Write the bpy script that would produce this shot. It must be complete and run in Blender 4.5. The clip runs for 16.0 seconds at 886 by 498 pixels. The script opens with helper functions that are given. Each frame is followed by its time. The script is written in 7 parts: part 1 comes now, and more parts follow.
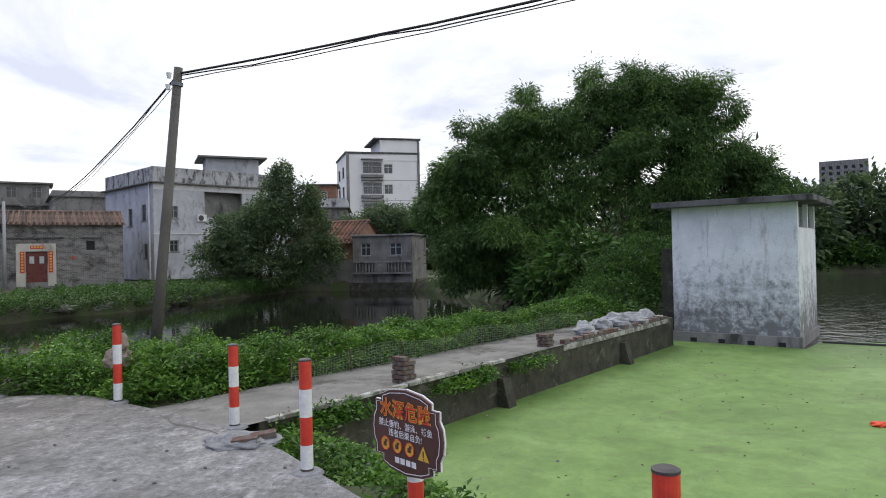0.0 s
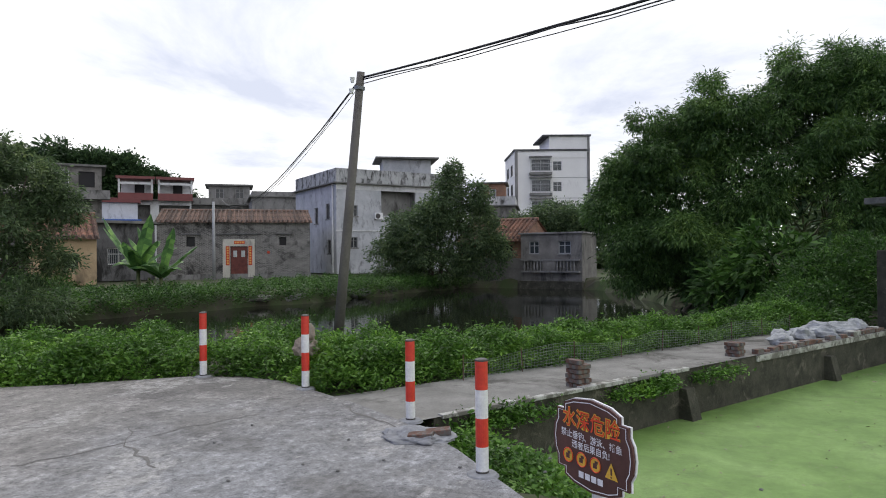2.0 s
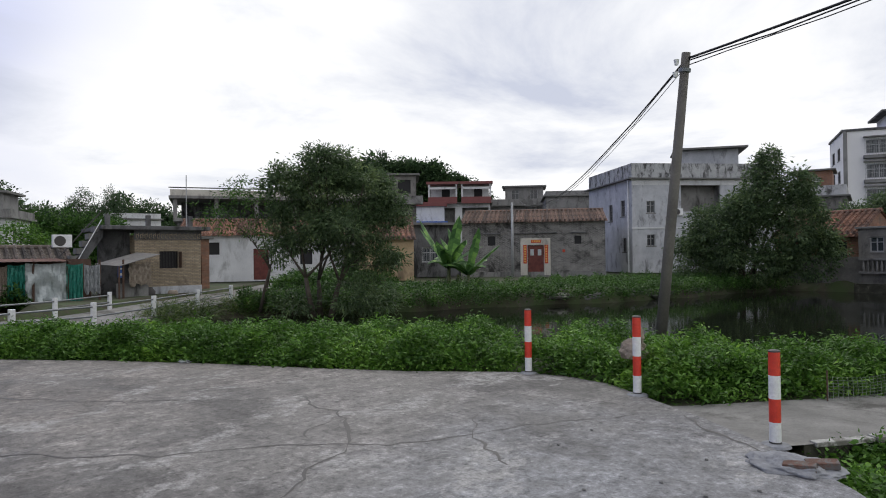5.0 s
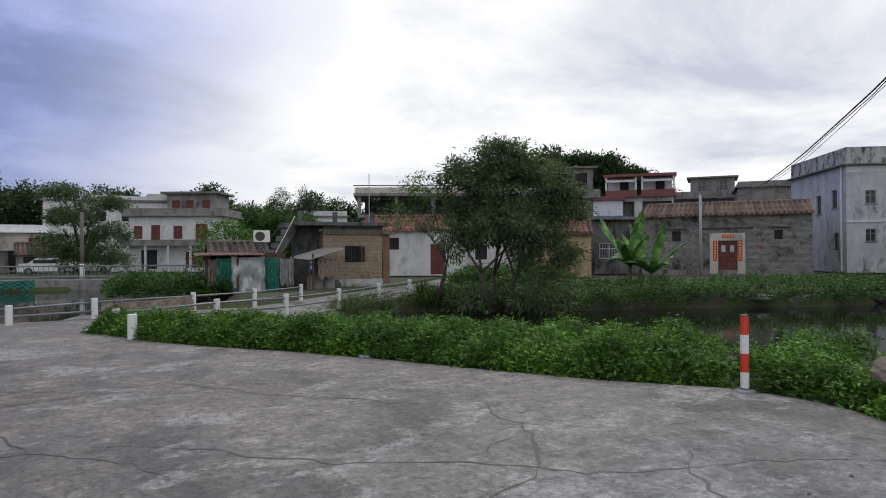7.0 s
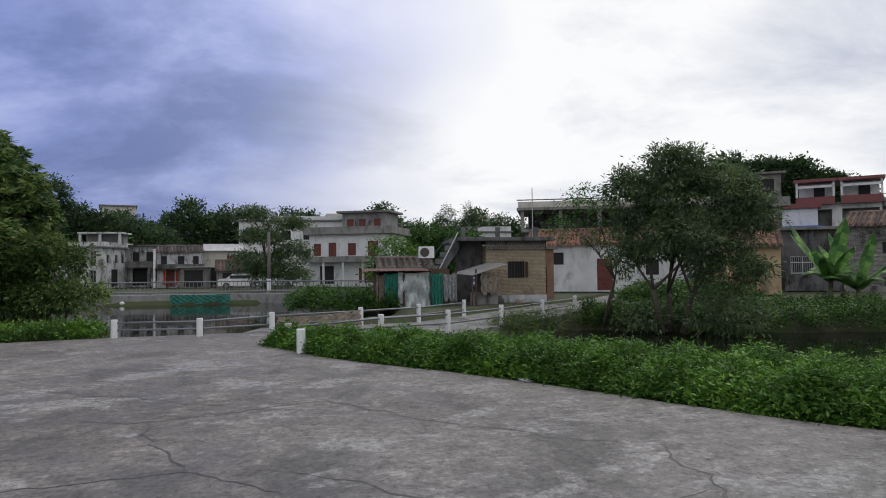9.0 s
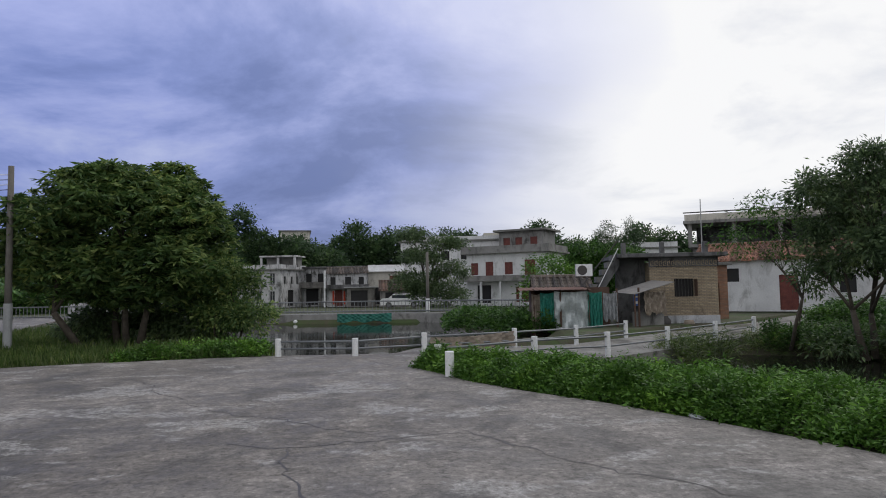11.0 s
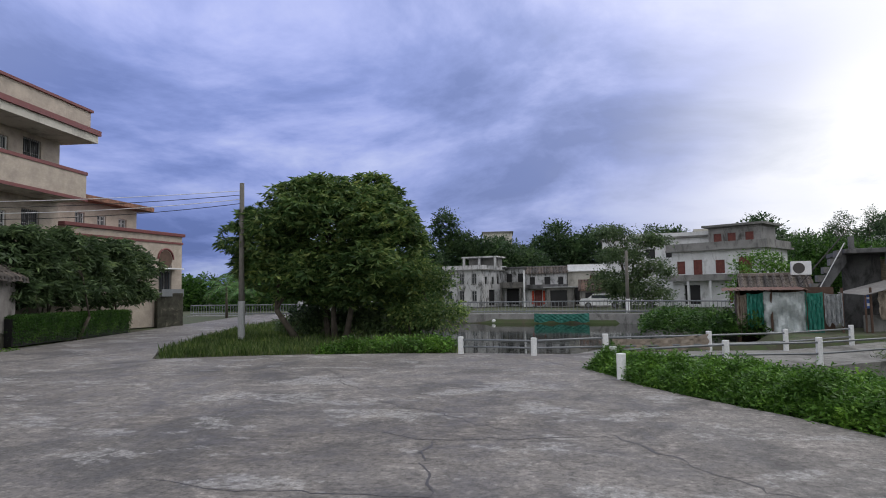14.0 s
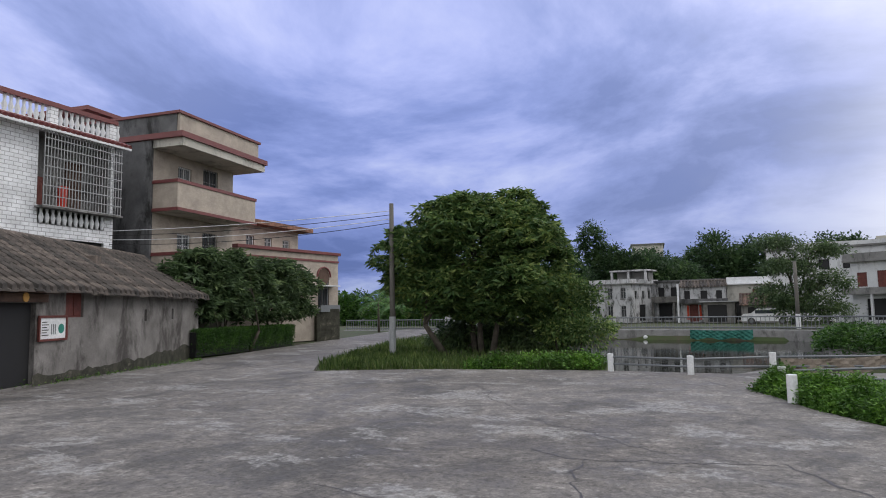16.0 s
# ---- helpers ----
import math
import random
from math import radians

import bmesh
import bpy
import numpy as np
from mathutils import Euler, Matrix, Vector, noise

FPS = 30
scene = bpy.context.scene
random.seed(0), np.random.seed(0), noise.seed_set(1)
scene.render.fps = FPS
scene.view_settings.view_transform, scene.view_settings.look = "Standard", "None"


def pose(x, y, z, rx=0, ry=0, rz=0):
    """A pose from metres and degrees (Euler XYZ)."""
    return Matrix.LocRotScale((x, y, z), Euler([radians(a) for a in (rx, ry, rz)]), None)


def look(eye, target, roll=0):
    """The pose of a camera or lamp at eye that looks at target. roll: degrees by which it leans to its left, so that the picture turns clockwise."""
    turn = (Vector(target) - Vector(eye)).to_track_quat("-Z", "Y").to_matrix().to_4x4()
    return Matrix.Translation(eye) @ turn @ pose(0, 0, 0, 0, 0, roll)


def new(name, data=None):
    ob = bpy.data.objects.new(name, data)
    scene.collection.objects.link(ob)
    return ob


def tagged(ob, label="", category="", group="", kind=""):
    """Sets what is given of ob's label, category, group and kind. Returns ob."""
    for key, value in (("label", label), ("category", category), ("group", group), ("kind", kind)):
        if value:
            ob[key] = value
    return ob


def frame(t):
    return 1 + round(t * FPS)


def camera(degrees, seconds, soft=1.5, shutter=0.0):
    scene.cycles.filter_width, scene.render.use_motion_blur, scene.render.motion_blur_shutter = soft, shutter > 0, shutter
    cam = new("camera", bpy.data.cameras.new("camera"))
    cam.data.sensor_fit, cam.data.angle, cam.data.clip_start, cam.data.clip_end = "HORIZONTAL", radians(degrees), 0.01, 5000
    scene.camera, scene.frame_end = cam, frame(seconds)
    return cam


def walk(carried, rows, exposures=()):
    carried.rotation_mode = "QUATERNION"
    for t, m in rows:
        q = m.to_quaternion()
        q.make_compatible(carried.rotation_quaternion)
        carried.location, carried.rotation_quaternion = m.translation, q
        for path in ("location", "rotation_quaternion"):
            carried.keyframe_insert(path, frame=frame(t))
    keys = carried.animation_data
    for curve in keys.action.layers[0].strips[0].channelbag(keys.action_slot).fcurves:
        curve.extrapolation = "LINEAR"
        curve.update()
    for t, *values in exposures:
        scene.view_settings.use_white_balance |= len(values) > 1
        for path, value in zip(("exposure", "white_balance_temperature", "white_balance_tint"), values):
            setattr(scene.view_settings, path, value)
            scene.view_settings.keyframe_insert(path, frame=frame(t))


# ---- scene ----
# ---- camera ----
cam = camera(68.2, 16.0, soft=1.0)
PATH = [
    (0, (1.588, -0.975, 1.792), (1.4, 1.016, 1.802), -1.3),
    (0.5, (1.575, -0.879, 1.794), (1.259, 1.096, 1.807), -1.0),
    (1, (1.55, -0.849, 1.796), (1.127, 1.106, 1.808), -1.2),
    (1.5, (1.51, -0.823, 1.794), (0.976, 1.104, 1.807), -0.9),
    (2, (1.448, -0.782, 1.797), (0.766, 1.098, 1.809), -0.6),
    (2.5, (1.417, -0.778, 1.808), (0.615, 1.054, 1.825), -0.6),
    (3, (1.392, -0.778, 1.807), (0.456, 0.989, 1.833), -0.3),
    (3.5, (1.317, -0.755, 1.81), (0.267, 0.946, 1.839), 0.4),
    (4, (1.131, -0.759, 1.813), (-0.069, 0.841, 1.845), 0.6),
    (4.5, (0.982, -0.774, 1.805), (-0.317, 0.746, 1.843), -0.0),
    (5, (0.788, -0.705, 1.783), (-0.621, 0.714, 1.801), -0.7),
    (5.2, (0.683, -0.644, 1.772), (-0.791, 0.707, 1.784), -0.8),
    (7.3, (-0.087, -0.273, 1.771), (-1.843, 0.685, 1.781), -0.7),
    (7.5, (-0.157, -0.249, 1.784), (-1.933, 0.671, 1.794), -1.0),
    (8, (-0.296, -0.127, 1.807), (-2.125, 0.681, 1.834), -1.0),
    (8.5, (-0.399, -0.01, 1.797), (-2.283, 0.657, 1.853), -0.6),
    (10.8, (-1.286, 0.294, 1.784), (-3.279, 0.43, 1.88), -1.3),
    (11, (-1.283, 0.369, 1.812), (-3.278, 0.439, 1.936), -1.0),
    (11.5, (-1.311, 0.512, 1.778), (-3.303, 0.406, 1.916), -0.9),
    (12, (-1.276, 0.73, 1.782), (-3.255, 0.461, 1.887), -0.6),
    (12.5, (-1.243, 0.868, 1.789), (-3.23, 0.647, 1.85), -0.9),
    (13, (-1.239, 0.979, 1.809), (-3.218, 0.701, 1.874), -1.0),
    (13.5, (-1.247, 1.103, 1.805), (-3.198, 0.679, 1.923), -0.5),
    (14, (-1.267, 1.174, 1.799), (-3.186, 0.628, 1.933), -0.9),
    (14.5, (-1.264, 1.182, 1.796), (-3.15, 0.533, 1.943), -1.3),
    (15, (-1.269, 1.159, 1.802), (-3.113, 0.402, 1.964), -1.4),
    (15.5, (-1.234, 1.166, 1.808), (-3.032, 0.307, 1.982), -1.0),
    (16, (-1.232, 1.18, 1.813), (-2.982, 0.23, 2.0), -1.0),
]
walk(cam, [(t, look(e, g, r)) for t, e, g, r in PATH],
     [(0, 0.29), (3, 0.19), (4, 0.09), (5, -0.03), (8, -0.12), (11, -0.19), (12.5, -0.10), (14, 0.04), (16, 0.11)])

# ---- world, sun ----
world = bpy.data.worlds.new("world")
scene.world = world
world.use_nodes = True
wn, wl = world.node_tree.nodes, world.node_tree.links
wn.clear()


def wnode(kind):
    return wn.new(kind)


def wmath(op, a, b):
    n = wnode("ShaderNodeMath")
    n.operation = op
    for i, v in enumerate((a, b)):
        if isinstance(v, (int, float)):
            n.inputs[i].default_value = v
        else:
            wl.new(v, n.inputs[i])
    return n.outputs[0]


def wramp(value, stops):
    n = wnode("ShaderNodeValToRGB")
    e = n.color_ramp.elements
    while len(e) < len(stops):
        e.new(0.5)
    for el, (p, c) in zip(e, stops):
        el.position, el.color = p, (*c, 1)
    wl.new(value, n.inputs[0])
    return n.outputs[0]


SUN_YAW, SUN_EL = 38.0, 48.0
sky = wnode("ShaderNodeTexSky")
sky.sky_type, sky.sun_disc = "NISHITA", False
sky.sun_elevation, sky.sun_rotation = radians(SUN_EL), radians(-SUN_YAW)
coords = wnode("ShaderNodeTexCoord").outputs["Generated"]
# flattened cloud coordinates: direction divided by its height
sep = wnode("ShaderNodeSeparateXYZ")
wl.new(coords, sep.inputs[0])
hgt = wmath("ADD", wmath("MAXIMUM", sep.outputs[2], 0.0), 0.16)
comb = wnode("ShaderNodeCombineXYZ")
wl.new(wmath("DIVIDE", sep.outputs[0], hgt), comb.inputs[0])
wl.new(wmath("DIVIDE", sep.outputs[1], hgt), comb.inputs[1])


def cloud_noise(scale, detail, rough, distort, shift):
    m = wnode("ShaderNodeMapping")
    m.inputs["Location"].default_value = (shift, shift * 0.7, shift * 0.3)
    wl.new(comb.outputs[0], m.inputs[0])
    n = wnode("ShaderNodeTexNoise")
    n.inputs["Scale"].default_value, n.inputs["Detail"].default_value = scale, detail
    n.inputs["Roughness"].default_value, n.inputs["Distortion"].default_value = rough, distort
    wl.new(m.outputs[0], n.inputs["Vector"])
    return n.outputs["Fac"]


big = cloud_noise(0.33, 3, 0.5, 0.6, 3.0)
fine = cloud_noise(0.9, 9, 0.60, 0.35, 11.0)
# the rain clouds hang round one heading; elsewhere a thin bright overcast
rain = wnode("ShaderNodeVectorMath")
rain.operation = "DOT_PRODUCT"
rain.inputs[1].default_value = (-math.sin(radians(132)), math.cos(radians(132)), 0.14)
wl.new(coords, rain.inputs[0])
side = wmath("ADD", rain.outputs["Value"], wmath("MULTIPLY", wmath("SUBTRACT", big, 0.5), 0.55))
side = wmath("ADD", side, wmath("MULTIPLY", wmath("SUBTRACT", fine, 0.5), 0.22))
side01 = wramp(side, [(0.56, (1, 1, 1)), (0.66, (0.62, 0.62, 0.62)), (0.80, (0.12, 0.12, 0.12)), (0.95, (0, 0, 0))])
dark_col = wramp(fine, [(0.36, (0.20, 0.268, 0.58)), (0.45, (0.30, 0.378, 0.76)), (0.53, (0.45, 0.52, 0.93)), (0.66, (0.70, 0.75, 1.07))])
# thicker cloud is seen towards the horizon
low = wramp(sep.outputs[2], [(0.0, (0.44, 0.50, 0.58)), (0.16, (0.72, 0.76, 0.82)), (0.36, (1, 1, 1))])
mul = wnode("ShaderNodeMix")
mul.data_type, mul.blend_type = "RGBA", "MULTIPLY"
mul.inputs[0].default_value = 1.0
wl.new(dark_col, mul.inputs[6])
wl.new(low, mul.inputs[7])
dark_col = mul.outputs[2]
lite_col = wramp(wmath("ADD", wmath("MULTIPLY", fine, 0.6), wmath("MULTIPLY", big, 0.4)),
                 [(0.39, (0.66, 0.70, 0.83)), (0.47, (0.93, 0.95, 1.01)), (0.54, (1.14, 1.14, 1.15))])
mix = wnode("ShaderNodeMix")
mix.data_type = "RGBA"
wl.new(side01, mix.inputs[0])
wl.new(dark_col, mix.inputs[6])
wl.new(lite_col, mix.inputs[7])
bg_sky, bg_cloud = wnode("ShaderNodeBackground"), wnode("ShaderNodeBackground")
wl.new(sky.outputs[0], bg_sky.inputs[0])
bg_sky.inputs[1].default_value = 0.05
wl.new(mix.outputs[2], bg_cloud.inputs[0])
bg_cloud.inputs[1].default_value = 0.98
mixs = wnode("ShaderNodeMixShader")
mixs.inputs[0].default_value = 0.95
wl.new(bg_sky.outputs[0], mixs.inputs[1])
wl.new(bg_cloud.outputs[0], mixs.inputs[2])
wl.new(mixs.outputs[0], wnode("ShaderNodeOutputWorld").inputs[0])

sun_data = bpy.data.lights.new("sun", "SUN")
sun_data.energy, sun_data.angle, sun_data.color = 0.9, radians(40), (1.0, 0.96, 0.9)
sun = new("sun", sun_data)
sun.matrix_world = look((0, 0, 50), (50 * math.sin(radians(SUN_YAW)), -50 * math.cos(radians(SUN_YAW)), 50 - 50 * math.tan(radians(SUN_EL))))


# ---- materials ----
def material(name, rough=0.8, metal=0.0):
    m = bpy.data.materials.new(name)
    m.use_nodes = True
    p = m.node_tree.nodes["Principled BSDF"]
    p.inputs["Roughness"].default_value, p.inputs["Metallic"].default_value = rough, metal
    return m, m.node_tree.nodes, m.node_tree.links, p


def ramp_node(nodes, links, value, stops):
    n = nodes.new("ShaderNodeValToRGB")
    e = n.color_ramp.elements
    while len(e) < len(stops):
        e.new(0.5)
    for el, (p, c) in zip(e, stops):
        el.position, el.color = p, (*c, 1)
    links.new(value, n.inputs[0])
    return n.outputs[0]


def noise_node(nodes, links, scale, detail=5, rough=0.6, distort=0.0, stretch=None, coord="Object"):
    tc = nodes.new("ShaderNodeTexCoord")
    n = nodes.new("ShaderNodeTexNoise")
    n.inputs["Scale"].default_value, n.inputs["Detail"].default_value = scale, detail
    n.inputs["Roughness"].default_value, n.inputs["Distortion"].default_value = rough, distort
    if stretch:
        mp = nodes.new("ShaderNodeMapping")
        mp.inputs["Scale"].default_value = stretch
        links.new(tc.outputs[coord], mp.inputs[0])
        links.new(mp.outputs[0], n.inputs["Vector"])
    else:
        links.new(tc.outputs[coord], n.inputs["Vector"])
    return n.outputs["Fac"]


def mix_color(nodes, links, fac, a, b, blend="MIX"):
    n = nodes.new("ShaderNodeMix")
    n.data_type, n.blend_type = "RGBA", blend
    for i, v in ((0, fac), (6, a), (7, b)):
        if isinstance(v, (int, float)):
            n.inputs[i].default_value = v
        elif isinstance(v, tuple):
            n.inputs[i].default_value = (*v, 1)
        else:
            links.new(v, n.inputs[i])
    return n.outputs[2]


def bump_node(nodes, links, height, strength, dist, p):
    b = nodes.new("ShaderNodeBump")
    b.inputs["Strength"].default_value, b.inputs["Distance"].default_value = strength, dist
    links.new(height, b.inputs["Height"])
    links.new(b.outputs[0], p.inputs["Normal"])


def surface(name, dark, light, scale=1.0, rough=0.85, fine=30.0, bump=0.25, stain=None, stain_at=(0.5, 0.68), streak=False, metal=0.0, stain_scale=0.6):
    """Two scales of mottling between dark and light, optional stains or rain streaks, fine relief."""
    m, nodes, links, p = material(name, rough, metal)
    a = noise_node(nodes, links, scale, 6, 0.65)
    col = ramp_node(nodes, links, a, [(0.3, dark), (0.7, light)])
    f = noise_node(nodes, links, fine, 4, 0.7)
    grain = ramp_node(nodes, links, f, [(0.25, (0.78, 0.78, 0.78)), (0.75, (1.12, 1.12, 1.12))])
    col = mix_color(nodes, links, 1.0, col, grain, "MULTIPLY")
    if stain:
        s = noise_node(nodes, links, stain_scale, 8, 0.72, 0.4, (1.7, 1.7, 0.75) if streak else None)
        k = ramp_node(nodes, links, s, [(stain_at[0], (0, 0, 0)), (stain_at[1], (1, 1, 1))])
        col = mix_color(nodes, links, k, col, stain)
    links.new(col, p.inputs["Base Color"])
    bump_node(nodes, links, f, bump, 0.02, p)
    return m


def brickwork(name, c1, c2, mortar, w=0.24, h=0.07, gap=0.012, stain=None, stain_at=(0.5, 0.65), bump=0.5, rough=0.9):
    """Brick or tile courses of real size on an upright wall; local x runs along it, z up."""
    m, nodes, links, p = material(name, rough)
    tc = nodes.new("ShaderNodeTexCoord")
    sp = nodes.new("ShaderNodeSeparateXYZ")
    links.new(tc.outputs["Object"], sp.inputs[0])
    ad = nodes.new("ShaderNodeMath")
    links.new(sp.outputs[0], ad.inputs[0])
    links.new(sp.outputs[1], ad.inputs[1])
    cb = nodes.new("ShaderNodeCombineXYZ")
    links.new(ad.outputs[0], cb.inputs[0])
    links.new(sp.outputs[2], cb.inputs[1])
    b = nodes.new("ShaderNodeTexBrick")
    b.inputs["Color1"].default_value, b.inputs["Color2"].default_value, b.inputs["Mortar"].default_value = (*c1, 1), (*c2, 1), (*mortar, 1)
    b.inputs["Scale"].default_value = 1.0
    b.inputs["Brick Width"].default_value, b.inputs["Row Height"].default_value, b.inputs["Mortar Size"].default_value = w, h, gap
    links.new(cb.outputs[0], b.inputs["Vector"])
    col = b.outputs["Color"]
    g = noise_node(nodes, links, 1.3, 6, 0.7)
    col = mix_color(nodes, links, 1.0, col, ramp_node(nodes, links, g, [(0.3, (0.7, 0.7, 0.7)), (0.7, (1.2, 1.2, 1.2))]), "MULTIPLY")
    if stain:
        s = noise_node(nodes, links, 0.7, 8, 0.75, 0.3)
        col = mix_color(nodes, links, ramp_node(nodes, links, s, [(stain_at[0], (0, 0, 0)), (stain_at[1], (1, 1, 1))]), col, stain)
    links.new(col, p.inputs["Base Color"])
    inv = nodes.new("ShaderNodeMath")
    inv.operation, inv.inputs[0].default_value = "SUBTRACT", 1.0
    links.new(b.outputs["Fac"], inv.inputs[1])
    bump_node(nodes, links, inv.outputs[0], bump, 0.02, p)
    return m


def foliage(name, dark, mid, light, trans=0.35, rough=0.5, patch_scale=1.15):
    m, nodes, links, p = material(name, rough)
    g = nodes.new("ShaderNodeNewGeometry")
    col = ramp_node(nodes, links, g.outputs["Random Per Island"], [(0.0, dark), (0.55, mid), (1.0, light)])
    patch = noise_node(nodes, links, patch_scale, 4, 0.65)
    col = mix_color(nodes, links, 1.0, col, ramp_node(nodes, links, patch, [(0.34, (0.50, 0.56, 0.5)), (0.52, (0.95, 0.97, 0.95)), (0.66, (1.6, 1.45, 1.25))]), "MULTIPLY")
    links.new(col, p.inputs["Base Color"])
    p.inputs["Specular IOR Level"].default_value = 0.3
    t = nodes.new("ShaderNodeBsdfTranslucent")
    links.new(col, t.inputs[0])
    mx = nodes.new("ShaderNodeMixShader")
    mx.inputs[0].default_value = trans
    links.new(p.outputs[0], mx.inputs[1])
    links.new(t.outputs[0], mx.inputs[2])
    links.new(mx.outputs[0], nodes["Material Output"].inputs[0])
    return m


def tile_clay(name, dark, light, stain):
    """Weathered roof clay; each row differs a little."""
    m, nodes, links, p = material(name, 0.9)
    oi = nodes.new("ShaderNodeObjectInfo")
    a = noise_node(nodes, links, 2.6, 8, 0.7)
    col = ramp_node(nodes, links, a, [(0.36, dark), (0.64, light)])
    col = mix_color(nodes, links, 1.0, col, ramp_node(nodes, links, oi.outputs["Random"], [(0.0, (0.52, 0.55, 0.58)), (1.0, (1.55, 1.45, 1.38))]), "MULTIPLY")
    s = noise_node(nodes, links, 1.4, 10, 0.75)
    col = mix_color(nodes, links, ramp_node(nodes, links, s, [(0.50, (0, 0, 0)), (0.60, (0.85, 0.85, 0.85))]), col, stain)
    links.new(col, p.inputs["Base Color"])
    bump_node(nodes, links, noise_node(nodes, links, 18, 4, 0.7), 0.5, 0.02, p)
    return m


def plain(name, color, rough=0.6, metal=0.0):
    return surface(name, tuple(c * 0.85 for c in color), tuple(min(1, c * 1.12) for c in color), 2.0, rough, 40.0, 0.08, metal=metal)


def water(name, color, ripple, scale, rough=0.04):
    m, nodes, links, p = material(name, rough)
    p.inputs["Base Color"].default_value = (*color, 1)
    p.inputs["IOR"].default_value = 1.33
    f = noise_node(nodes, links, scale, 4, 0.6, 0.2)
    bump_node(nodes, links, f, ripple, 0.05, p)
    return m


def concrete_yard():
    m, nodes, links, p = material("yard_concrete", 0.85)
    # newer pale concrete towards the walkway, older brownish grey elsewhere
    tc = nodes.new("ShaderNodeTexCoord")
    near = nodes.new("ShaderNodeVectorMath")
    near.operation, near.inputs[1].default_value = "DISTANCE", (-1.2, 4.2, 0)
    links.new(tc.outputs["Object"], near.inputs[0])
    wander = noise_node(nodes, links, 0.5, 8, 0.7)
    dist = nodes.new("ShaderNodeMath")
    dist.operation, dist.inputs[1].default_value = "MULTIPLY", 0.1
    links.new(near.outputs["Value"], dist.inputs[0])
    dist2 = nodes.new("ShaderNodeMath")
    dist2.operation, dist2.inputs[1].default_value, dist2.inputs[2].default_value = "MULTIPLY_ADD", 0.5, -0.25
    links.new(wander, dist2.inputs[0])
    dist3 = nodes.new("ShaderNodeMath")
    links.new(dist.outputs[0], dist3.inputs[0])
    links.new(dist2.outputs[0], dist3.inputs[1])
    col = ramp_node(nodes, links, dist3.outputs[0], [(0.12, (0.206, 0.210, 0.222)), (0.34, (0.154, 0.148, 0.143)), (0.75, (0.158, 0.146, 0.136))])
    # broad uneven tone of the old slabs
    a = noise_node(nodes, links, 0.16, 9, 0.62)
    col = mix_color(nodes, links, 1.0, col, ramp_node(nodes, links, a, [(0.40, (0.80, 0.79, 0.78)), (0.50, (0.99, 0.99, 0.99)), (0.60, (1.16, 1.16, 1.16))]), "MULTIPLY")
    b = noise_node(nodes, links, 1.1, 13, 0.74, 0.25)
    col = mix_color(nodes, links, 1.0, col, ramp_node(nodes, links, b, [(0.40, (0.78, 0.78, 0.78)), (0.475, (0.96, 0.96, 0.96)), (0.54, (1.03, 1.03, 1.03)), (0.60, (1.30, 1.30, 1.31))]), "MULTIPLY")
    e = noise_node(nodes, links, 3.6, 13, 0.78, 0.2, (1.3, 0.8, 1))
    col = mix_color(nodes, links, 1.0, col, ramp_node(nodes, links, e, [(0.42, (0.66, 0.66, 0.66)), (0.47, (0.95, 0.95, 0.95)), (0.54, (1.03, 1.03, 1.03)), (0.59, (1.42, 1.42, 1.42))]), "MULTIPLY")
    # dark soaked stains with crisp torn edges
    s = noise_node(nodes, links, 0.36, 15, 0.66, 0.35, (1.0, 1.5, 1))
    col = mix_color(nodes, links, ramp_node(nodes, links, s, [(0.52, (0, 0, 0)), (0.60, (0.68, 0.68, 0.68))]), col, (0.066, 0.063, 0.062))
    # pale scraped cement, patchy and broken up by a finer noise
    d = noise_node(nodes, links, 0.55, 15, 0.72, 0.3, (1.5, 0.9, 1))
    d2 = noise_node(nodes, links, 6.0, 12, 0.8, 0.2)
    pale = mix_color(nodes, links, 1.0, ramp_node(nodes, links, d, [(0.545, (0, 0, 0)), (0.575, (0.66, 0.66, 0.66))]), ramp_node(nodes, links, d2, [(0.44, (0.08, 0.08, 0.08)), (0.53, (1, 1, 1))]), "MULTIPLY")
    col = mix_color(nodes, links, pale, col, (0.33, 0.325, 0.32))
    # small pits and specks
    g = noise_node(nodes, links, 13.0, 12, 0.85)
    col = mix_color(nodes, links, 1.0, col, ramp_node(nodes, links, g, [(0.42, (0.45, 0.45, 0.45)), (0.47, (0.95, 0.95, 0.95)), (0.54, (1.04, 1.04, 1.04)), (0.59, (1.6, 1.6, 1.6))]), "MULTIPLY")
    c = noise_node(nodes, links, 70.0, 6, 0.8)
    col = mix_color(nodes, links, 1.0, col, ramp_node(nodes, links, c, [(0.3, (0.70, 0.70, 0.70)), (0.7, (1.26, 1.26, 1.26))]), "MULTIPLY")
    links.new(col, p.inputs["Base Color"])
    links.new(ramp_node(nodes, links, b, [(0.4, (0.62, 0.62, 0.62)), (0.6, (0.92, 0.92, 0.92))]), p.inputs["Roughness"])
    bump_node(nodes, links, g, 0.4, 0.012, p)
    return m


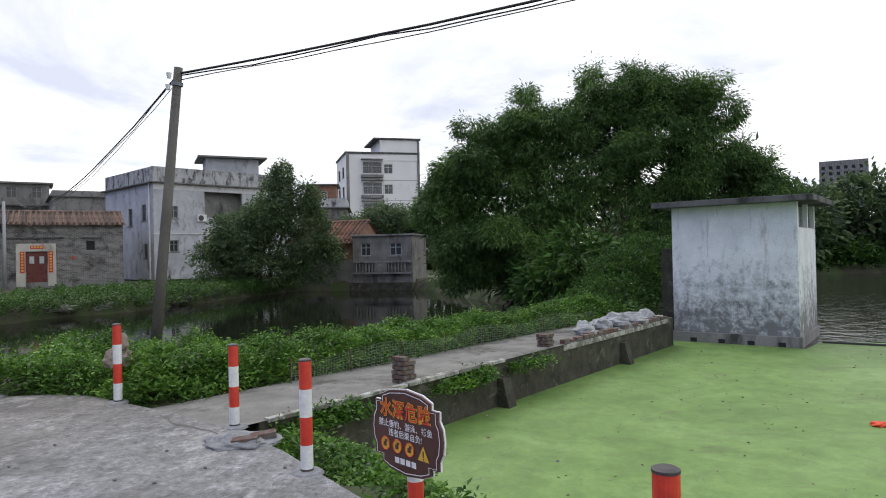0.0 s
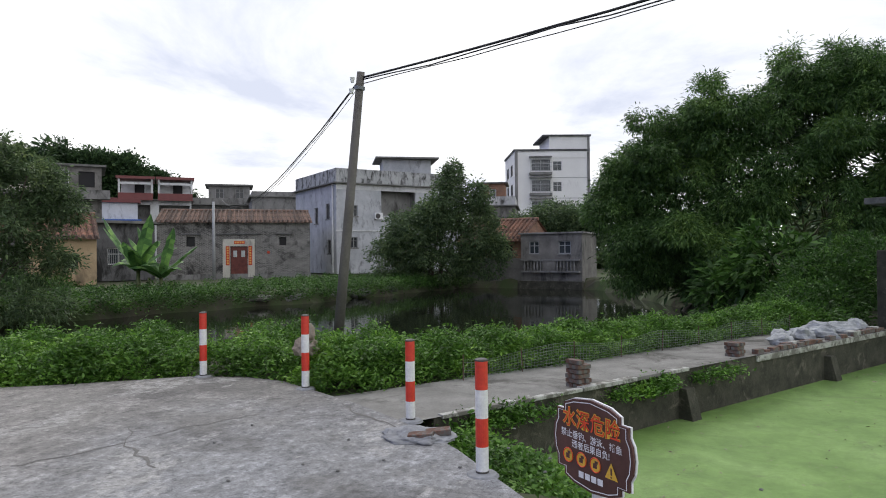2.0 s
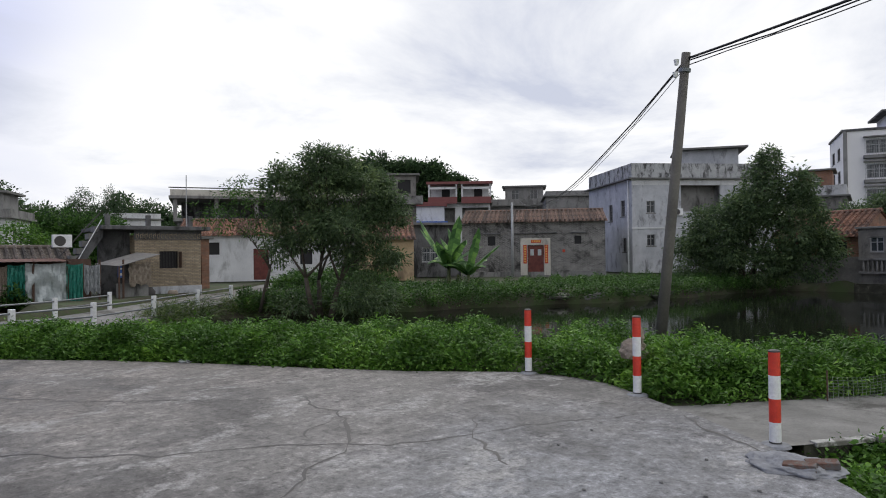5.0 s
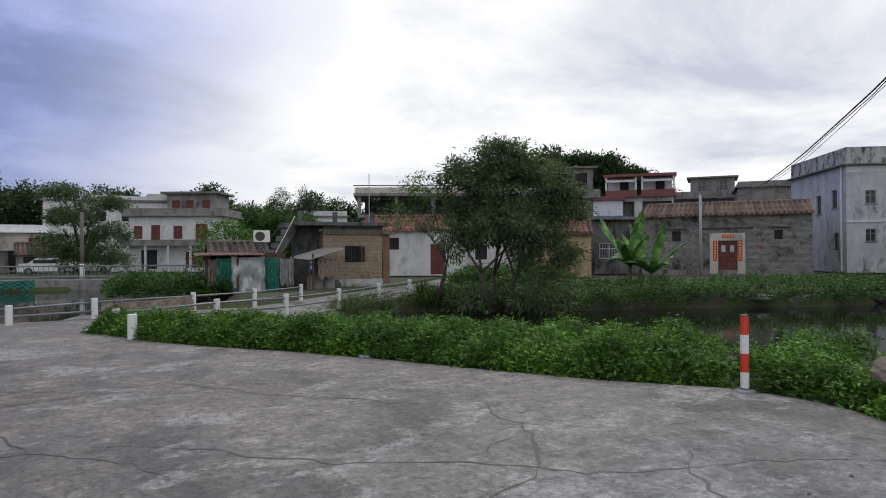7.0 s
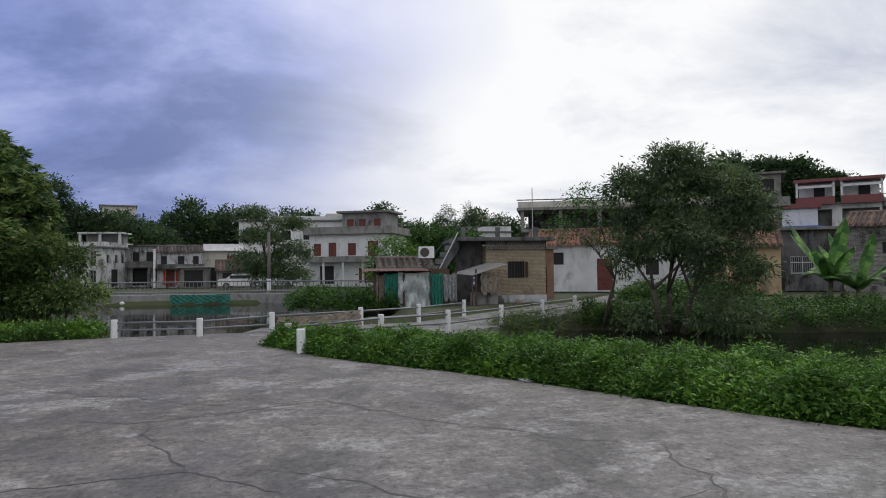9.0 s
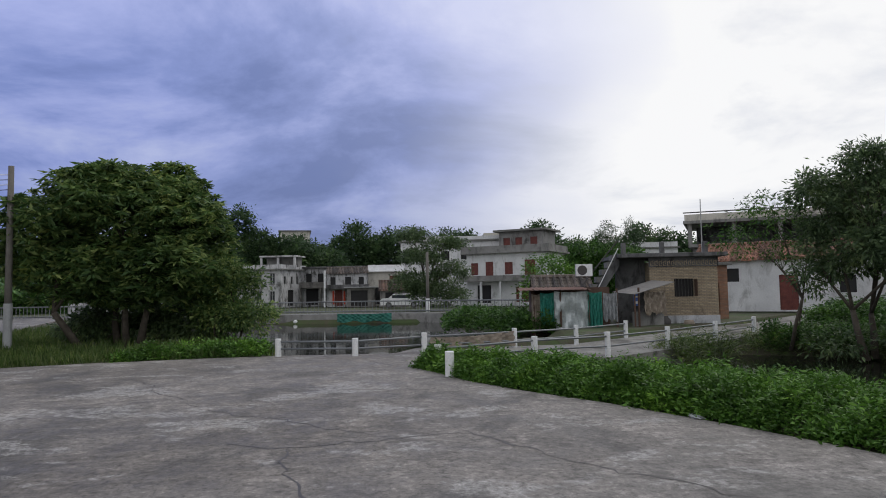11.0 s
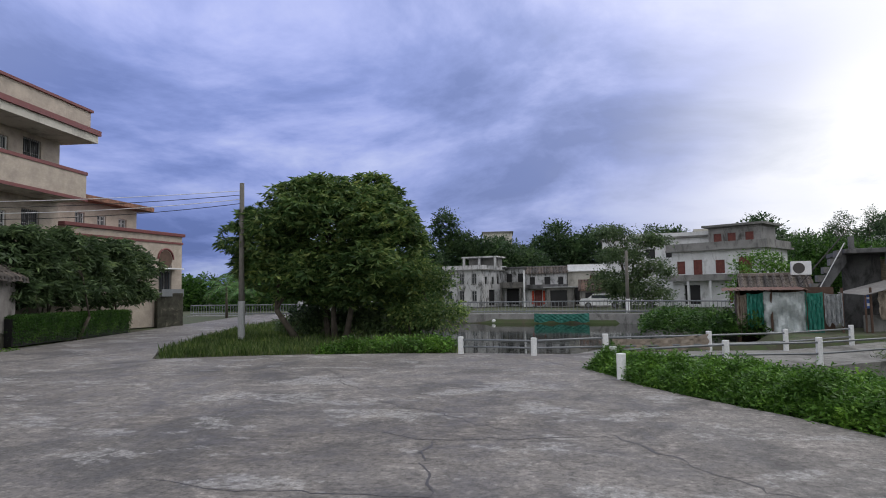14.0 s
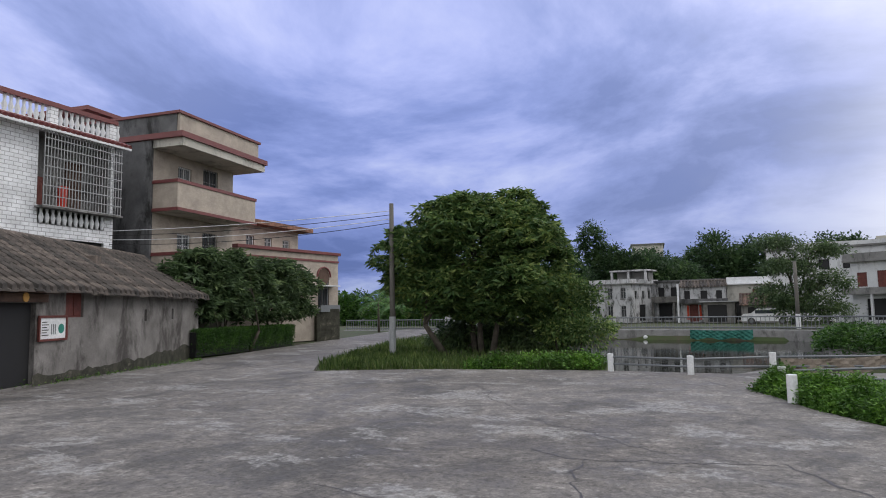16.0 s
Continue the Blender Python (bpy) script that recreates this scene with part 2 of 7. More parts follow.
def duckweed():
    m, nodes, links, p = material("duckweed", 0.6)
    a = noise_node(nodes, links, 0.35, 7, 0.65, 0.8)
    col = ramp_node(nodes, links, a, [(0.3, (0.108, 0.198, 0.046)), (0.5, (0.150, 0.262, 0.066)), (0.7, (0.20, 0.32, 0.105))])
    f = noise_node(nodes, links, 60.0, 4, 0.8)
    col = mix_color(nodes, links, 1.0, col, ramp_node(nodes, links, f, [(0.3, (0.72, 0.75, 0.6)), (0.7, (1.15, 1.12, 1.1))]), "MULTIPLY")
    s = noise_node(nodes, links, 0.9, 14, 0.8, 1.2, (0.5, 1.3, 1))
    col = mix_color(nodes, links, ramp_node(nodes, links, s, [(0.575, (0, 0, 0)), (0.61, (0.55, 0.55, 0.55))]), col, (0.10, 0.115, 0.05))
    g = noise_node(nodes, links, 9.0, 10, 0.8, 0.2)
    col = mix_color(nodes, links, ramp_node(nodes, links, g, [(0.60, (0, 0, 0)), (0.66, (0.7, 0.7, 0.7))]), col, (0.07, 0.085, 0.035))
    h = noise_node(nodes, links, 3.0, 12, 0.8, 0.4)
    col = mix_color(nodes, links, 1.0, col, ramp_node(nodes, links, h, [(0.40, (0.82, 0.84, 0.8)), (0.60, (1.18, 1.16, 1.25))]), "MULTIPLY")
    links.new(col, p.inputs["Base Color"])
    bump_node(nodes, links, f, 0.35, 0.01, p)
    return m


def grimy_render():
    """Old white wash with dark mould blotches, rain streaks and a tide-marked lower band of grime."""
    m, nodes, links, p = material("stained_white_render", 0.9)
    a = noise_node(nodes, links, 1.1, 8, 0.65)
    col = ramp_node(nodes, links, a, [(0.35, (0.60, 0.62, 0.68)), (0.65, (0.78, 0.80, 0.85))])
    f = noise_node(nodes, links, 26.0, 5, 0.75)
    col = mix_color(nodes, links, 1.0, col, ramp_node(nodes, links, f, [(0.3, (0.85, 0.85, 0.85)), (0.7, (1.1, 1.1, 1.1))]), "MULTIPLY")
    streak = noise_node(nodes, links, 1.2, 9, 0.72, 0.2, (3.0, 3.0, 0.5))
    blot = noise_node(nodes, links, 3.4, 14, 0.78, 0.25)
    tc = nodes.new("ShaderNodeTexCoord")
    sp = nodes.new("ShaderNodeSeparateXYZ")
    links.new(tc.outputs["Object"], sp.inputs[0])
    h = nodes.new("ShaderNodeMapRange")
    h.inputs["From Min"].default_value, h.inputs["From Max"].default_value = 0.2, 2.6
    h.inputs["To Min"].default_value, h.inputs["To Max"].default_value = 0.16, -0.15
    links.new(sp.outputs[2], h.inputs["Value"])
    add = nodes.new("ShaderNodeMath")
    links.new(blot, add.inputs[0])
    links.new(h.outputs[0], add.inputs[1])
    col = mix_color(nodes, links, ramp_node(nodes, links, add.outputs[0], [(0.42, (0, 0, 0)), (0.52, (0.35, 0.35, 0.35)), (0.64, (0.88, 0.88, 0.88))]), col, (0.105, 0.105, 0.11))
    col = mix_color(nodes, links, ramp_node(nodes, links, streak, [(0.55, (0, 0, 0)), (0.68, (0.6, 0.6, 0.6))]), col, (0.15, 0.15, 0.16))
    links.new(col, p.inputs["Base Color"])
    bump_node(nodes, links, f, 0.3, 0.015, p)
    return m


M = dict(
    yard=concrete_yard(),
    soil=surface("soil", (0.035, 0.032, 0.022), (0.085, 0.078, 0.05), 0.5, 0.95, 12, 0.5, (0.05, 0.075, 0.025), (0.42, 0.58)),
    walk=surface("walk_concrete", (0.13, 0.127, 0.118), (0.26, 0.255, 0.24), 1.3, 0.9, 35, 0.4, (0.07, 0.067, 0.06), (0.50, 0.60)),
    mossy=surface("mossy_concrete", (0.016, 0.018, 0.011), (0.080, 0.076, 0.058), 2.4, 0.95, 25, 0.7, (0.13, 0.12, 0.095), (0.56, 0.66), stain_scale=2.6),
    lime=surface("lime_wash_edge", (0.30, 0.30, 0.28), (0.50, 0.50, 0.48), 5, 0.9, 40, 0.4, (0.14, 0.135, 0.12), (0.46, 0.56), stain_scale=4),
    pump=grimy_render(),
    slab=surface("weathered_slab", (0.09, 0.09, 0.088), (0.22, 0.22, 0.21), 1.2, 0.92, 25, 0.35),
    red=surface("red_reflective_paint", (0.55, 0.035, 0.02), (0.68, 0.06, 0.035), 5, 0.4, 30, 0.05),
    white=surface("white_reflective_paint", (0.66, 0.68, 0.70), (0.80, 0.80, 0.80), 5, 0.45, 30, 0.05, (0.45, 0.44, 0.42), (0.62, 0.8)),
    cap=plain("dark_cap", (0.06, 0.055, 0.055), 0.6),
    steel=plain("galvanised_pipe", (0.20, 0.215, 0.23), 0.5, 0.4),
    signwood=surface("brown_wood_print", (0.055, 0.020, 0.016), (0.12, 0.05, 0.04), 3, 0.45, 60, 0.05),
    white_line=plain("sign_white", (0.8, 0.8, 0.82), 0.5),
    yellow=plain("sign_yellow", (0.75, 0.45, 0.05), 0.5),
    sign_red=plain("sign_red", (0.75, 0.07, 0.02), 0.5),
    brick=surface("old_red_brick", (0.09, 0.05, 0.038), (0.18, 0.095, 0.07), 6, 0.95, 40, 0.5, (0.13, 0.125, 0.12), (0.45, 0.55), stain_scale=7),
    pole=surface("pole_concrete", (0.095, 0.088, 0.08), (0.17, 0.16, 0.145), 1.0, 0.9, 30, 0.3),
    cable=plain("black_cable", (0.02, 0.02, 0.022), 0.6),
    bark=surface("bark", (0.045, 0.035, 0.028), (0.11, 0.095, 0.075), 5, 0.95, 30, 0.6),
    bamboo_stem=surface("bamboo_stem", (0.05, 0.07, 0.025), (0.12, 0.14, 0.05), 4, 0.6, 20, 0.1),
    weed=foliage("weed_leaves", (0.042, 0.102, 0.015), (0.088, 0.205, 0.029), (0.17, 0.32, 0.06)),
    bush=foliage("bush_leaves", (0.026, 0.064, 0.013), (0.052, 0.125, 0.024), (0.095, 0.20, 0.042)),
    dark_leaf=foliage("dark_leaves", (0.055, 0.088, 0.044), (0.098, 0.155, 0.070), (0.155, 0.225, 0.10)),
    bamboo=foliage("bamboo_leaves", (0.034, 0.078, 0.024), (0.084, 0.168, 0.044), (0.155, 0.27, 0.075), patch_scale=0.45),
    mango=foliage("broad_leaves", (0.046, 0.098, 0.034), (0.112, 0.192, 0.060), (0.255, 0.315, 0.105), patch_scale=0.75),
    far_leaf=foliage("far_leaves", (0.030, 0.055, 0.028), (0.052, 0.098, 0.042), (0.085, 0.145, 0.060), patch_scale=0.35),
    grass=foliage("grass_blades", (0.040, 0.072, 0.016), (0.078, 0.135, 0.030), (0.165, 0.195, 0.075)),
    banana=foliage("banana_leaves", (0.055, 0.12, 0.045), (0.095, 0.20, 0.065), (0.17, 0.32, 0.09)),
    water=water("pond_water", (0.010, 0.012, 0.008), 0.10, 1.2),
    open_water=water("rippled_water", (0.03, 0.035, 0.025), 1.0, 1.5, 0.03),
    duckweed=duckweed(),
    grey_brick=brickwork("old_grey_brick", (0.075, 0.073, 0.071), (0.20, 0.195, 0.19), (0.30, 0.29, 0.275), 0.27, 0.085, 0.016, (0.034, 0.033, 0.032), (0.50, 0.64)),
    tan_brick=brickwork("tan_brick", (0.30, 0.235, 0.16), (0.42, 0.34, 0.24), (0.22, 0.19, 0.15), 0.24, 0.075, 0.014, (0.15, 0.12, 0.095), (0.54, 0.66)),
    orange_brick=brickwork("orange_brick", (0.24, 0.11, 0.065), (0.32, 0.16, 0.10), (0.2, 0.15, 0.12), 0.24, 0.07, 0.012, (0.10, 0.08, 0.07), (0.55, 0.75)),
    white_tile=brickwork("white_wall_tile", (0.76, 0.77, 0.80), (0.84, 0.85, 0.88), (0.40, 0.40, 0.42), 0.36, 0.165, 0.014, None, bump=0.3, rough=0.35),
    beige_tile=brickwork("beige_mosaic", (0.40, 0.34, 0.285), (0.47, 0.40, 0.335), (0.38, 0.33, 0.28), 0.1, 0.05, 0.008, None, bump=0.15, rough=0.6),
    maroon=plain("maroon_trim", (0.17, 0.045, 0.045), 0.5),
    tile=tile_clay("old_clay_tile", (0.060, 0.042, 0.036), (0.19, 0.125, 0.10), (0.042, 0.038, 0.035)),
    grey_tile=tile_clay("grey_clay_tile", (0.045, 0.040, 0.037), (0.130, 0.113, 0.102), (0.060, 0.050, 0.044)),
    orange_tile=tile_clay("orange_clay_tile", (0.11, 0.058, 0.043), (0.29, 0.155, 0.11), (0.06, 0.045, 0.04)),
    cement=surface("grey_cement_wall", (0.16, 0.16, 0.158), (0.29, 0.285, 0.28), 0.7, 0.92, 20, 0.35, (0.055, 0.053, 0.05), (0.50, 0.66), True),
    dark_cement=surface("dark_cement_wall", (0.07, 0.07, 0.075), (0.17, 0.17, 0.175), 0.8, 0.92, 20, 0.35, (0.022, 0.022, 0.022), (0.48, 0.62), True),
    blue_cement=surface("bluish_render", (0.36, 0.375, 0.41), (0.56, 0.575, 0.61), 0.9, 0.9, 20, 0.25, (0.12, 0.12, 0.125), (0.54, 0.70), True, stain_scale=0.8),
    cream=surface("cream_render", (0.45, 0.43, 0.38), (0.62, 0.60, 0.55), 0.7, 0.9, 20, 0.2, (0.16, 0.15, 0.14), (0.50, 0.68), True),
    white_wall=surface("white_render", (0.52, 0.53, 0.55), (0.70, 0.71, 0.72), 0.6, 0.9, 20, 0.15, (0.24, 0.24, 0.24), (0.53, 0.72), True),
    plaster=surface("grey_lime_plaster", (0.13, 0.12, 0.115), (0.29, 0.275, 0.265), 0.9, 0.95, 22, 0.45, (0.065, 0.058, 0.055), (0.48, 0.62), True),
    yellow_wall=surface("ochre_render", (0.40, 0.29, 0.17), (0.52, 0.39, 0.25), 0.9, 0.92, 20, 0.3, (0.2, 0.15, 0.1)),
    # near-black colour stands for the shade inside openings, holes and hedges
    dark=plain("interior_shade", (0.012, 0.012, 0.014), 0.7),
    glass=plain("window_glass", (0.05, 0.06, 0.07), 0.08),
    frame_grey=plain("window_frame", (0.35, 0.36, 0.37), 0.5),
    frame_white=plain("white_window_frame", (0.75, 0.76, 0.78), 0.5),
    wood=surface("dark_red_wood", (0.09, 0.022, 0.018), (0.17, 0.045, 0.035), 3, 0.7, 30, 0.2),
    brown_wood=surface("brown_wood", (0.06, 0.035, 0.025), (0.12, 0.07, 0.05), 3, 0.8, 30, 0.3),
    paper=surface("red_paper", (0.45, 0.04, 0.02), (0.60, 0.09, 0.04), 6, 0.8, 60, 0.1),
    gold=plain("gold_print", (0.7, 0.38, 0.10), 0.6),
    green_sheet=surface("green_plastic_sheet", (0.02, 0.16, 0.13), (0.04, 0.26, 0.20), 2, 0.5, 10, 0.3),
    grey_sheet=surface("grey_plastic_sheet", (0.33, 0.37, 0.38), (0.52, 0.56, 0.57), 2, 0.35, 10, 0.3),
    tin=surface("corrugated_cement_sheet", (0.12, 0.115, 0.11), (0.24, 0.23, 0.22), 1.5, 0.85, 20, 0.3),
    rust=surface("rusty_sheet", (0.08, 0.04, 0.03), (0.17, 0.08, 0.055), 2, 0.85, 20, 0.3),
    sack=surface("woven_sack", (0.20, 0.21, 0.22), (0.40, 0.42, 0.44), 5, 0.8, 60, 0.4),
    cloth=surface("dusty_cloth", (0.22, 0.18, 0.14), (0.36, 0.31, 0.26), 6, 0.95, 60, 0.4),
    blue=plain("blue_paint", (0.05, 0.13, 0.45), 0.5),
    car_white=plain("white_car_paint", (0.75, 0.76, 0.78), 0.25),
    old_cement=surface("stained_old_cement", (0.11, 0.105, 0.10), (0.27, 0.26, 0.245), 0.9, 0.9, 20, 0.3, (0.05, 0.05, 0.048), (0.52, 0.66), True),
    netting=plain("green_net", (0.02, 0.12, 0.09), 0.8),
    mesh_net=plain("plastic_mesh", (0.24, 0.27, 0.25), 0.7),
    # distance haze is put into the blue base colour
    hill=surface("far_hill", (0.05, 0.065, 0.11), (0.08, 0.10, 0.15), 0.01, 1.0, 0.2, 0.0),
    clean_white=surface("clean_white_render", (0.74, 0.735, 0.73), (0.84, 0.835, 0.83), 0.4, 0.85, 20, 0.1, (0.5, 0.5, 0.5), (0.6, 0.8), True),
    mouldy=surface("mould_blackened_parapet", (0.30, 0.31, 0.32), (0.50, 0.51, 0.52), 1.2, 0.92, 20, 0.3, (0.05, 0.05, 0.05), (0.47, 0.60), True, stain_scale=1.0),
    village=surface("weathered_white_render", (0.36, 0.365, 0.38), (0.60, 0.60, 0.61), 0.5, 0.9, 18, 0.2, (0.085, 0.083, 0.08), (0.49, 0.63), True, stain_scale=0.9),
    teal=surface("teal_plastic_sheet", (0.015, 0.13, 0.10), (0.03, 0.20, 0.16), 1.5, 0.6, 12, 0.3),
    mortar=surface("fresh_mortar", (0.16, 0.165, 0.18), (0.30, 0.31, 0.33), 4, 0.95, 30, 0.5),
)


# ---- mesh helpers ----
class Mesher:
    """Collects faces of one part."""

    def __init__(self):
        self.v, self.f = [], []

    def face(self, *pts):
        i = len(self.v)
        self.v += [tuple(p) for p in pts]
        self.f.append(tuple(range(i, i + len(pts))))
        return self

    def box(self, x0, y0, z0, x1, y1, z1):
        i = len(self.v)
        self.v += [(x0, y0, z0), (x1, y0, z0), (x1, y1, z0), (x0, y1, z0), (x0, y0, z1), (x1, y0, z1), (x1, y1, z1), (x0, y1, z1)]
        self.f += [tuple(i + k for k in q) for q in ((0, 3, 2, 1), (4, 5, 6, 7), (0, 1, 5, 4), (1, 2, 6, 5), (2, 3, 7, 6), (3, 0, 4, 7))]
        return self

    def tube(self, pts, radii, n=8, caps=True):
        pts = [Vector(p) for p in pts]
        rings = []
        for k, p in enumerate(pts):
            d = (pts[min(k + 1, len(pts) - 1)] - pts[max(k - 1, 0)]).normalized()
            u = d.cross(Vector((0.31, 0.95, 0.05)) if abs(d.z) > 0.9 else Vector((0, 0, 1))).normalized()
            w = d.cross(u)
            r = radii[k] if isinstance(radii, (list, tuple)) else radii
            i = len(self.v)
            self.v += [tuple(p + (u * math.cos(a) + w * math.sin(a)) * r) for a in (2 * math.pi * j / n for j in range(n))]
            rings.append(i)
        for a, b in zip(rings, rings[1:]):
            self.f += [(a + j, b + j, b + (j + 1) % n, a + (j + 1) % n) for j in range(n)]
        if caps:
            self.f += [tuple(rings[0] + j for j in range(n)), tuple(rings[-1] + n - 1 - j for j in range(n))]
        return self

    def prism(self, poly, z0, z1):
        n, i = len(poly), len(self.v)
        self.v += [(x, y, z0) for x, y in poly] + [(x, y, z1) for x, y in poly]
        self.f += [tuple(i + n + k for k in range(n)), tuple(i + n - 1 - k for k in range(n))]
        self.f += [(i + k, i + (k + 1) % n, i + n + (k + 1) % n, i + n + k) for k in range(n)]
        return self

    def mesh(self, name, mat, smooth=False, bevel=0.0, fix=True):
        me = bpy.data.meshes.new(name)
        me.from_pydata(self.v, [], self.f)
        if fix or bevel:
            bm = bmesh.new()
            bm.from_mesh(me)
            if bevel:
                bmesh.ops.remove_doubles(bm, verts=bm.verts, dist=0.0005)
                sharp = [e for e in bm.edges if len(e.link_faces) == 2 and e.calc_face_angle(0) > 0.6]
                bmesh.ops.bevel(bm, geom=sharp, offset=bevel, segments=2, affect="EDGES", profile=0.6)
            bmesh.ops.recalc_face_normals(bm, faces=bm.faces)
            bm.to_mesh(me)
            bm.free()
        if smooth:
            me.polygons.foreach_set("use_smooth", [True] * len(me.polygons))
        me.materials.append(M[mat] if isinstance(mat, str) else mat)
        return me


def thing(name, label, category, m=None, group="", kind=""):
    ob = new(name)
    ob.matrix_world = m or Matrix()
    ob.empty_display_size = 0.2
    return tagged(ob, label, category, group, kind)


def part(name, mb, mat, parent=None, label="", smooth=False, bevel=0.0, fix=True, local=None):
    ob = new(name, mb.mesh(name, mat, smooth, bevel, fix) if isinstance(mb, Mesher) else mb)
    if parent is not None:
        ob.parent = parent
    if local is not None:
        ob.matrix_basis = local
    return tagged(ob, label)


def facing(p0, p1, z):
    """Local frame with x from p0 to p1 and y away behind that line."""
    return pose(p0[0], p0[1], z, 0, 0, math.degrees(math.atan2(p1[1] - p0[1], p1[0] - p0[0])))


def leaf_mesh(name, pos, direction, size, mat, width=0.42, fold=0.25, rng=None, flat=1.6):
    """One four-cornered folded leaf at each place."""
    n = len(pos)
    d = direction / np.maximum(np.linalg.norm(direction, axis=1, keepdims=True), 1e-6)
    r = rng.normal(size=(n, 3)) + np.array([0, 0, flat])
    s = np.cross(d, r)
    s /= np.maximum(np.linalg.norm(s, axis=1, keepdims=True), 1e-6)
    up = np.cross(s, d)
    L = size[:, None]
    mid = pos + d * L * 0.45
    v = np.stack([pos, mid + s * L * width * 0.5 + up * L * fold * 0.3, pos + d * L, mid - s * L * width * 0.5 + up * L * fold * 0.3], 1).reshape(-1, 3)
    me = bpy.data.meshes.new(name)
    me.vertices.add(4 * n)
    me.vertices.foreach_set("co", v.astype(np.float32).ravel())
    me.loops.add(4 * n)
    me.loops.foreach_set("vertex_index", np.arange(4 * n, dtype=np.int32))
    me.polygons.add(n)
    me.polygons.foreach_set("loop_start", np.arange(0, 4 * n, 4, dtype=np.int32))
    me.update(calc_edges=True)
    me.materials.append(M[mat])
    return me


def blob_leaves(rng, blobs, clumps, per, clump_r, size, droop=0.5, shell=0.72):
    """Leaves in clumps near the skin of a set of ellipsoids (x, y, z, rx, ry, rz)."""
    vol = np.array([(b[3] * b[4] + b[4] * b[5] + b[3] * b[5]) for b in blobs])
    share = np.maximum(1, (clumps * vol / vol.sum()).astype(int))
    P, D = [], []
    for b, k in zip(blobs, share):
        u = rng.normal(size=(k, 3))
        u /= np.linalg.norm(u, axis=1, keepdims=True)
        rad = shell + (1.06 - shell) * rng.random((k, 1)) ** 0.7
        c = np.array(b[:3]) + u * rad * np.array(b[3:6])
        cr = clump_r * (0.6 + 0.8 * rng.random((k, 1, 1)))
        off = rng.normal(size=(k, per, 3)) * cr * np.array([1, 1, 0.65])
        P.append((c[:, None] + off).reshape(-1, 3))
        d = off / np.maximum(cr, 1e-3) * 0.7 + u[:, None] * 0.6 + rng.normal(size=(k, per, 3)) * 0.45
        d[..., 2] -= droop
        D.append(d.reshape(-1, 3))
    P, D = np.concatenate(P), np.concatenate(D)
    return P, D, size * (0.6 + 0.8 * rng.random(len(P)))


def tree(name, label, base, blobs, clumps, per, clump_r, size, mat, trunk_r, trunk_h, seed, droop=0.5, width=0.42, stems=1, category="tree", low=-0.4, wood="bark", group="", rosette=False, spread=0.5, flat=1.0):
    rng = np.random.default_rng(seed)
    root = thing(name, label, category, pose(*base), group)
    bx, by, bz = base
    loc = [(b[0] - bx, b[1] - by, b[2] - bz, *b[3:]) for b in blobs]
    mb = Mesher()
    for s in range(stems):
        a = rng.random() * 6.28
        foot = Vector((math.cos(a), math.sin(a), 0)) * (0.0 if stems == 1 else 0.25 + spread * rng.random())
        fork = Vector((foot.x * 1.6 + rng.normal() * 0.12, foot.y * 1.6 + rng.normal() * 0.12, trunk_h * (0.8 + 0.4 * rng.random())))
        mb.tube([(foot.x, foot.y, -0.25), foot.lerp(fork, 0.5) + Vector((rng.normal() * 0.05, rng.normal() * 0.05, 0)), fork], [trunk_r * 1.25, trunk_r * 0.95, trunk_r * 0.75], 9)
        for b in loc[s::stems]:
            tip = Vector(b[:3]) + Vector((0, 0, b[5] * 0.35))
            m1 = fork.lerp(tip, 0.45) + Vector((rng.normal() * 0.15, rng.normal() * 0.15, 0.15))
            mb.tube([fork, m1, tip], [trunk_r * 0.55, trunk_r * 0.35, trunk_r * 0.12], 6)
            for _ in range(4):
                u = Vector(rng.normal(size=3)).normalized()
                e = Vector(b[:3]) + Vector((u.x * b[3], u.y * b[4], u.z * b[5])) * 0.8
                mb.tube([m1, m1.lerp(e, 0.6) + Vector((0, 0, 0.1)), e], [trunk_r * 0.22, trunk_r * 0.14, trunk_r * 0.05], 5)
    part("trunk", mb, wood, root, smooth=True, fix=False)
    bumps = []
    for b in loc:
        for _ in range(7):
            u = rng.normal(size=3)
            u /= np.linalg.norm(u)
            u[2] = abs(u[2]) * 0.9 - 0.15
            k = 0.30 + 0.22 * rng.random()
            bumps.append((b[0] + u[0] * b[3] * 0.82, b[1] + u[1] * b[4] * 0.82, b[2] + u[2] * b[5] * 0.82, b[3] * k, b[4] * k, b[5] * k))
    loc = [(*b[:3], b[3] * 0.86, b[4] * 0.86, b[5] * 0.86) for b in loc] + bumps
    P, D, S = blob_leaves(rng, loc, clumps, per, clump_r, size, droop, 0.7)
    P2, D2, S2 = blob_leaves(rng, loc, clumps // 8, per, clump_r * 1.6, size * 1.2, droop, 0.2)
    P, D, S = np.concatenate([P, P2]), np.concatenate([D, D2]), np.concatenate([S, S2])
    if rosette:
        # leaves fan out from each twig tip and hang a little
        a = rng.random(len(P)) * 2 * math.pi
        ring = np.stack([np.cos(a), np.sin(a), 0.35 - 1.3 * rng.random(len(P))], 1)
        D = ring + rng.normal(size=ring.shape) * 0.18
    keep = P[:, 2] > low
    part("crown", leaf_mesh("crown", P[keep], D[keep], S[keep], mat, width, rng=rng, flat=flat), None, root)
    return root


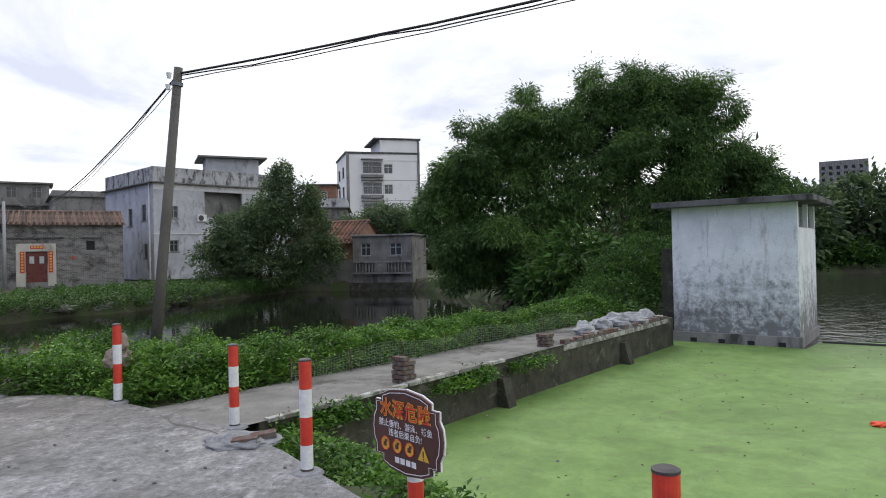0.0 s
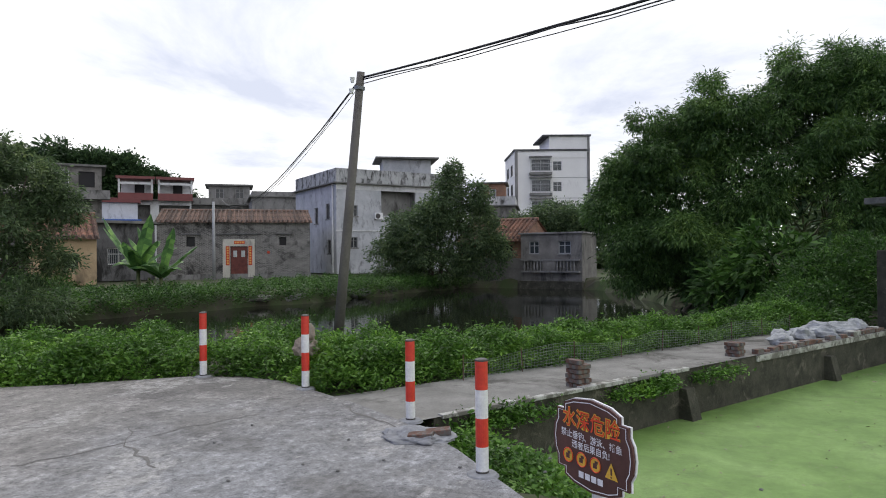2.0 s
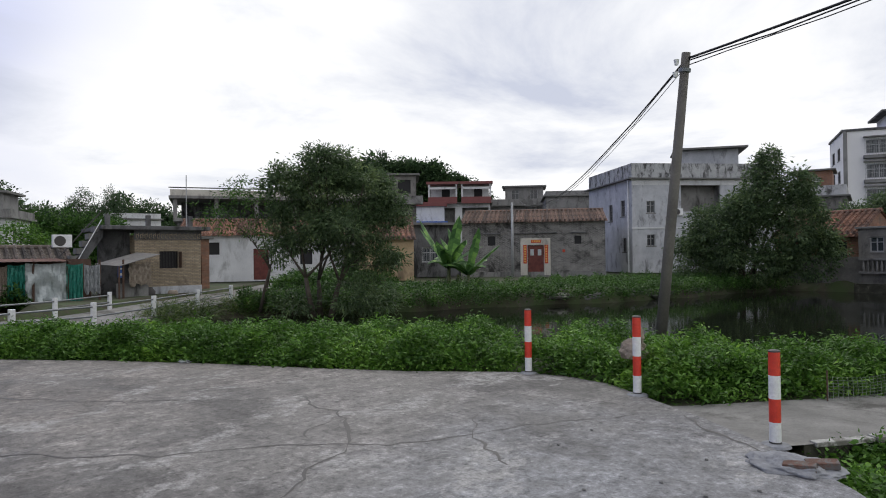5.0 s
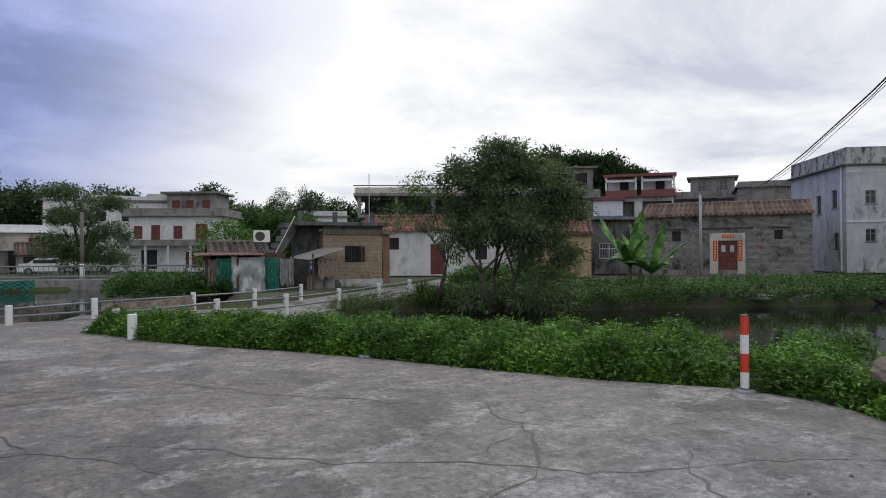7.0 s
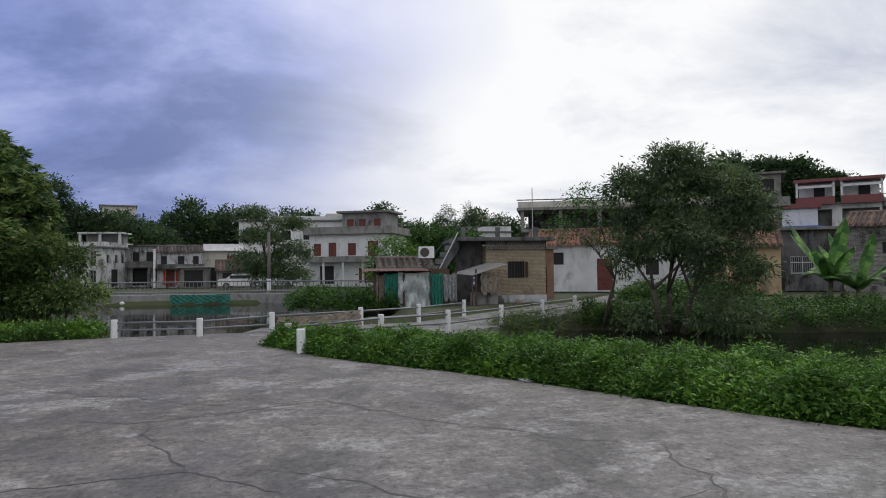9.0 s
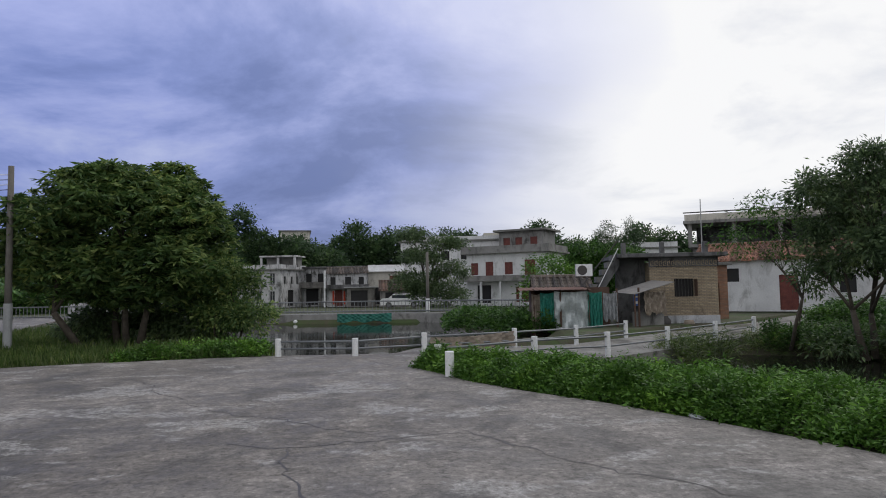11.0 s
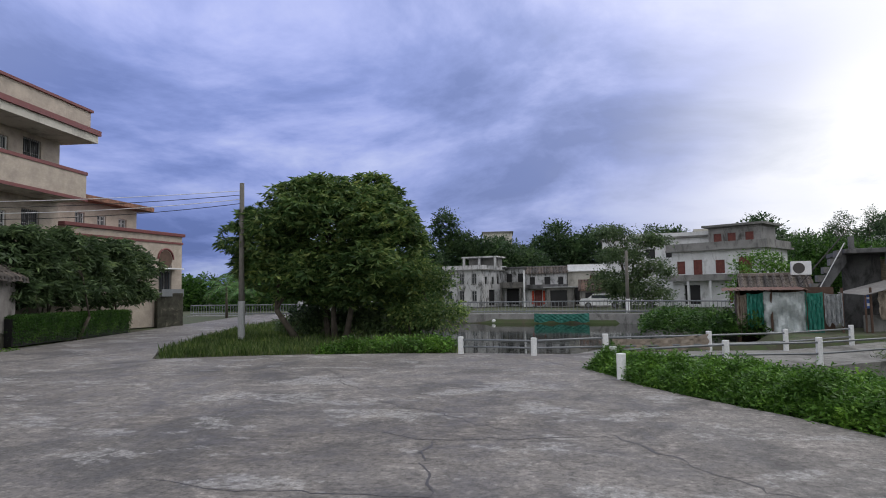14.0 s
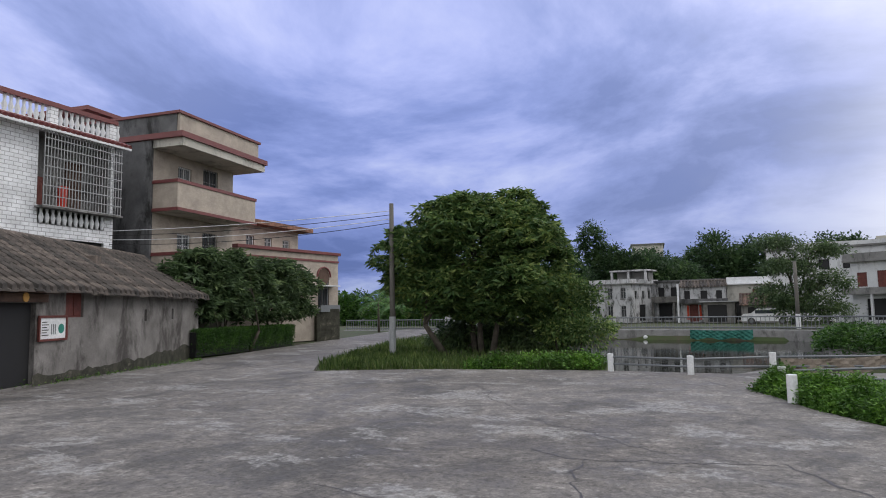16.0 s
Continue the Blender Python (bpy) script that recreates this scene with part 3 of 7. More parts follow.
def inside(poly, X, Y):
    """Which of the points X, Y lie in the polygon."""
    r = np.zeros(X.shape, bool)
    for (x0, y0), (x1, y1) in zip(poly, poly[1:] + poly[:1]):
        c = ((y0 > Y) != (y1 > Y)) & (X < (x1 - x0) * (Y - y0) / (y1 - y0 + 1e-12) + x0)
        r ^= c
    return r


def edge_distance(poly, X, Y):
    best = np.full(X.shape, 1e9)
    for (x0, y0), (x1, y1) in zip(poly, poly[1:] + poly[:1]):
        dx, dy = x1 - x0, y1 - y0
        t = np.clip(((X - x0) * dx + (Y - y0) * dy) / (dx * dx + dy * dy), 0, 1)
        best = np.minimum(best, np.hypot(X - x0 - t * dx, Y - y0 - t * dy))
    return best

# ---- ground, water, yard ----
WATER = -0.8
YARD = [(2.6, 1.2), (1.3, 2.75), (0.55, 3.7), (0.02, 4.3), (-0.5, 4.9), (-0.95, 5.3), (-1.5, 5.75), (-2.3, 6.3), (-3.1, 6.75), (-3.9, 7.2), (-4.6, 7.3),
        (-5.45, 7.08), (-6.7, 6.08), (-8.1, 5.25), (-9.7, 4.4), (-11.5, 3.3), (-13.0, 2.15), (-14.4, 1.25), (-15.7, 0.75), (-16.9, 0.1),
        (-17.6, 1.4), (-19.2, 3.2), (-22.0, 0.2), (-20.4, -0.4), (-20.35, -3.9), (-19.95, -6.0), (-19.4, -8.3), (-18.65, -10.2), (-17.5, -12.35),
        (-19.6, -13.9), (-27.0, -17.2), (-35.2, -20.8), (-60.0, -30.0), (-62.0, -35.5), (-38.0, -27.0), (-29.5, -23.8), (-20.0, -20.5), (-8.5, -15.7), (4.0, -12.0), (12.0, -9.5)]
POND = [(-17.2, 3.0), (-13.5, 5.2), (-10.5, 8.0), (-8.0, 10.4), (-5.0, 11.6), (-2.0, 12.6), (0.2, 14.2), (1.5, 17.0), (2.7, 20.5), (2.9, 24.5), (1.6, 30), (-0.6, 36), (-3.6, 44.5), (-13.5, 45.5), (-15.6, 37),
        (-16.7, 30), (-18.7, 27), (-20.3, 23), (-22.0, 18.2), (-23.6, 15.5), (-25.5, 12.4), (-21.5, 7.0), (-18.8, 3.8)]
POND2 = [(-21.6, -4.3), (-21.0, -0.8), (-23.0, 0.6), (-25.4, 3.2), (-28.0, 6.2), (-31, 6.4), (-36, 6.5), (-43, 5.5), (-51, 4.5), (-54.6, 1.0), (-55.7, -11), (-54.8, -22), (-38, -16), (-30, -9), (-24, -6)]
LAKE = [(-1.9, 6.7), (0.3, 4.6), (1.25, 3.3), (3.1, 1.0), (6.0, -2.5), (13, -8), (45, -6), (62, 20), (55, 48), (34, 58), (18, 55), (12, 40), (10.5, 24), (9.5, 20.0), (6.6, 19.3), (4.7, 17.2)]
DUCKWEED = [(-1.1, 6.2), (0.2, 4.5), (1.25, 3.3), (3.1, 1.0), (6.0, -2.5), (13, -8), (45, -6), (40, 8), (9.9, 17.2), (8.9, 15.9), (6.2, 17.8), (5.4, 16.4)]


def land_height(X, Y):
    h = np.full(X.shape, -0.07)
    for poly in (POND, POND2, LAKE):
        d = edge_distance(poly, X, Y)
        h = np.where(inside(poly, X, Y), np.minimum(h, -0.75 - np.minimum(d, 1.5) * 0.8), np.minimum(h, -0.70 + d * 1.1))
    return h


def build_ground():
    # one sheet: fine near the ponds, coarse to the horizon
    ax = np.concatenate([[-2600, -1500, -800, -400, -220, -140], np.arange(-100, 70.1, 0.6), [100, 160, 260, 500, 1000, 1700, 2600]])
    ay = np.concatenate([[-2600, -1500, -800, -400, -200, -110, -70], np.arange(-45, 66.1, 0.6), [90, 130, 200, 400, 900, 1700, 2600]])
    X, Y = np.meshgrid(ax, ay, indexing="ij")
    wob = np.sin(X * 1.3 + Y * 0.7) * 0.35 + np.sin(X * 0.6 - Y * 1.9) * 0.35
    wob[X < -40] = 0.0
    Z = land_height(X + wob, Y + wob * 0.8)
    road = [(-17.0, 0.8), (-18.4, 3.4), (-25.0, 11.4), (-30.0, 17.3), (-40, 27.4), (-43.3, 25.8), (-34.3, 16.8), (-28.5, 8.5), (-23.5, 3.0), (-21.0, -0.1)]
    Z[inside(road, X, Y)] = np.minimum(Z[inside(road, X, Y)], -0.6)
    Z[inside(YARD, X, Y)] = np.minimum(Z[inside(YARD, X, Y)], -0.16)
    nx, ny = X.shape
    V = np.stack([X, Y, Z], -1).reshape(-1, 3)
    i = np.arange(nx * ny).reshape(nx, ny)
    F = np.stack([i[:-1, :-1], i[1:, :-1], i[1:, 1:], i[:-1, 1:]], -1).reshape(-1, 4)
    me = bpy.data.meshes.new("ground")
    me.from_pydata(V.tolist(), [], F.tolist())
    me.materials.append(M["soil"])
    tagged(new("ground", me), "damp dark soil with low weeds round the ponds", "ground", kind="structure")


def flat_polygon(name, poly, z, mat, label, category, thick=0.0):
    mb = Mesher()
    if thick:
        mb.prism(poly, z - thick, z)
    else:
        mb.face(*[(x, y, z) for x, y in poly])
    bm = bmesh.new()
    me = mb.mesh(name, mat)
    bm.from_mesh(me)
    bmesh.ops.triangulate(bm, faces=[f for f in bm.faces if len(f.verts) > 4])
    bm.to_mesh(me)
    bm.free()
    return tagged(new(name, me), label, category, kind="structure")


build_ground()
flat_polygon("yard", YARD, 0.0, "yard", "cracked grey concrete yard with pale worn patches", "pavement", 0.3)
flat_polygon("pond_water", POND, WATER, "water", "dark still pond water mirroring the houses", "water")
flat_polygon("pond_water", POND2, WATER, "water", "dark still water of a second pond", "water")
flat_polygon("lake_water", LAKE, WATER, "open_water", "open grey pond water with small ripples", "water")
flat_polygon("duckweed", DUCKWEED, WATER + 0.012, "duckweed", "bright green duckweed film covering the fish pond", "duckweed")

# ---- walkway with its retaining wall ----
W0, W1 = Vector((-1.15, 6.05, 0)), Vector((5.75, 16.4, 0))
WDIR = (W1 - W0).normalized()
WLEFT = Vector((-WDIR.y, WDIR.x, 0))
WLEN = (W1 - W0).length
WALK_M = facing(W0, W1, 0)


def build_walkway():
    root = thing("walkway", "narrow concrete walkway on a mossy retaining wall", "walkway", WALK_M, kind="structure")
    deck, n = Mesher(), 1
    for k in range(n):
        a, b = WLEN * k / n, WLEN * (k + 1) / n
        wa, wb = 1.75 - 0.4 * k / n, 1.75 - 0.4 * (k + 1) / n
        deck.face((a - 0.6 * (k == 0), 0.0, -0.04), (b, 0.0, -0.04), (b, wb, -0.06), (a - 0.9 * (k == 0), wa, -0.05))
    part("deck", deck, "walk", root, "pale dusty concrete deck")
    wall = Mesher().box(0.0, 0.02, -2.2, WLEN + 0.4, 0.30, -0.05)
    part("retaining_wall", wall, "mossy", root, "black mossy concrete wall face", bevel=0.02)
    rng = random.Random(4)
    x = 0.1
    while x < 4.6:
        w = 0.5 + rng.random() * 0.7
        part("wall_cap", Mesher().box(x, -0.02 - rng.random() * 0.02, -0.07, x + w - 0.015, 0.06 + rng.random() * 0.04, -0.025 + rng.random() * 0.015), "lime" if rng.random() < 0.6 else "walk", root, bevel=0.008)
        x += w
    for bx in (4.75, 9.6):
        b = Mesher()
        b.v = [(bx - .14, 0.05, -1.6), (bx + .14, 0.05, -1.6), (bx + .14, -0.42, -1.6), (bx - .14, -0.42, -1.6), (bx - .11, 0.05, -0.32), (bx + .11, 0.05, -0.32), (bx + .11, -0.10, -0.32), (bx - .11, -0.10, -0.32)]
        b.f = [(0, 1, 2, 3), (4, 5, 6, 7), (0, 1, 5, 4), (1, 2, 6, 5), (2, 3, 7, 6), (3, 0, 4, 7)]
        part("buttress", b, "mossy", root, "leaning mossy buttress", bevel=0.01)
    # loose bricks laid in a row along the wall's edge, over a strip of lime
    part("lime_strip", Mesher().box(6.9, -0.012, -0.16, WLEN, 0.03, -0.052), "lime", root, "whitish lime crust", bevel=0.01)
    x = 7.0
    while x < WLEN - 0.2:
        w = 0.20 + rng.random() * 0.05
        if rng.random() < 0.85:
            y, z = rng.random() * 0.04, -0.045
            part("edge_brick", Mesher().box(x, y, z, x + w, y + 0.11, z + 0.06 + rng.random() * 0.03), "brick", root, "" if x > 7.3 else "old red brick", bevel=0.006)
        x += w + 0.015 + rng.random() * 0.03
    for k in range(14):
        x = 7.0 + rng.random() * 5.1
        s = 0.07 + rng.random() * 0.08
        part("rubble_stone", Mesher().box(x, -0.02 + rng.random() * .1, -0.06, x + s * 1.8, 0.06 + s, -0.06 + s * 0.8), "lime" if rng.random() < 0.5 else "brick", root, bevel=0.015, local=None)


build_walkway()
BRICK_MESH = Mesher().box(-0.12, -0.057, 0, 0.12, 0.057, 0.055).mesh("brick", "brick", bevel=0.006)


def brick_stub(at, courses, yaw, label):
    root = thing("brick_stub", label, "brick pier", pose(*at, 0, 0, yaw), "broken brick piers on the wall")
    rng = random.Random(int(at[0] * 100))
    for c in range(courses):
        for k in (-1, 1):
            if c == courses - 1 and k > 0 and courses > 4:
                continue
            turn = 90 * (c % 2)
            off = (0, k * 0.062, 0) if not turn else (k * 0.062, 0, 0)
            part("brick", BRICK_MESH, None, root, local=pose(off[0] + rng.uniform(-.012, .012), off[1] + rng.uniform(-.012, .012), c * 0.064, 0, 0, turn + rng.uniform(-5, 5)))


yaw_w = math.degrees(math.atan2(WDIR.y, WDIR.x))


def on_walk(x, y, z=-0.05):
    p = WALK_M @ Vector((x, y, 0))
    return (p.x, p.y, z)


brick_stub(on_walk(2.55, 0.18), 6, yaw_w, "stump of old red bricks on the wall top")
brick_stub(on_walk(6.55, 0.2), 4, yaw_w, "low stump of old red bricks on the wall top")


def mortar_heap():
    root = thing("brick_rubble", "two red bricks set in a heap of grey mortar", "rubble", pose(-1.0, 5.15, 0))
    rng = random.Random(3)
    bm = bmesh.new()
    bmesh.ops.create_icosphere(bm, subdivisions=5, radius=1)
    for v in bm.verts:
        n = noise.noise(v.co * 2.2) + 0.35 * noise.noise(v.co * 7)
        v.co = Vector((v.co.x * 0.36 * (1 + 0.22 * n), v.co.y * 0.27 * (1 + 0.22 * n), max(v.co.z, -0.1) * 0.075 * (1 + 0.5 * n)))
    for f in bm.faces:
        f.smooth = True
    me = bpy.data.meshes.new("mortar")
    bm.to_mesh(me)
    bm.free()
    me.materials.append(M["mortar"])
    part("mortar", me, None, root)
    for x, y, z, r in ((0.10, -0.13, 0.03, 12), (0.22, 0.03, 0.035, 25)):
        part("brick", BRICK_MESH, None, root, local=pose(x, y, z, 4, -5, r))


mortar_heap()


# ---- bollards, sign ----
def bollard(at, height=0.93, r=0.052, base_plate=True, lean=(0, 0)):
    root = thing("bollard", "red and white banded steel bollard on the concrete edge", "bollard", pose(*at, lean[0], lean[1], 0), "bollards along the water")
    n = 4
    for k in range(n):
        z0, z1 = height * k / n, height * (k + 1) / n
        if k == 0:
            z0 = 0.035
        mat = "red" if k % 2 else "white"
        part(("red_band" if k % 2 else "white_band"), Mesher().tube([(0, 0, z0), (0, 0, z1)], r, 20), mat, root, smooth=False)
    part("cap", Mesher().tube([(0, 0, height), (0, 0, height + 0.012), (0, 0, height + 0.02)], [r * 1.04, r * 1.04, r * 0.7], 20), "cap", root)
    part("foot", Mesher().tube([(0, 0, -0.02), (0, 0, 0.035)], r * 1.03, 20), "cap", root, "rusty bare foot")
    if base_plate:
        part("mortar_collar", Mesher().tube([(0, 0, -0.01), (0, 0, 0.012), (0, 0, 0.02)], [0.14, 0.12, 0.06], 14), "mortar", root)


BOLLARDS = [(-5.23, 7.14, 0.0, 0.94), (-3.29, 6.83, 0.0, 0.97), (-1.34, 5.81, -0.03, 0.87), (-0.08, 4.31, 0.0, 0.92), (2.17, 1.55, 0.0, 0.95)]
for x, y, z, h in BOLLARDS:
    bollard((x, y, z), h)

SIGN_AT, SIGN_YAW = (1.01, 3.01, 0.0), -41.0


def warning_sign():
    root = thing("warning_sign", "brown wood-print deep water warning sign on a red post", "sign", pose(*SIGN_AT, 0, 0, SIGN_YAW))
    part("post", Mesher().tube([(0, 0.0, -0.1), (0, 0.0, 0.62)], 0.05, 20), "red", root, "red painted post")
    part("post_band", Mesher().tube([(0, 0.0, 0.40), (0, 0.0, 0.44)], 0.0515, 20), "white", root, "white reflective band")
    W, H, zc, y = 0.655, 0.52, 0.70, -0.06

    def outline(s):
        w, h, pts = W / 2 * s, H / 2 * s, []
        nx, nz = w * 0.80, h * 0.52
        for sx, sz in ((1, 1), (-1, 1), (-1, -1), (1, -1)):
            q = [(w * 1.0, h * 0.0), (w * 0.97, h * 0.28), (nx + 0.03, nz - 0.02), (nx + 0.03, nz + 0.035), (nx - 0.035, nz + 0.035), (nx - 0.035, nz + 0.075), (w * 0.45, h * 0.93), (0.0, h * 1.0)]
            q = [(a * sx, b * sz) for a, b in q]
            if sx * sz < 0:
                q.reverse()
            pts += q[:-1]
        return pts

    def plate(s, y0, y1):
        mb, pts = Mesher(), outline(s)
        n = len(pts)
        mb.v = [(x, y0, z + zc) for x, z in pts] + [(x, y1, z + zc) for x, z in pts]
        mb.f = [tuple(range(n)), tuple(range(2 * n - 1, n - 1, -1))] + [(k, (k + 1) % n, n + (k + 1) % n, n + k) for k in range(n)]
        return mb

    part("back_panel", plate(1.02, y, y + 0.012), "white_line", root, "white sheet edge")
    part("front_panel", plate(1.0, y - 0.014, y - 0.001), "signwood", root, "dark brown wood-grain face")
    ring, a, b = Mesher(), outline(0.945), outline(0.925)
    n = len(a)
    for k in range(n):
        ring.face(*[(p[0], y - 0.0165, p[1] + zc) for p in (a[k], a[(k + 1) % n], b[(k + 1) % n], b[k])])
    part("border_line", ring, "white_line", root, "thin white border line")

    def words(text, x, z, size, mat, name, bold=0.0, depth=0.0185):
        cu = bpy.data.curves.new(name, "FONT")
        cu.body, cu.size, cu.align_x, cu.align_y, cu.offset = text, size, "CENTER", "CENTER", bold
        cu.materials.append(M[mat])
        ob = new(name, cu)
        ob.parent = root
        ob.matrix_basis = pose(x, y - depth, z + zc, 90, 0, 0)
        return ob

    words("水深危险", 0, 0.125, 0.118, "yellow", "headline_outline", 0.0045, 0.0175)
    words("水深危险", 0, 0.125, 0.118, "sign_red", "headline", 0.0008, 0.0185)
    words("禁止垂钓、游泳、捕鱼", 0, 0.035, 0.05, "white_line", "rule_line", 0.0006)
    words("违者后果自负!", 0, -0.018, 0.05, "white_line", "rule_line", 0.0006)
    for k in range(4):
        part("small_print", Mesher().box(-0.10 + k * 0.052, y - 0.017, zc - 0.195, -0.06 + k * 0.052, y - 0.015, zc - 0.16), "white_line", root)
    for k in range(3):
        x = -0.19 + k * 0.115
        icon = part("round_icon", Mesher().tube([(x, y - 0.015, zc - 0.092), (x, y - 0.0172, zc - 0.092)], 0.042, 24), "yellow", root)
        part("ban_ring", Mesher().tube([(x + 0.04 * math.cos(t), y - 0.0175, zc - 0.092 + 0.04 * math.sin(t)) for t in np.linspace(0, 6.283, 25)], 0.0035, 4, False), "sign_red", icon)
        part("pictogram", Mesher().box(x - 0.018, y - 0.0182, zc - 0.11, x + 0.012, y - 0.0172, zc - 0.083).box(x - 0.005, y - 0.0182, zc - 0.083, x + 0.02, y - 0.0172, zc - 0.068), "signwood", icon)
    tri = Mesher()
    tx = 0.165
    tri.face((tx - 0.05, y - 0.0175, zc - 0.135), (tx + 0.05, y - 0.0175, zc - 0.135), (tx, y - 0.0175, zc - 0.045))
    t = part("warning_triangle", tri, "yellow", root)
    part("exclamation_mark", Mesher().box(tx - 0.005, y - 0.019, zc - 0.112, tx + 0.005, y - 0.0178, zc - 0.075).box(tx - 0.005, y - 0.019, zc - 0.128, tx + 0.005, y - 0.0178, zc - 0.119), "signwood", t)


warning_sign()


# ---- pump house ----
def pump_house():
    p0, p1 = (6.20, 17.66), (8.84, 16.04)
    w, d, h = math.dist(p0, p1), 3.0, 3.66
    root = thing("pump_house", "small white rendered pump house, grimy at its foot", "pump house", facing(p0, p1, WATER))
    wall = Mesher()
    t = 0.12
    wall.box(0, 0, -1.2, w, t, h)
    wall.box(0, d - t, -1.2, w, d, h)
    wall.box(0, t, -1.2, t, d - t, h)
    wall.box(w - t, t, -1.2, w, d - t, 3.02)
    wall.box(w - t, t, 3.02, w, 0.2, h).box(w - t, 1.62, 3.02, w, 1.74, h).box(w - t, d - 0.2, 3.02, w, d - t, h)
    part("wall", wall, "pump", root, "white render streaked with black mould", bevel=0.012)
    part("plinth", Mesher().box(-0.05, -0.05, -1.2, w + 0.05, d + 0.05, 0.28), "cement", root, "dark damp concrete plinth", bevel=0.02)
    for k in range(4):
        part("drain_hole", Mesher().box(0.45 + k * 0.72, -0.056, 0.02, 0.62 + k * 0.72, -0.046, 0.13), "dark", root)
    part("roof_slab", Mesher().box(-0.42, -0.42, h, w + 0.42, d + 0.42, h + 0.15), "dark_cement", root, "stained overhanging concrete slab", bevel=0.015)
    side = thing("gate_pier", "dark weathered concrete pier beside the pump house", "pier", facing(p0, p1, WATER))
    part("pier_body", Mesher().box(-0.42, 0.35, -0.5, -0.08, 1.6, 2.55), "mossy", side, bevel=0.02)
    boom = thing("floating_boom", "thin black floating pipe across the water", "boom")
    part("pipe", Mesher().tube([(9.75, 16.9, WATER + 0.02), (14, 14.6, WATER + 0.02), (22, 11.5, WATER + 0.02), (40, 8, WATER + 0.02)], 0.045, 8), "cable", boom)


pump_house()


# ---- posts and rails of the bridge ----
def white_post(at, h, r=0.085):
    root = thing("white_post", "short white painted concrete guard post", "post", pose(*at), "white guard posts")
    part("shaft", Mesher().tube([(0, 0, -0.2), (0, 0, h - 0.01), (0, 0, h)], [r, r, r * 0.93], 18), "white", root)


RAIL_A = [(-20.16, -3.70, 0.0, 0.50), (-19.83, -1.49, 0.0, 0.50)]
NEAR = [(-16.75, 0.75, -0.02, 0.55), (-18.9, 3.4, -0.1, 0.62), (-21.05, 6.0, -0.3, 0.75), (-23.25, 8.68, -0.3, 0.74), (-25.4, 11.3, -0.25, 0.72), (-27.6, 13.9, -0.2, 0.7)]
FAR = [(-20.5, 0.45, -0.05, 0.62), (-23.0, 3.45, -0.2, 0.7), (-25.5, 6.1, -0.3, 0.72), (-28.0, 8.75, -0.3, 0.72)]
white_post((-15.11, 0.95, 0.0), 0.52, 0.095)
for x, y, z, h in RAIL_A + NEAR + FAR:
    white_post((x, y, z), h)


def rails(line, label):
    root = thing("guard_rail", label, "rail", group="guard rails")
    for f in (0.42, 0.82):
        part("rail_pipe", Mesher().tube([(x, y, z + h * f) for x, y, z, h in line], 0.028, 8), "steel", root, smooth=True)


rails(RAIL_A + [FAR[0]], "two galvanised pipes along the yard edge")
rails(NEAR, "two galvanised pipes along the bridge")
rails(FAR, "two galvanised pipes along the far side of the bridge")


def bridge():
    root = thing("bridge_road", "narrow grey concrete road over the dyke", "road", kind="structure")
    mb = Mesher()
    L = [(-17.3, 0.6), (-18.7, 3.3), (-20.9, 6.1), (-23.1, 8.8), (-25.3, 11.4), (-27.5, 14.0), (-30.3, 17.2), (-34, 21), (-40, 27)]
    R = [(-20.7, 0.2), (-23.2, 3.3), (-25.7, 6.0), (-28.2, 8.7), (-30.2, 11.0), (-32.6, 14.0), (-34, 17), (-37, 20), (-43, 26)]
    Z = [-0.02, -0.12, -0.3, -0.3, -0.27, -0.22, -0.15, -0.1, -0.05]
    for k in range(len(L) - 1):
        mb.face((*L[k], Z[k]), (*L[k + 1], Z[k + 1]), (*R[k + 1], Z[k + 1]), (*R[k], Z[k]))
        for e in (L, R):
            mb.face((*e[k], Z[k]), (*e[k + 1], Z[k + 1]), (*e[k + 1], -1.8), (*e[k], -1.8))
    part("deck", mb, "walk", root, fix=False)


bridge()


# ---- houses ----
def panel(mb, W, H, holes, place, reveal=0.14):
    """An upright wall with real openings; place maps local (x, depth, z) to the house."""
    xs = sorted({0, W, *[h[0] for h in holes], *[h[0] + h[2] for h in holes]})
    zs = sorted({0, H, *[h[1] for h in holes], *[h[1] + h[3] for h in holes]})
    for x0, x1 in zip(xs, xs[1:]):
        for z0, z1 in zip(zs, zs[1:]):
            cx, cz = (x0 + x1) / 2, (z0 + z1) / 2
            if not any(h[0] < cx < h[0] + h[2] and h[1] < cz < h[1] + h[3] for h in holes):
                mb.face(place(x0, 0, z0), place(x1, 0, z0), place(x1, 0, z1), place(x0, 0, z1))
    for x, z, w, h, *k in holes:
        c = [(x, z), (x + w, z), (x + w, z + h), (x, z + h)]
        for (a, b), (e, f) in zip(c, c[1:] + c[:1]):
            mb.face(place(a, 0, b), place(e, 0, f), place(e, reveal, f), place(a, reveal, b))


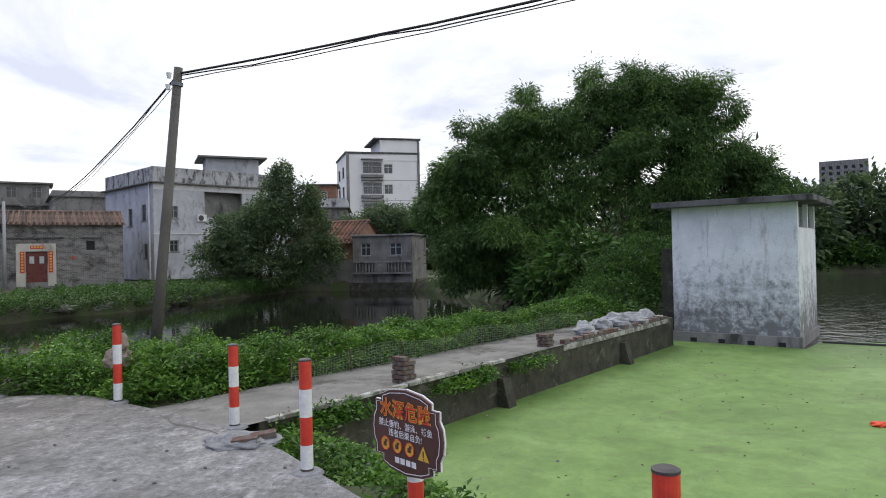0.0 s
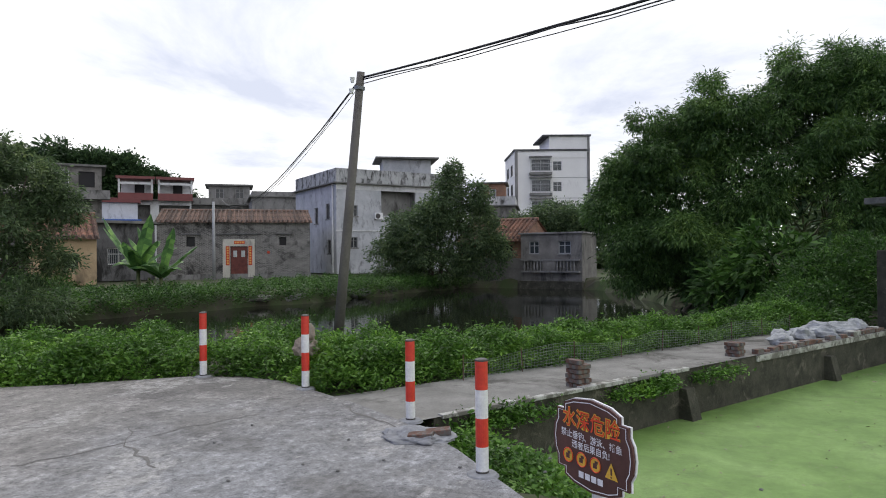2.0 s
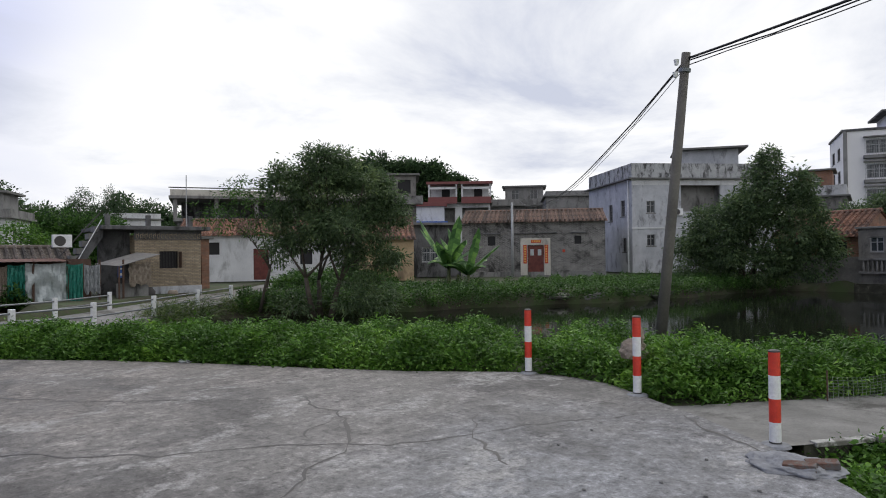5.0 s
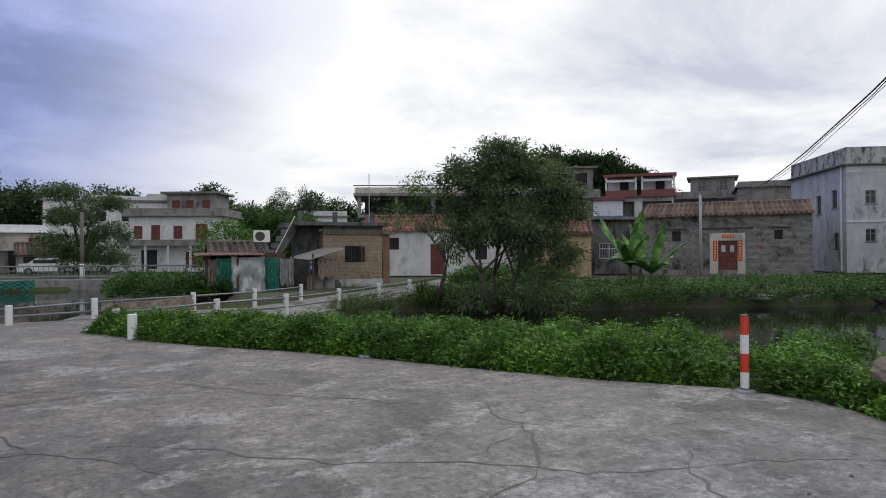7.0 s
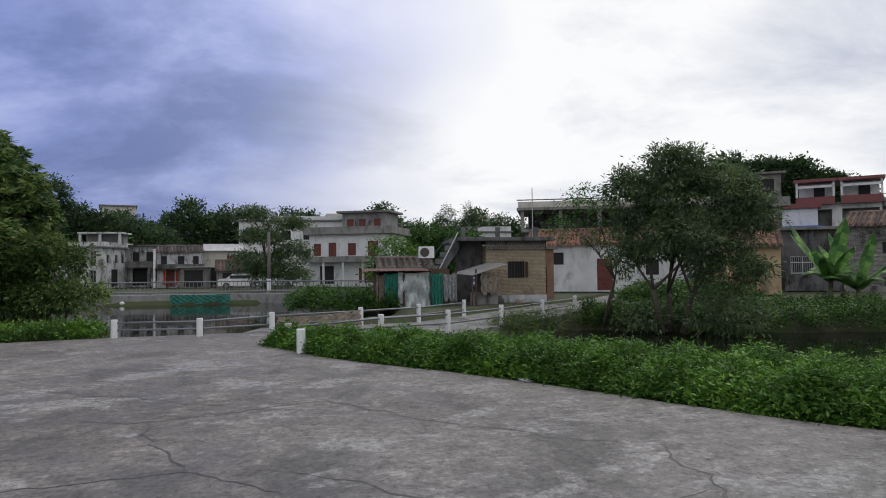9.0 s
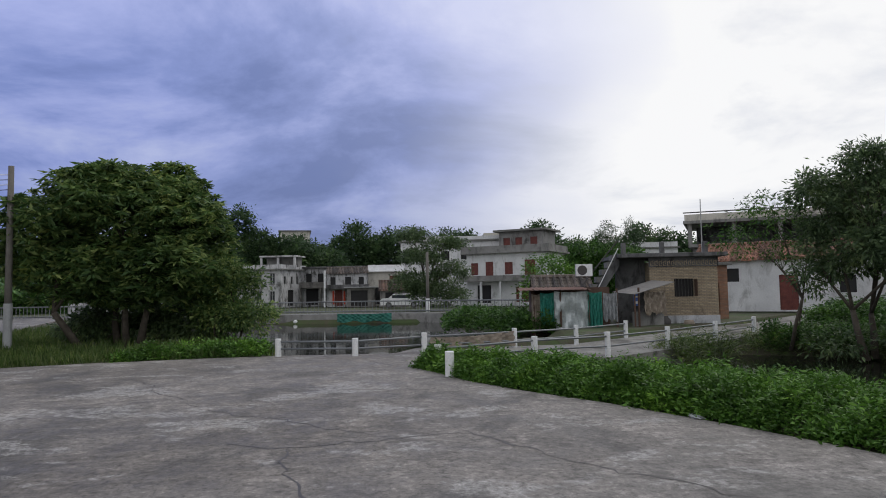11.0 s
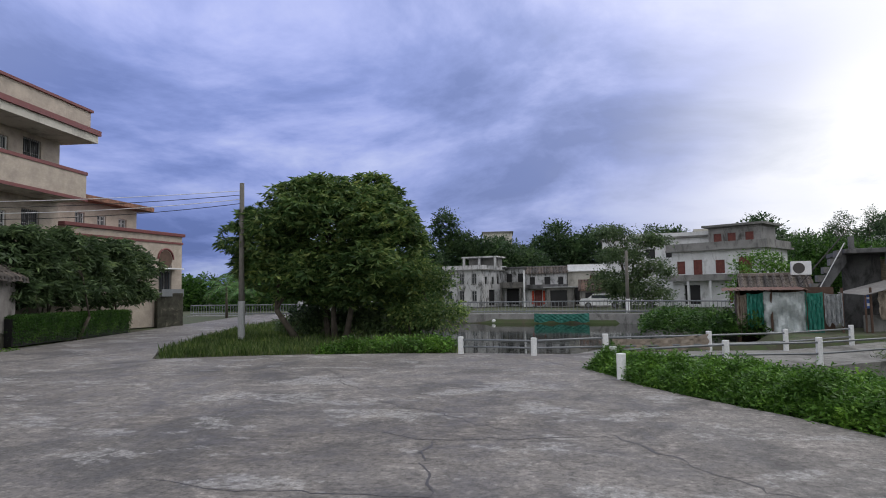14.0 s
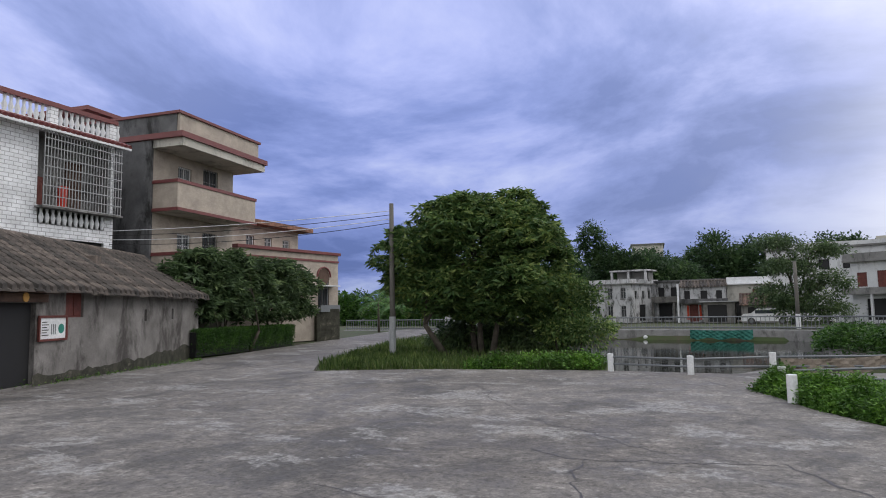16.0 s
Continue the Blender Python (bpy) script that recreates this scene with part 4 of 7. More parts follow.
def fill_opening(root, place, hole, reveal=0.14):
    """The window or door in an opening."""
    x, z, w, h = hole[:4]
    kind = hole[4] if len(hole) > 4 else "glass"

    def slab(a, b, c, d, y0, y1):
        mb = Mesher()
        p = [place(a, y0, b), place(c, y0, b), place(c, y1, b), place(a, y1, b), place(a, y0, d), place(c, y0, d), place(c, y1, d), place(a, y1, d)]
        mb.v = [tuple(q) for q in p]
        mb.f = [(0, 3, 2, 1), (4, 5, 6, 7), (0, 1, 5, 4), (1, 2, 6, 5), (2, 3, 7, 6), (3, 0, 4, 7)]
        return mb

    def join(*ms):
        mb = Mesher()
        for m in ms:
            i = len(mb.v)
            mb.v += m.v
            mb.f += [tuple(i + k for k in f) for f in m.f]
        return mb

    if kind in ("red", "door"):
        d = part("door" if kind == "door" else "shutter", slab(x, z, x + w, z + h, reveal - 0.06, reveal), "wood", root, "dark red wooden leaf")
        n = 2
        for k in range(n):
            a = x + w * k / n
            part("leaf_panel", slab(a + 0.05 * w, z + h * 0.08, a + w / n - 0.05 * w, z + h * 0.92, reveal - 0.085, reveal - 0.061), "wood", d)
        return
    if kind == "recess":
        part("recess_wall", slab(x, z, x + w, z + h, 1.0, 1.05), "cement", root)
        side = join(slab(x, z, x + 0.02, z + h, reveal, 1.0), slab(x + w - 0.02, z, x + w, z + h, reveal, 1.0), slab(x, z, x + w, z + 0.02, reveal, 1.0), slab(x, z + h - 0.02, x + w, z + h, reveal, 1.0))
        part("recess_lining", side, "cement", root)
        return
    t = min(0.06, w * 0.1)
    fm = "frame_white" if kind == "white" else "frame_grey"
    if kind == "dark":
        # flat near-black sheet paints the unlit room behind the opening
        part("window", slab(x, z, x + w, z + h, reveal, reveal + 0.02), "dark", root, "unglazed opening, near-black sheet for the unlit inside")
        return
    bars = [slab(x, z, x + w, z + t, reveal - 0.05, reveal), slab(x, z + h - t, x + w, z + h, reveal - 0.05, reveal), slab(x, z + t, x + t, z + h - t, reveal - 0.05, reveal),
            slab(x + w - t, z + t, x + w, z + h - t, reveal - 0.05, reveal), slab(x + w / 2 - t / 2, z + t, x + w / 2 + t / 2, z + h - t, reveal - 0.05, reveal), slab(x + t, z + h * 0.62, x + w - t, z + h * 0.62 + t * 0.8, reveal - 0.045, reveal)]
    win = part("window", join(*bars), fm, root)
    part("pane", slab(x, z, x + w, z + h, reveal, reveal + 0.02), "glass", win)
    if kind in ("bars", "white"):
        n = max(4, int(w / 0.13))
        g = [slab(x + w * k / n - 0.012, z, x + w * k / n + 0.012, z + h, reveal - 0.09, reveal - 0.065) for k in range(1, n)]
        part("window_bars", join(*g), "cap" if kind == "bars" else "frame_grey", win)
    if kind in ("bars", "glass"):
        part("sill", slab(x - 0.08, z - 0.09, x + w + 0.08, z, -0.05, reveal), "cement", root)


def tile_row_mesh(hw, run, rise, sign, mat, wave=0.115):
    """One row of overlapping rounded tiles from ridge to eave, starting at the origin."""
    mb, L = Mesher(), math.hypot(run, rise)
    steps = max(3, int(L / 0.36))
    prof = ((-1, 0), (-0.56, 0.02), (-0.46, 0.75), (0, 1.15), (0.46, 0.75), (0.56, 0.02), (1, 0))
    for s in range(steps):
        a, b = s / steps, (s + 1) / steps
        ya, yb, za, zb = sign * run * a, sign * run * b, -rise * a, -rise * b + 0.018
        top = [(hw * u, ya, za + wave * v * 1.3) for u, v in prof]
        low = [(hw * u, yb, zb + wave * v * 1.38) for u, v in prof]
        for k in range(6):
            mb.face(top[k], top[k + 1], low[k + 1], low[k])
        mb.face((-hw, yb, zb - 0.045), *low, (hw, yb, zb - 0.045))
    return mb.mesh("tile_strip", mat, fix=False)


def tile_slope(roof, W, run, rise, y0, z0, mat, pitch=0.34, sign=1, x0=0.0, seed=0):
    n = max(2, int(W / pitch))
    me = tile_row_mesh(W / n / 2, run, rise, sign, mat)
    rng = random.Random(seed)
    for k in range(n):
        part("tile_strip", me, None, roof, local=pose(x0 + W * (k + 0.5) / n, y0, z0 + rng.uniform(-0.02, 0.02), rng.uniform(-0.4, 0.4), 0, rng.uniform(-0.5, 0.5)))


def house(name, label, p0, p1, depth, z0, z1, mat, front=(), left=(), right=(), parapet=0.0, slab=0.0, gable=0.0, tiles="tile", eave=0.3, slab_mat="slab", back_ridge=0.5, parapet_mat=None):
    """Front wall from p0 (its left end, seen from outside) to p1; depth behind it."""
    W, H = math.dist(p0, p1), z1 - z0
    root = thing(name, label, "house", facing(p0, p1, z0))
    mb = Mesher()
    pf = lambda x, y, z: (x, y, z)
    pl = lambda x, y, z: (y, depth - x, z)
    pr = lambda x, y, z: (W - y, x, z)
    panel(mb, W, H, list(front), pf)
    panel(mb, depth, H, list(left), pl)
    panel(mb, depth, H, list(right), pr)
    mb.face((0, depth, 0), (W, depth, 0), (W, depth, H), (0, depth, H))
    mb.face((0, 0, H), (W, 0, H), (W, depth, H), (0, depth, H))
    ry = depth * back_ridge
    if gable:
        for x in (0.0, W):
            mb.face((x, 0, H), (x, depth, H), (x, ry, H + gable))
    part("wall", mb, mat, root, fix=False)
    for holes, pl_ in ((front, pf), (left, pl), (right, pr)):
        for h in holes:
            fill_opening(root, pl_, h)
    if slab:
        part("roof_slab", Mesher().box(-eave, -eave, H, W + eave, depth + eave, H + slab), slab_mat, root, bevel=0.02)
    if parapet:
        b, t = H + slab, 0.12
        pm = Mesher().box(0, 0, b, W, t, b + parapet).box(0, depth - t, b, W, depth, b + parapet).box(0, t, b, t, depth - t, b + parapet).box(W - t, t, b, W, depth - t, b + parapet)
        part("parapet", pm, parapet_mat or (mat if slab_mat == "slab" else slab_mat), root)
    if gable:
        roof = part("roof", Mesher().tube([(-0.15, ry, H + gable + 0.1), (W + 0.15, ry, H + gable + 0.1)], 0.13, 8), tiles, root)
        k = (ry + eave) / ry
        tile_slope(roof, W + 0.3, ry + eave, gable * k, ry, H + gable + 0.06, tiles, sign=-1, x0=-0.15)
        r2 = depth - ry
        tile_slope(roof, W + 0.3, r2 + eave, gable * (r2 + eave) / r2, ry, H + gable + 0.06, tiles, sign=1, x0=-0.15, pitch=0.5)
    return root, W, H


# old brick house with the red door
hb, W, H = house("brick_house", "old grey brick house with clay tile roof and red door", (-36.0, 38.6), (-26.7, 45.3), 7.0, 0.05, 4.4, "grey_brick",
                 front=[(2.1, 2.45, 0.62, 0.75, "dark"), (9.05, 2.5, 0.55, 0.65, "dark"), (5.35, 0.05, 1.25, 2.35, "door")], gable=1.0, eave=0.35)
part("door_surround", Mesher().box(4.75, -0.05, 0, 5.3, -0.005, 3.0).box(6.65, -0.05, 0, 7.15, -0.005, 3.0).box(5.3, -0.05, 2.45, 6.65, -0.005, 3.0), "cream", hb, "peeling cream plaster round the door")
for x in (5.0, 6.7):
    c = part("couplet", Mesher().box(x - .02, -0.075, 0.95, x + 0.26, -0.052, 2.45), "paper", hb, "red paper couplet with gold writing")
    for k in range(7):
        part("writing", Mesher().box(x + .05, -0.083, 1.05 + k * .2, x + 0.19, -0.076, 1.18 + k * .2), "gold", c)
c = part("door_banner", Mesher().box(5.6, -0.075, 2.62, 6.4, -0.052, 2.86), "paper", hb, "red paper banner over the door")
for k in range(4):
    part("writing", Mesher().box(5.66 + k * .18, -0.083, 2.68, 5.79 + k * .18, -0.076, 2.81), "gold", c)
for x in (5.5, 6.1):
    part("door_picture", Mesher().box(x + .04, 0.04, 1.6, x + 0.32, 0.05, 2.1), "grey_sheet", hb, "blue and white door print")
part("red_note", Mesher().box(8.1, -0.02, 1.85, 8.3, -0.004, 2.05), "paper", hb, "small red paper on the wall")
for x0, x1, z in ((1.75, 3.2, 3.35), (4.3, 7.7, 3.35), (8.75, 10.0, 3.35)):
    part("hood_mould", Mesher().box(x0, -0.13, z, x1, -0.003, z + 0.09), "dark_cement", hb, bevel=0.02)
part("plinth", Mesher().box(-0.03, -0.04, -0.3, W + 0.03, -0.003, 0.28), "cement", hb)

pole = thing("utility_pole", "thin pale concrete utility pole before the brick house", "utility pole", pose(-32.1, 40.3, 0))
part("shaft", Mesher().tube([(0, 0, -0.3), (0, 0, 5.9)], [0.13, 0.09], 12), "frame_grey", pole, smooth=True)

# two-storey bluish house
ha, W, H = house("town_house", "two-storey bluish rendered house, black mould on parapet", (-26.85, 49.9), (-18.65, 60.4), 10.4, 0.05, 8.0, "blue_cement",
                 front=[(1.3, 5.1, 0.75, 1.0, "bars"), (1.3, 2.3, 0.75, 0.95, "bars"), (4.4, 5.2, 3.6, 2.3, "recess")],
                 left=[(2.0, 4.6, 0.9, 1.5, "bars"), (5.2, 4.6, 0.9, 1.5, "bars"), (8.0, 4.9, 0.9, 1.4, "bars"), (2.6, 1.2, 1.0, 1.4, "bars"), (8.3, 1.8, 0.8, 1.2, "bars")], parapet=1.25, slab=0.12, eave=0.35, parapet_mat="mouldy")
part("downpipe", Mesher().tube([(-0.1, 0.6, 0.1), (-0.1, 0.6, 8.0)], 0.07, 8), "frame_white", ha, "white plastic downpipe")
part("cornice_band", Mesher().box(-0.02, -0.03, 7.45, W, -0.002, 7.95), "white_wall", ha)
part("floor_band", Mesher().box(-0.05, -0.06, 3.75, W, -0.002, 3.87), "white_wall", ha)
house("roof_room", "small rendered stair room on the flat roof", (-25.0, 55.6), (-21.0, 57.9), 3.5, 8.1, 10.75, "blue_cement", front=[(0.8, 0.6, 0.6, 0.9, "dark")], slab=0.16, eave=0.7)


def aircon(m, label="white outdoor air conditioner on a wall bracket"):
    root = thing("air_conditioner", label, "air conditioner", m)
    part("case", Mesher().box(-0.4, -0.32, 0, 0.4, 0.0, 0.6), "frame_white", root, bevel=0.02)
    part("fan_grille", Mesher().tube([(-0.1, -0.322, 0.3), (-0.1, -0.335, 0.3)], 0.24, 20), "cap", root)
    part("bracket", Mesher().box(-0.35, -0.3, -0.05, -0.3, 0.05, 0).box(0.3, -0.3, -0.05, 0.35, 0.05, 0), "cap", root)


aircon(facing((-24.45, 53.2), (-23.5, 54.4), 4.9))

# waterside house
house("brick_cottage", "orange brick waterside cottage with clay tile roof", (-14.6, 46.9), (-9.3, 45.7), 5.0, -1.0, 2.75, "orange_brick", front=[(3.9, 2.35, 0.75, 0.95, "dark")], gable=1.45, tiles="orange_tile", eave=0.4)
base = thing("water_wall", "dark stained cement wall rising from the pond", "wall", facing((-15.0, 46.7), (-9.3, 45.4), -1.4), kind="structure")
part("wall_body", Mesher().box(0, 0.0, 0, 5.85, 0.22, 2.75), "old_cement", base, bevel=0.02)
st, W, H = house("waterside_house", "dark stained cement house standing in the pond", (-9.3, 45.25), (-4.9, 44.7), 4.0, -1.0, 3.05, "old_cement",
                 front=[(0.6, 2.65, 0.75, 0.9, "glass"), (2.75, 2.65, 0.9, 0.9, "glass")], slab=0.12, eave=0.15, slab_mat="cement")
part("ledge", Mesher().box(0.1, -0.35, 1.35, 4.3, 0, 1.47).box(0.1, -0.35, 2.15, 4.3, -0.02, 2.27), "cement", st)
for k in range(16):
    if not 6 <= k <= 9:
        part("baluster", Mesher().tube([(0.35 + k * 0.24, -0.28, 1.47), (0.35 + k * 0.24, -0.28, 1.75), (0.35 + k * 0.24, -0.28, 2.15)], [0.04, 0.075, 0.04], 8), "cement", st)
part("parapet_panel", Mesher().box(1.7, -0.33, 1.47, 2.65, -0.24, 2.15), "old_cement", st)
part("foundation", Mesher().box(-0.1, -0.5, -0.6, W + 0.1, -0.002, 0.75), "mossy", st, "black wet footing")

# white tower house far behind
tw, W, H = house("tower_house", "tall white rendered apartment house with grey bands", (-21.74, 95.0), (-11.32, 99.14), 11, 0.0, 16.9, "clean_white",
                 front=[(5.75, z, 1.35, 1.45, "white") for z in (13.95, 10.85, 7.7)] + [(2.5, z, 2.9, 1.75, "white") for z in (13.95, 10.85, 7.7)],
                 left=[(2.0, z, 2.2, 1.6, "bars") for z in (13.6, 10.6, 7.6)] + [(6.5, z, 2.2, 1.6, "bars") for z in (13.6, 10.6, 7.6)], slab=0.3, eave=0.15, slab_mat="dark_cement")
part("stair_tower", Mesher().box(5.2, -0.06, H - 1.0, W, 8, H + 2.2), "clean_white", tw)
part("stair_roof", Mesher().box(4.2, -0.3, H + 2.2, W + 0.3, 8.4, H + 2.45), "dark_cement", tw, "dark thin roof slab")
part("corner_band", Mesher().box(W - 0.25, -0.14, 0, W + 0.12, 0.2, H + 2.2), "cement", tw)
part("side_band", Mesher().box(0.0, -0.12, 0, 0.45, -0.003, H), "cement", tw)
for z in (13.4, 10.3, 7.15):
    part("floor_line", Mesher().box(5.4, -0.04, z - 0.5, W - 0.26, -0.003, z - 0.42), "frame_grey", tw)
    bay = part("bay_sill", Mesher().box(2.2, -0.75, z - 0.1, 5.5, -0.003, z + 0.3), "cement", tw, "grey cement bay sill")
    part("bay_hood", Mesher().box(2.2, -0.75, z + 2.55, 5.5, -0.003, z + 2.7), "cement", bay)
    grille = Mesher()
    for k in range(14):
        grille.box(2.25 + k * 0.245, -0.72, z + 0.3, 2.28 + k * 0.245, -0.69, z + 2.55)
    for k in range(4):
        grille.box(2.25, -0.725, z + 0.5 + k * 0.6, 5.45, -0.695, z + 0.54 + k * 0.6)
    part("grille", grille, "frame_grey", bay)
house("far_apartments", "far pale apartment block with rows of windows", (-90, 693), (-80, 695), 12, 0, 63, "blue_cement", front=[(0.8 + 3 * k, 42 + 4 * j, 1.4, 2.2, "dark") for k in range(3) for j in range(5)])
house("far_apartments", "far pale apartment block with rows of windows", (-86, 755), (-78, 756), 12, 0, 59, "white_wall", front=[(0.8 + 2.5 * k, 42 + 4 * j, 1.2, 2.2, "dark") for k in range(3) for j in range(4)])
house("far_apartments", "far concrete tower block beyond the trees", (168, 362), (188, 353), 14, 0, 45, "cement", front=[(1 + 3.4 * k, 22 + 3.1 * j, 1.6, 1.7, "dark") for k in range(6) for j in range(7)])

# second row behind the brick house
rh, W, H = house("red_roof_house", "white house with maroon roof edges and balconies", (-56.7, 54.5), (-51.1, 59.8), 8, 0.0, 8.0, "white_wall", front=[(0.4, 5.6, 3.0, 1.9, "recess"), (4.3, 5.6, 3.2, 1.9, "recess")], slab=0.15, eave=0.3)
for a, b in ((0.2, 3.7), (4.2, 7.8)):
    part("balcony_front", Mesher().box(a, -0.9, 7.95, b, -0.8, 8.75), "maroon", rh, "maroon tiled balcony front")
    part("top_room", Mesher().box(a + .2, 1.2, 8.15, b - .2, 4.0, 10.3), "white_wall", rh)
    part("top_door", Mesher().box(a + 1.6, 1.15, 8.15, a + 2.6, 1.195, 9.9), "dark", rh)
    for c in (a, b - .2):
        part("top_column", Mesher().box(c, -0.8, 8.15, c + .2, -0.6, 10.3), "white_wall", rh)
    part("top_beam", Mesher().box(a, -0.8, 9.7, b, -0.6, 9.95), "white_wall", rh)
    part("top_roof", Mesher().box(a - .2, -1.0, 10.3, b + .2, 4.2, 10.6), "maroon", rh, "maroon roof edge")
wh, W, H = house("shed_house", "low white house with maroon eave and awning", (-58.6, 50.6), (-54.2, 55.0), 6, 0.0, 7.6, "white_wall", front=[(1.2, 3.0, 4.5, 2.0, "recess")], slab=0.5, slab_mat="maroon")
part("awning", Mesher().box(0.4, -1.4, 5.6, 6.6, 0, 5.75), "blue", wh, "pale blue awning")
gh, W, H = house("grey_house", "unpainted grey cement house with terrace", (-54.6, 63.5), (-46.2, 69.6), 8, 0.0, 7.9, "cement", front=[(1, 4.6, 1.4, 1.5, "bars"), (5, 4.6, 1.4, 1.5, "bars")], parapet=0.8, slab=0.15, eave=0.8)
house("roof_room", "grey cement room on a roof terrace", (-53.5, 65.6), (-49.6, 68.6), 4.5, 8.0, 10.45, "cement", front=[(0.8, 0.9, 1.0, 1.2, "bars"), (3.2, 0.9, 1.0, 1.2, "bars")], slab=0.2, eave=0.4)
st, W, H = house("small_tower", "unpainted cement house with open roof storey", (-46.8, 38.6), (-44.4, 41.3), 6, 0.0, 9.3, "old_cement", front=[(0.35, 7.5, 0.85, 1.5, "white"), (1.9, 7.6, 1.2, 1.3, "dark"), (0.5, 4.5, 1.0, 1.3, "bars")], slab=0.18, eave=0.35)
part("balcony", Mesher().box(-0.3, -1.1, 6.55, W + 0.6, 0, 6.7).box(-0.3, -1.1, 6.7, W + 0.6, -1.0, 7.3), "cement", st, "cement balcony front")
house("grey_house", "grey cement house between older roofs", (-43.0, 60.0), (-38.0, 64.0), 8, 0.0, 8.2, "cement", front=[(1.5, 5.5, 1.0, 1.3, "dark"), (4.0, 5.5, 1.0, 1.3, "dark")], parapet=0.5, slab=0.15)
house("terrace_house", "cement house with patterned terrace parapet", (-19.5, 65.0), (-14.7, 66.0), 8, 0.0, 6.6, "old_cement", front=[(0.8, 4.2, 1.0, 1.3, "glass"), (3.2, 4.2, 1.0, 1.3, "glass")], parapet=0.9, slab=0.15, parapet_mat="village")
house("roof_room", "brick stair room behind a patterned parapet", (-19.0, 67.0), (-16.2, 67.6), 4, 6.7, 9.2, "orange_brick", front=[(1.2, 0.9, 0.7, 1.0, "white")], slab=0.15, eave=0.3)
house("low_house", "low brick house half hidden by banana plants", (-38.6, 33.6), (-36.2, 38.6), 5, 0.0, 4.2, "dark_cement", front=[(0.5, 0.4, 1.0, 2.0, "dark"), (2.2, 1.2, 1.6, 1.2, "white")], slab=0.2, eave=0.5)
house("ochre_house", "small ochre rendered house with red tile roof", (-35.4, 27.6), (-33.2, 30.6), 4.5, 0.0, 3.1, "yellow_wall", front=[(1.9, 1.1, 0.8, 0.9, "dark")], gable=1.4, tiles="orange_tile", eave=0.4)

# white house with the long tiled roof, terrace behind
house("white_house", "low white house with a long clay tile roof", (-46.3, 19.5), (-40.0, 29.5), 6.0, 0.0, 3.5, "white_wall", front=[(2.0, 2.0, 0.8, 0.9, "dark"), (5.2, 0.1, 1.1, 2.3, "door"), (8.6, 1.2, 0.9, 1.1, "dark")], gable=1.1, tiles="orange_tile", eave=0.4)


def terrace_frame():
    root = thing("roof_terrace", "open concrete roof terrace on columns", "terrace", facing((-50.6, 20.9), (-43.6, 35.9), 0))
    part("floor_slab", Mesher().box(0, 0, 4.7, 16, 7, 4.95), "cement", root)
    part("lower_wall", Mesher().box(0.3, 0.6, 0, 15.7, 6.6, 4.7), "cement", root)
    part("upper_wall", Mesher().box(0.5, 4.0, 4.95, 15.5, 6.5, 6.5), "dark_cement", root)
    for k in range(6):
        part("column", Mesher().box(k * 3.1, 0, 4.95, k * 3.1 + 0.3, 0.3, 6.5), "cement", root)
    part("roof_slab", Mesher().box(-0.3, -0.3, 6.5, 16.3, 7.3, 6.72), "cement", root)
    part("block_parapet", Mesher().box(-0.2, -0.25, 6.72, 16, -0.1, 7.2), "cream", root)
    part("rail", Mesher().tube([(-0.3, -0.2, 7.35), (16, -0.2, 7.35)], 0.05, 6), "cap", root)


terrace_frame()

# brick hut with roof slab and outside stair
hut, W, H = house("brick_hut", "small tan brick hut with flat concrete roof", (-33.9, 11.9), (-33.5, 15.2), 4.5, -0.3, 3.0, "tan_brick", front=[(1.2, 1.55, 0.95, 0.9, "dark")], left=[(2.8, 1.6, 0.9, 0.8, "red")], eave=0.9, slab=0.0)
part("roof_slab", Mesher().box(-1.6, -0.45, H + 0.25, W + 0.4, 5, H + 0.45), "dark_cement", hut, "mouldy concrete roof slab", bevel=0.03)
part("frieze", Mesher().box(-0.03, -0.05, H - 0.24, W + 0.03, -0.003, H + 0.25), "dark_cement", hut, "dark patterned frieze")
for k in range(16):
    x = 0.05 + k * 0.205
    part("fret_block", Mesher().box(x, -0.075, H - 0.18, x + 0.15, -0.052, H - 0.14).box(x, -0.075, H - 0.14, x + 0.04, -0.052, H + 0.04).box(x + .04, -0.075, H + 0.0, x + 0.11, -0.052, H + 0.04).box(x + 0.11, -0.075, H - .1, x + 0.15, -0.052, H + 0.1), "tan_brick", hut)
part("plinth", Mesher().box(-0.03, -0.05, -0.2, W + 0.03, -0.003, 0.62), "blue_cement", hut, "blue-grey painted plinth")
# added dark panel fills the gap beside the hut with understair shade
part("stair_wall", Mesher().box(-1.5, 1.0, -0.6, -0.004, 1.2, H + 0.24), "dark_cement", hut, "dark panel added for the shade under the stair")
part("footing", Mesher().box(-0.05, -0.08, -0.8, W + 0.05, -0.052, 0.1), "walk", hut)
part("shutter", Mesher().box(2.17, -0.45, 1.58, 2.21, -0.02, 2.42), "brown_wood", hut, "open wooden casement", local=None)
for k in range(6):
    part("window_bar", Mesher().box(1.27 + k * .15, 0.02, 1.55, 1.29 + k * .15, 0.04, 2.45), "cap", hut)
for x in (-1.4, 0.5, 2.6):
    part("roof_post", Mesher().box(x, -0.3, H + 0.45, x + 0.22, -0.08, H + 1.0), "dark_cement", hut, "mouldy stub column", bevel=0.02)
st = Mesher()
q = [(-1.45, H + 0.45), (-1.45, H - 0.15), (-3.5, H - 3.2), (-4.1, H - 3.2)]
st.v = [(x, 0.1, z) for x, z in q] + [(x, 1.1, z) for x, z in q]
st.f = [(0, 1, 2, 3), (7, 6, 5, 4), (0, 3, 7, 4), (1, 0, 4, 5), (2, 1, 5, 6), (3, 2, 6, 7)]
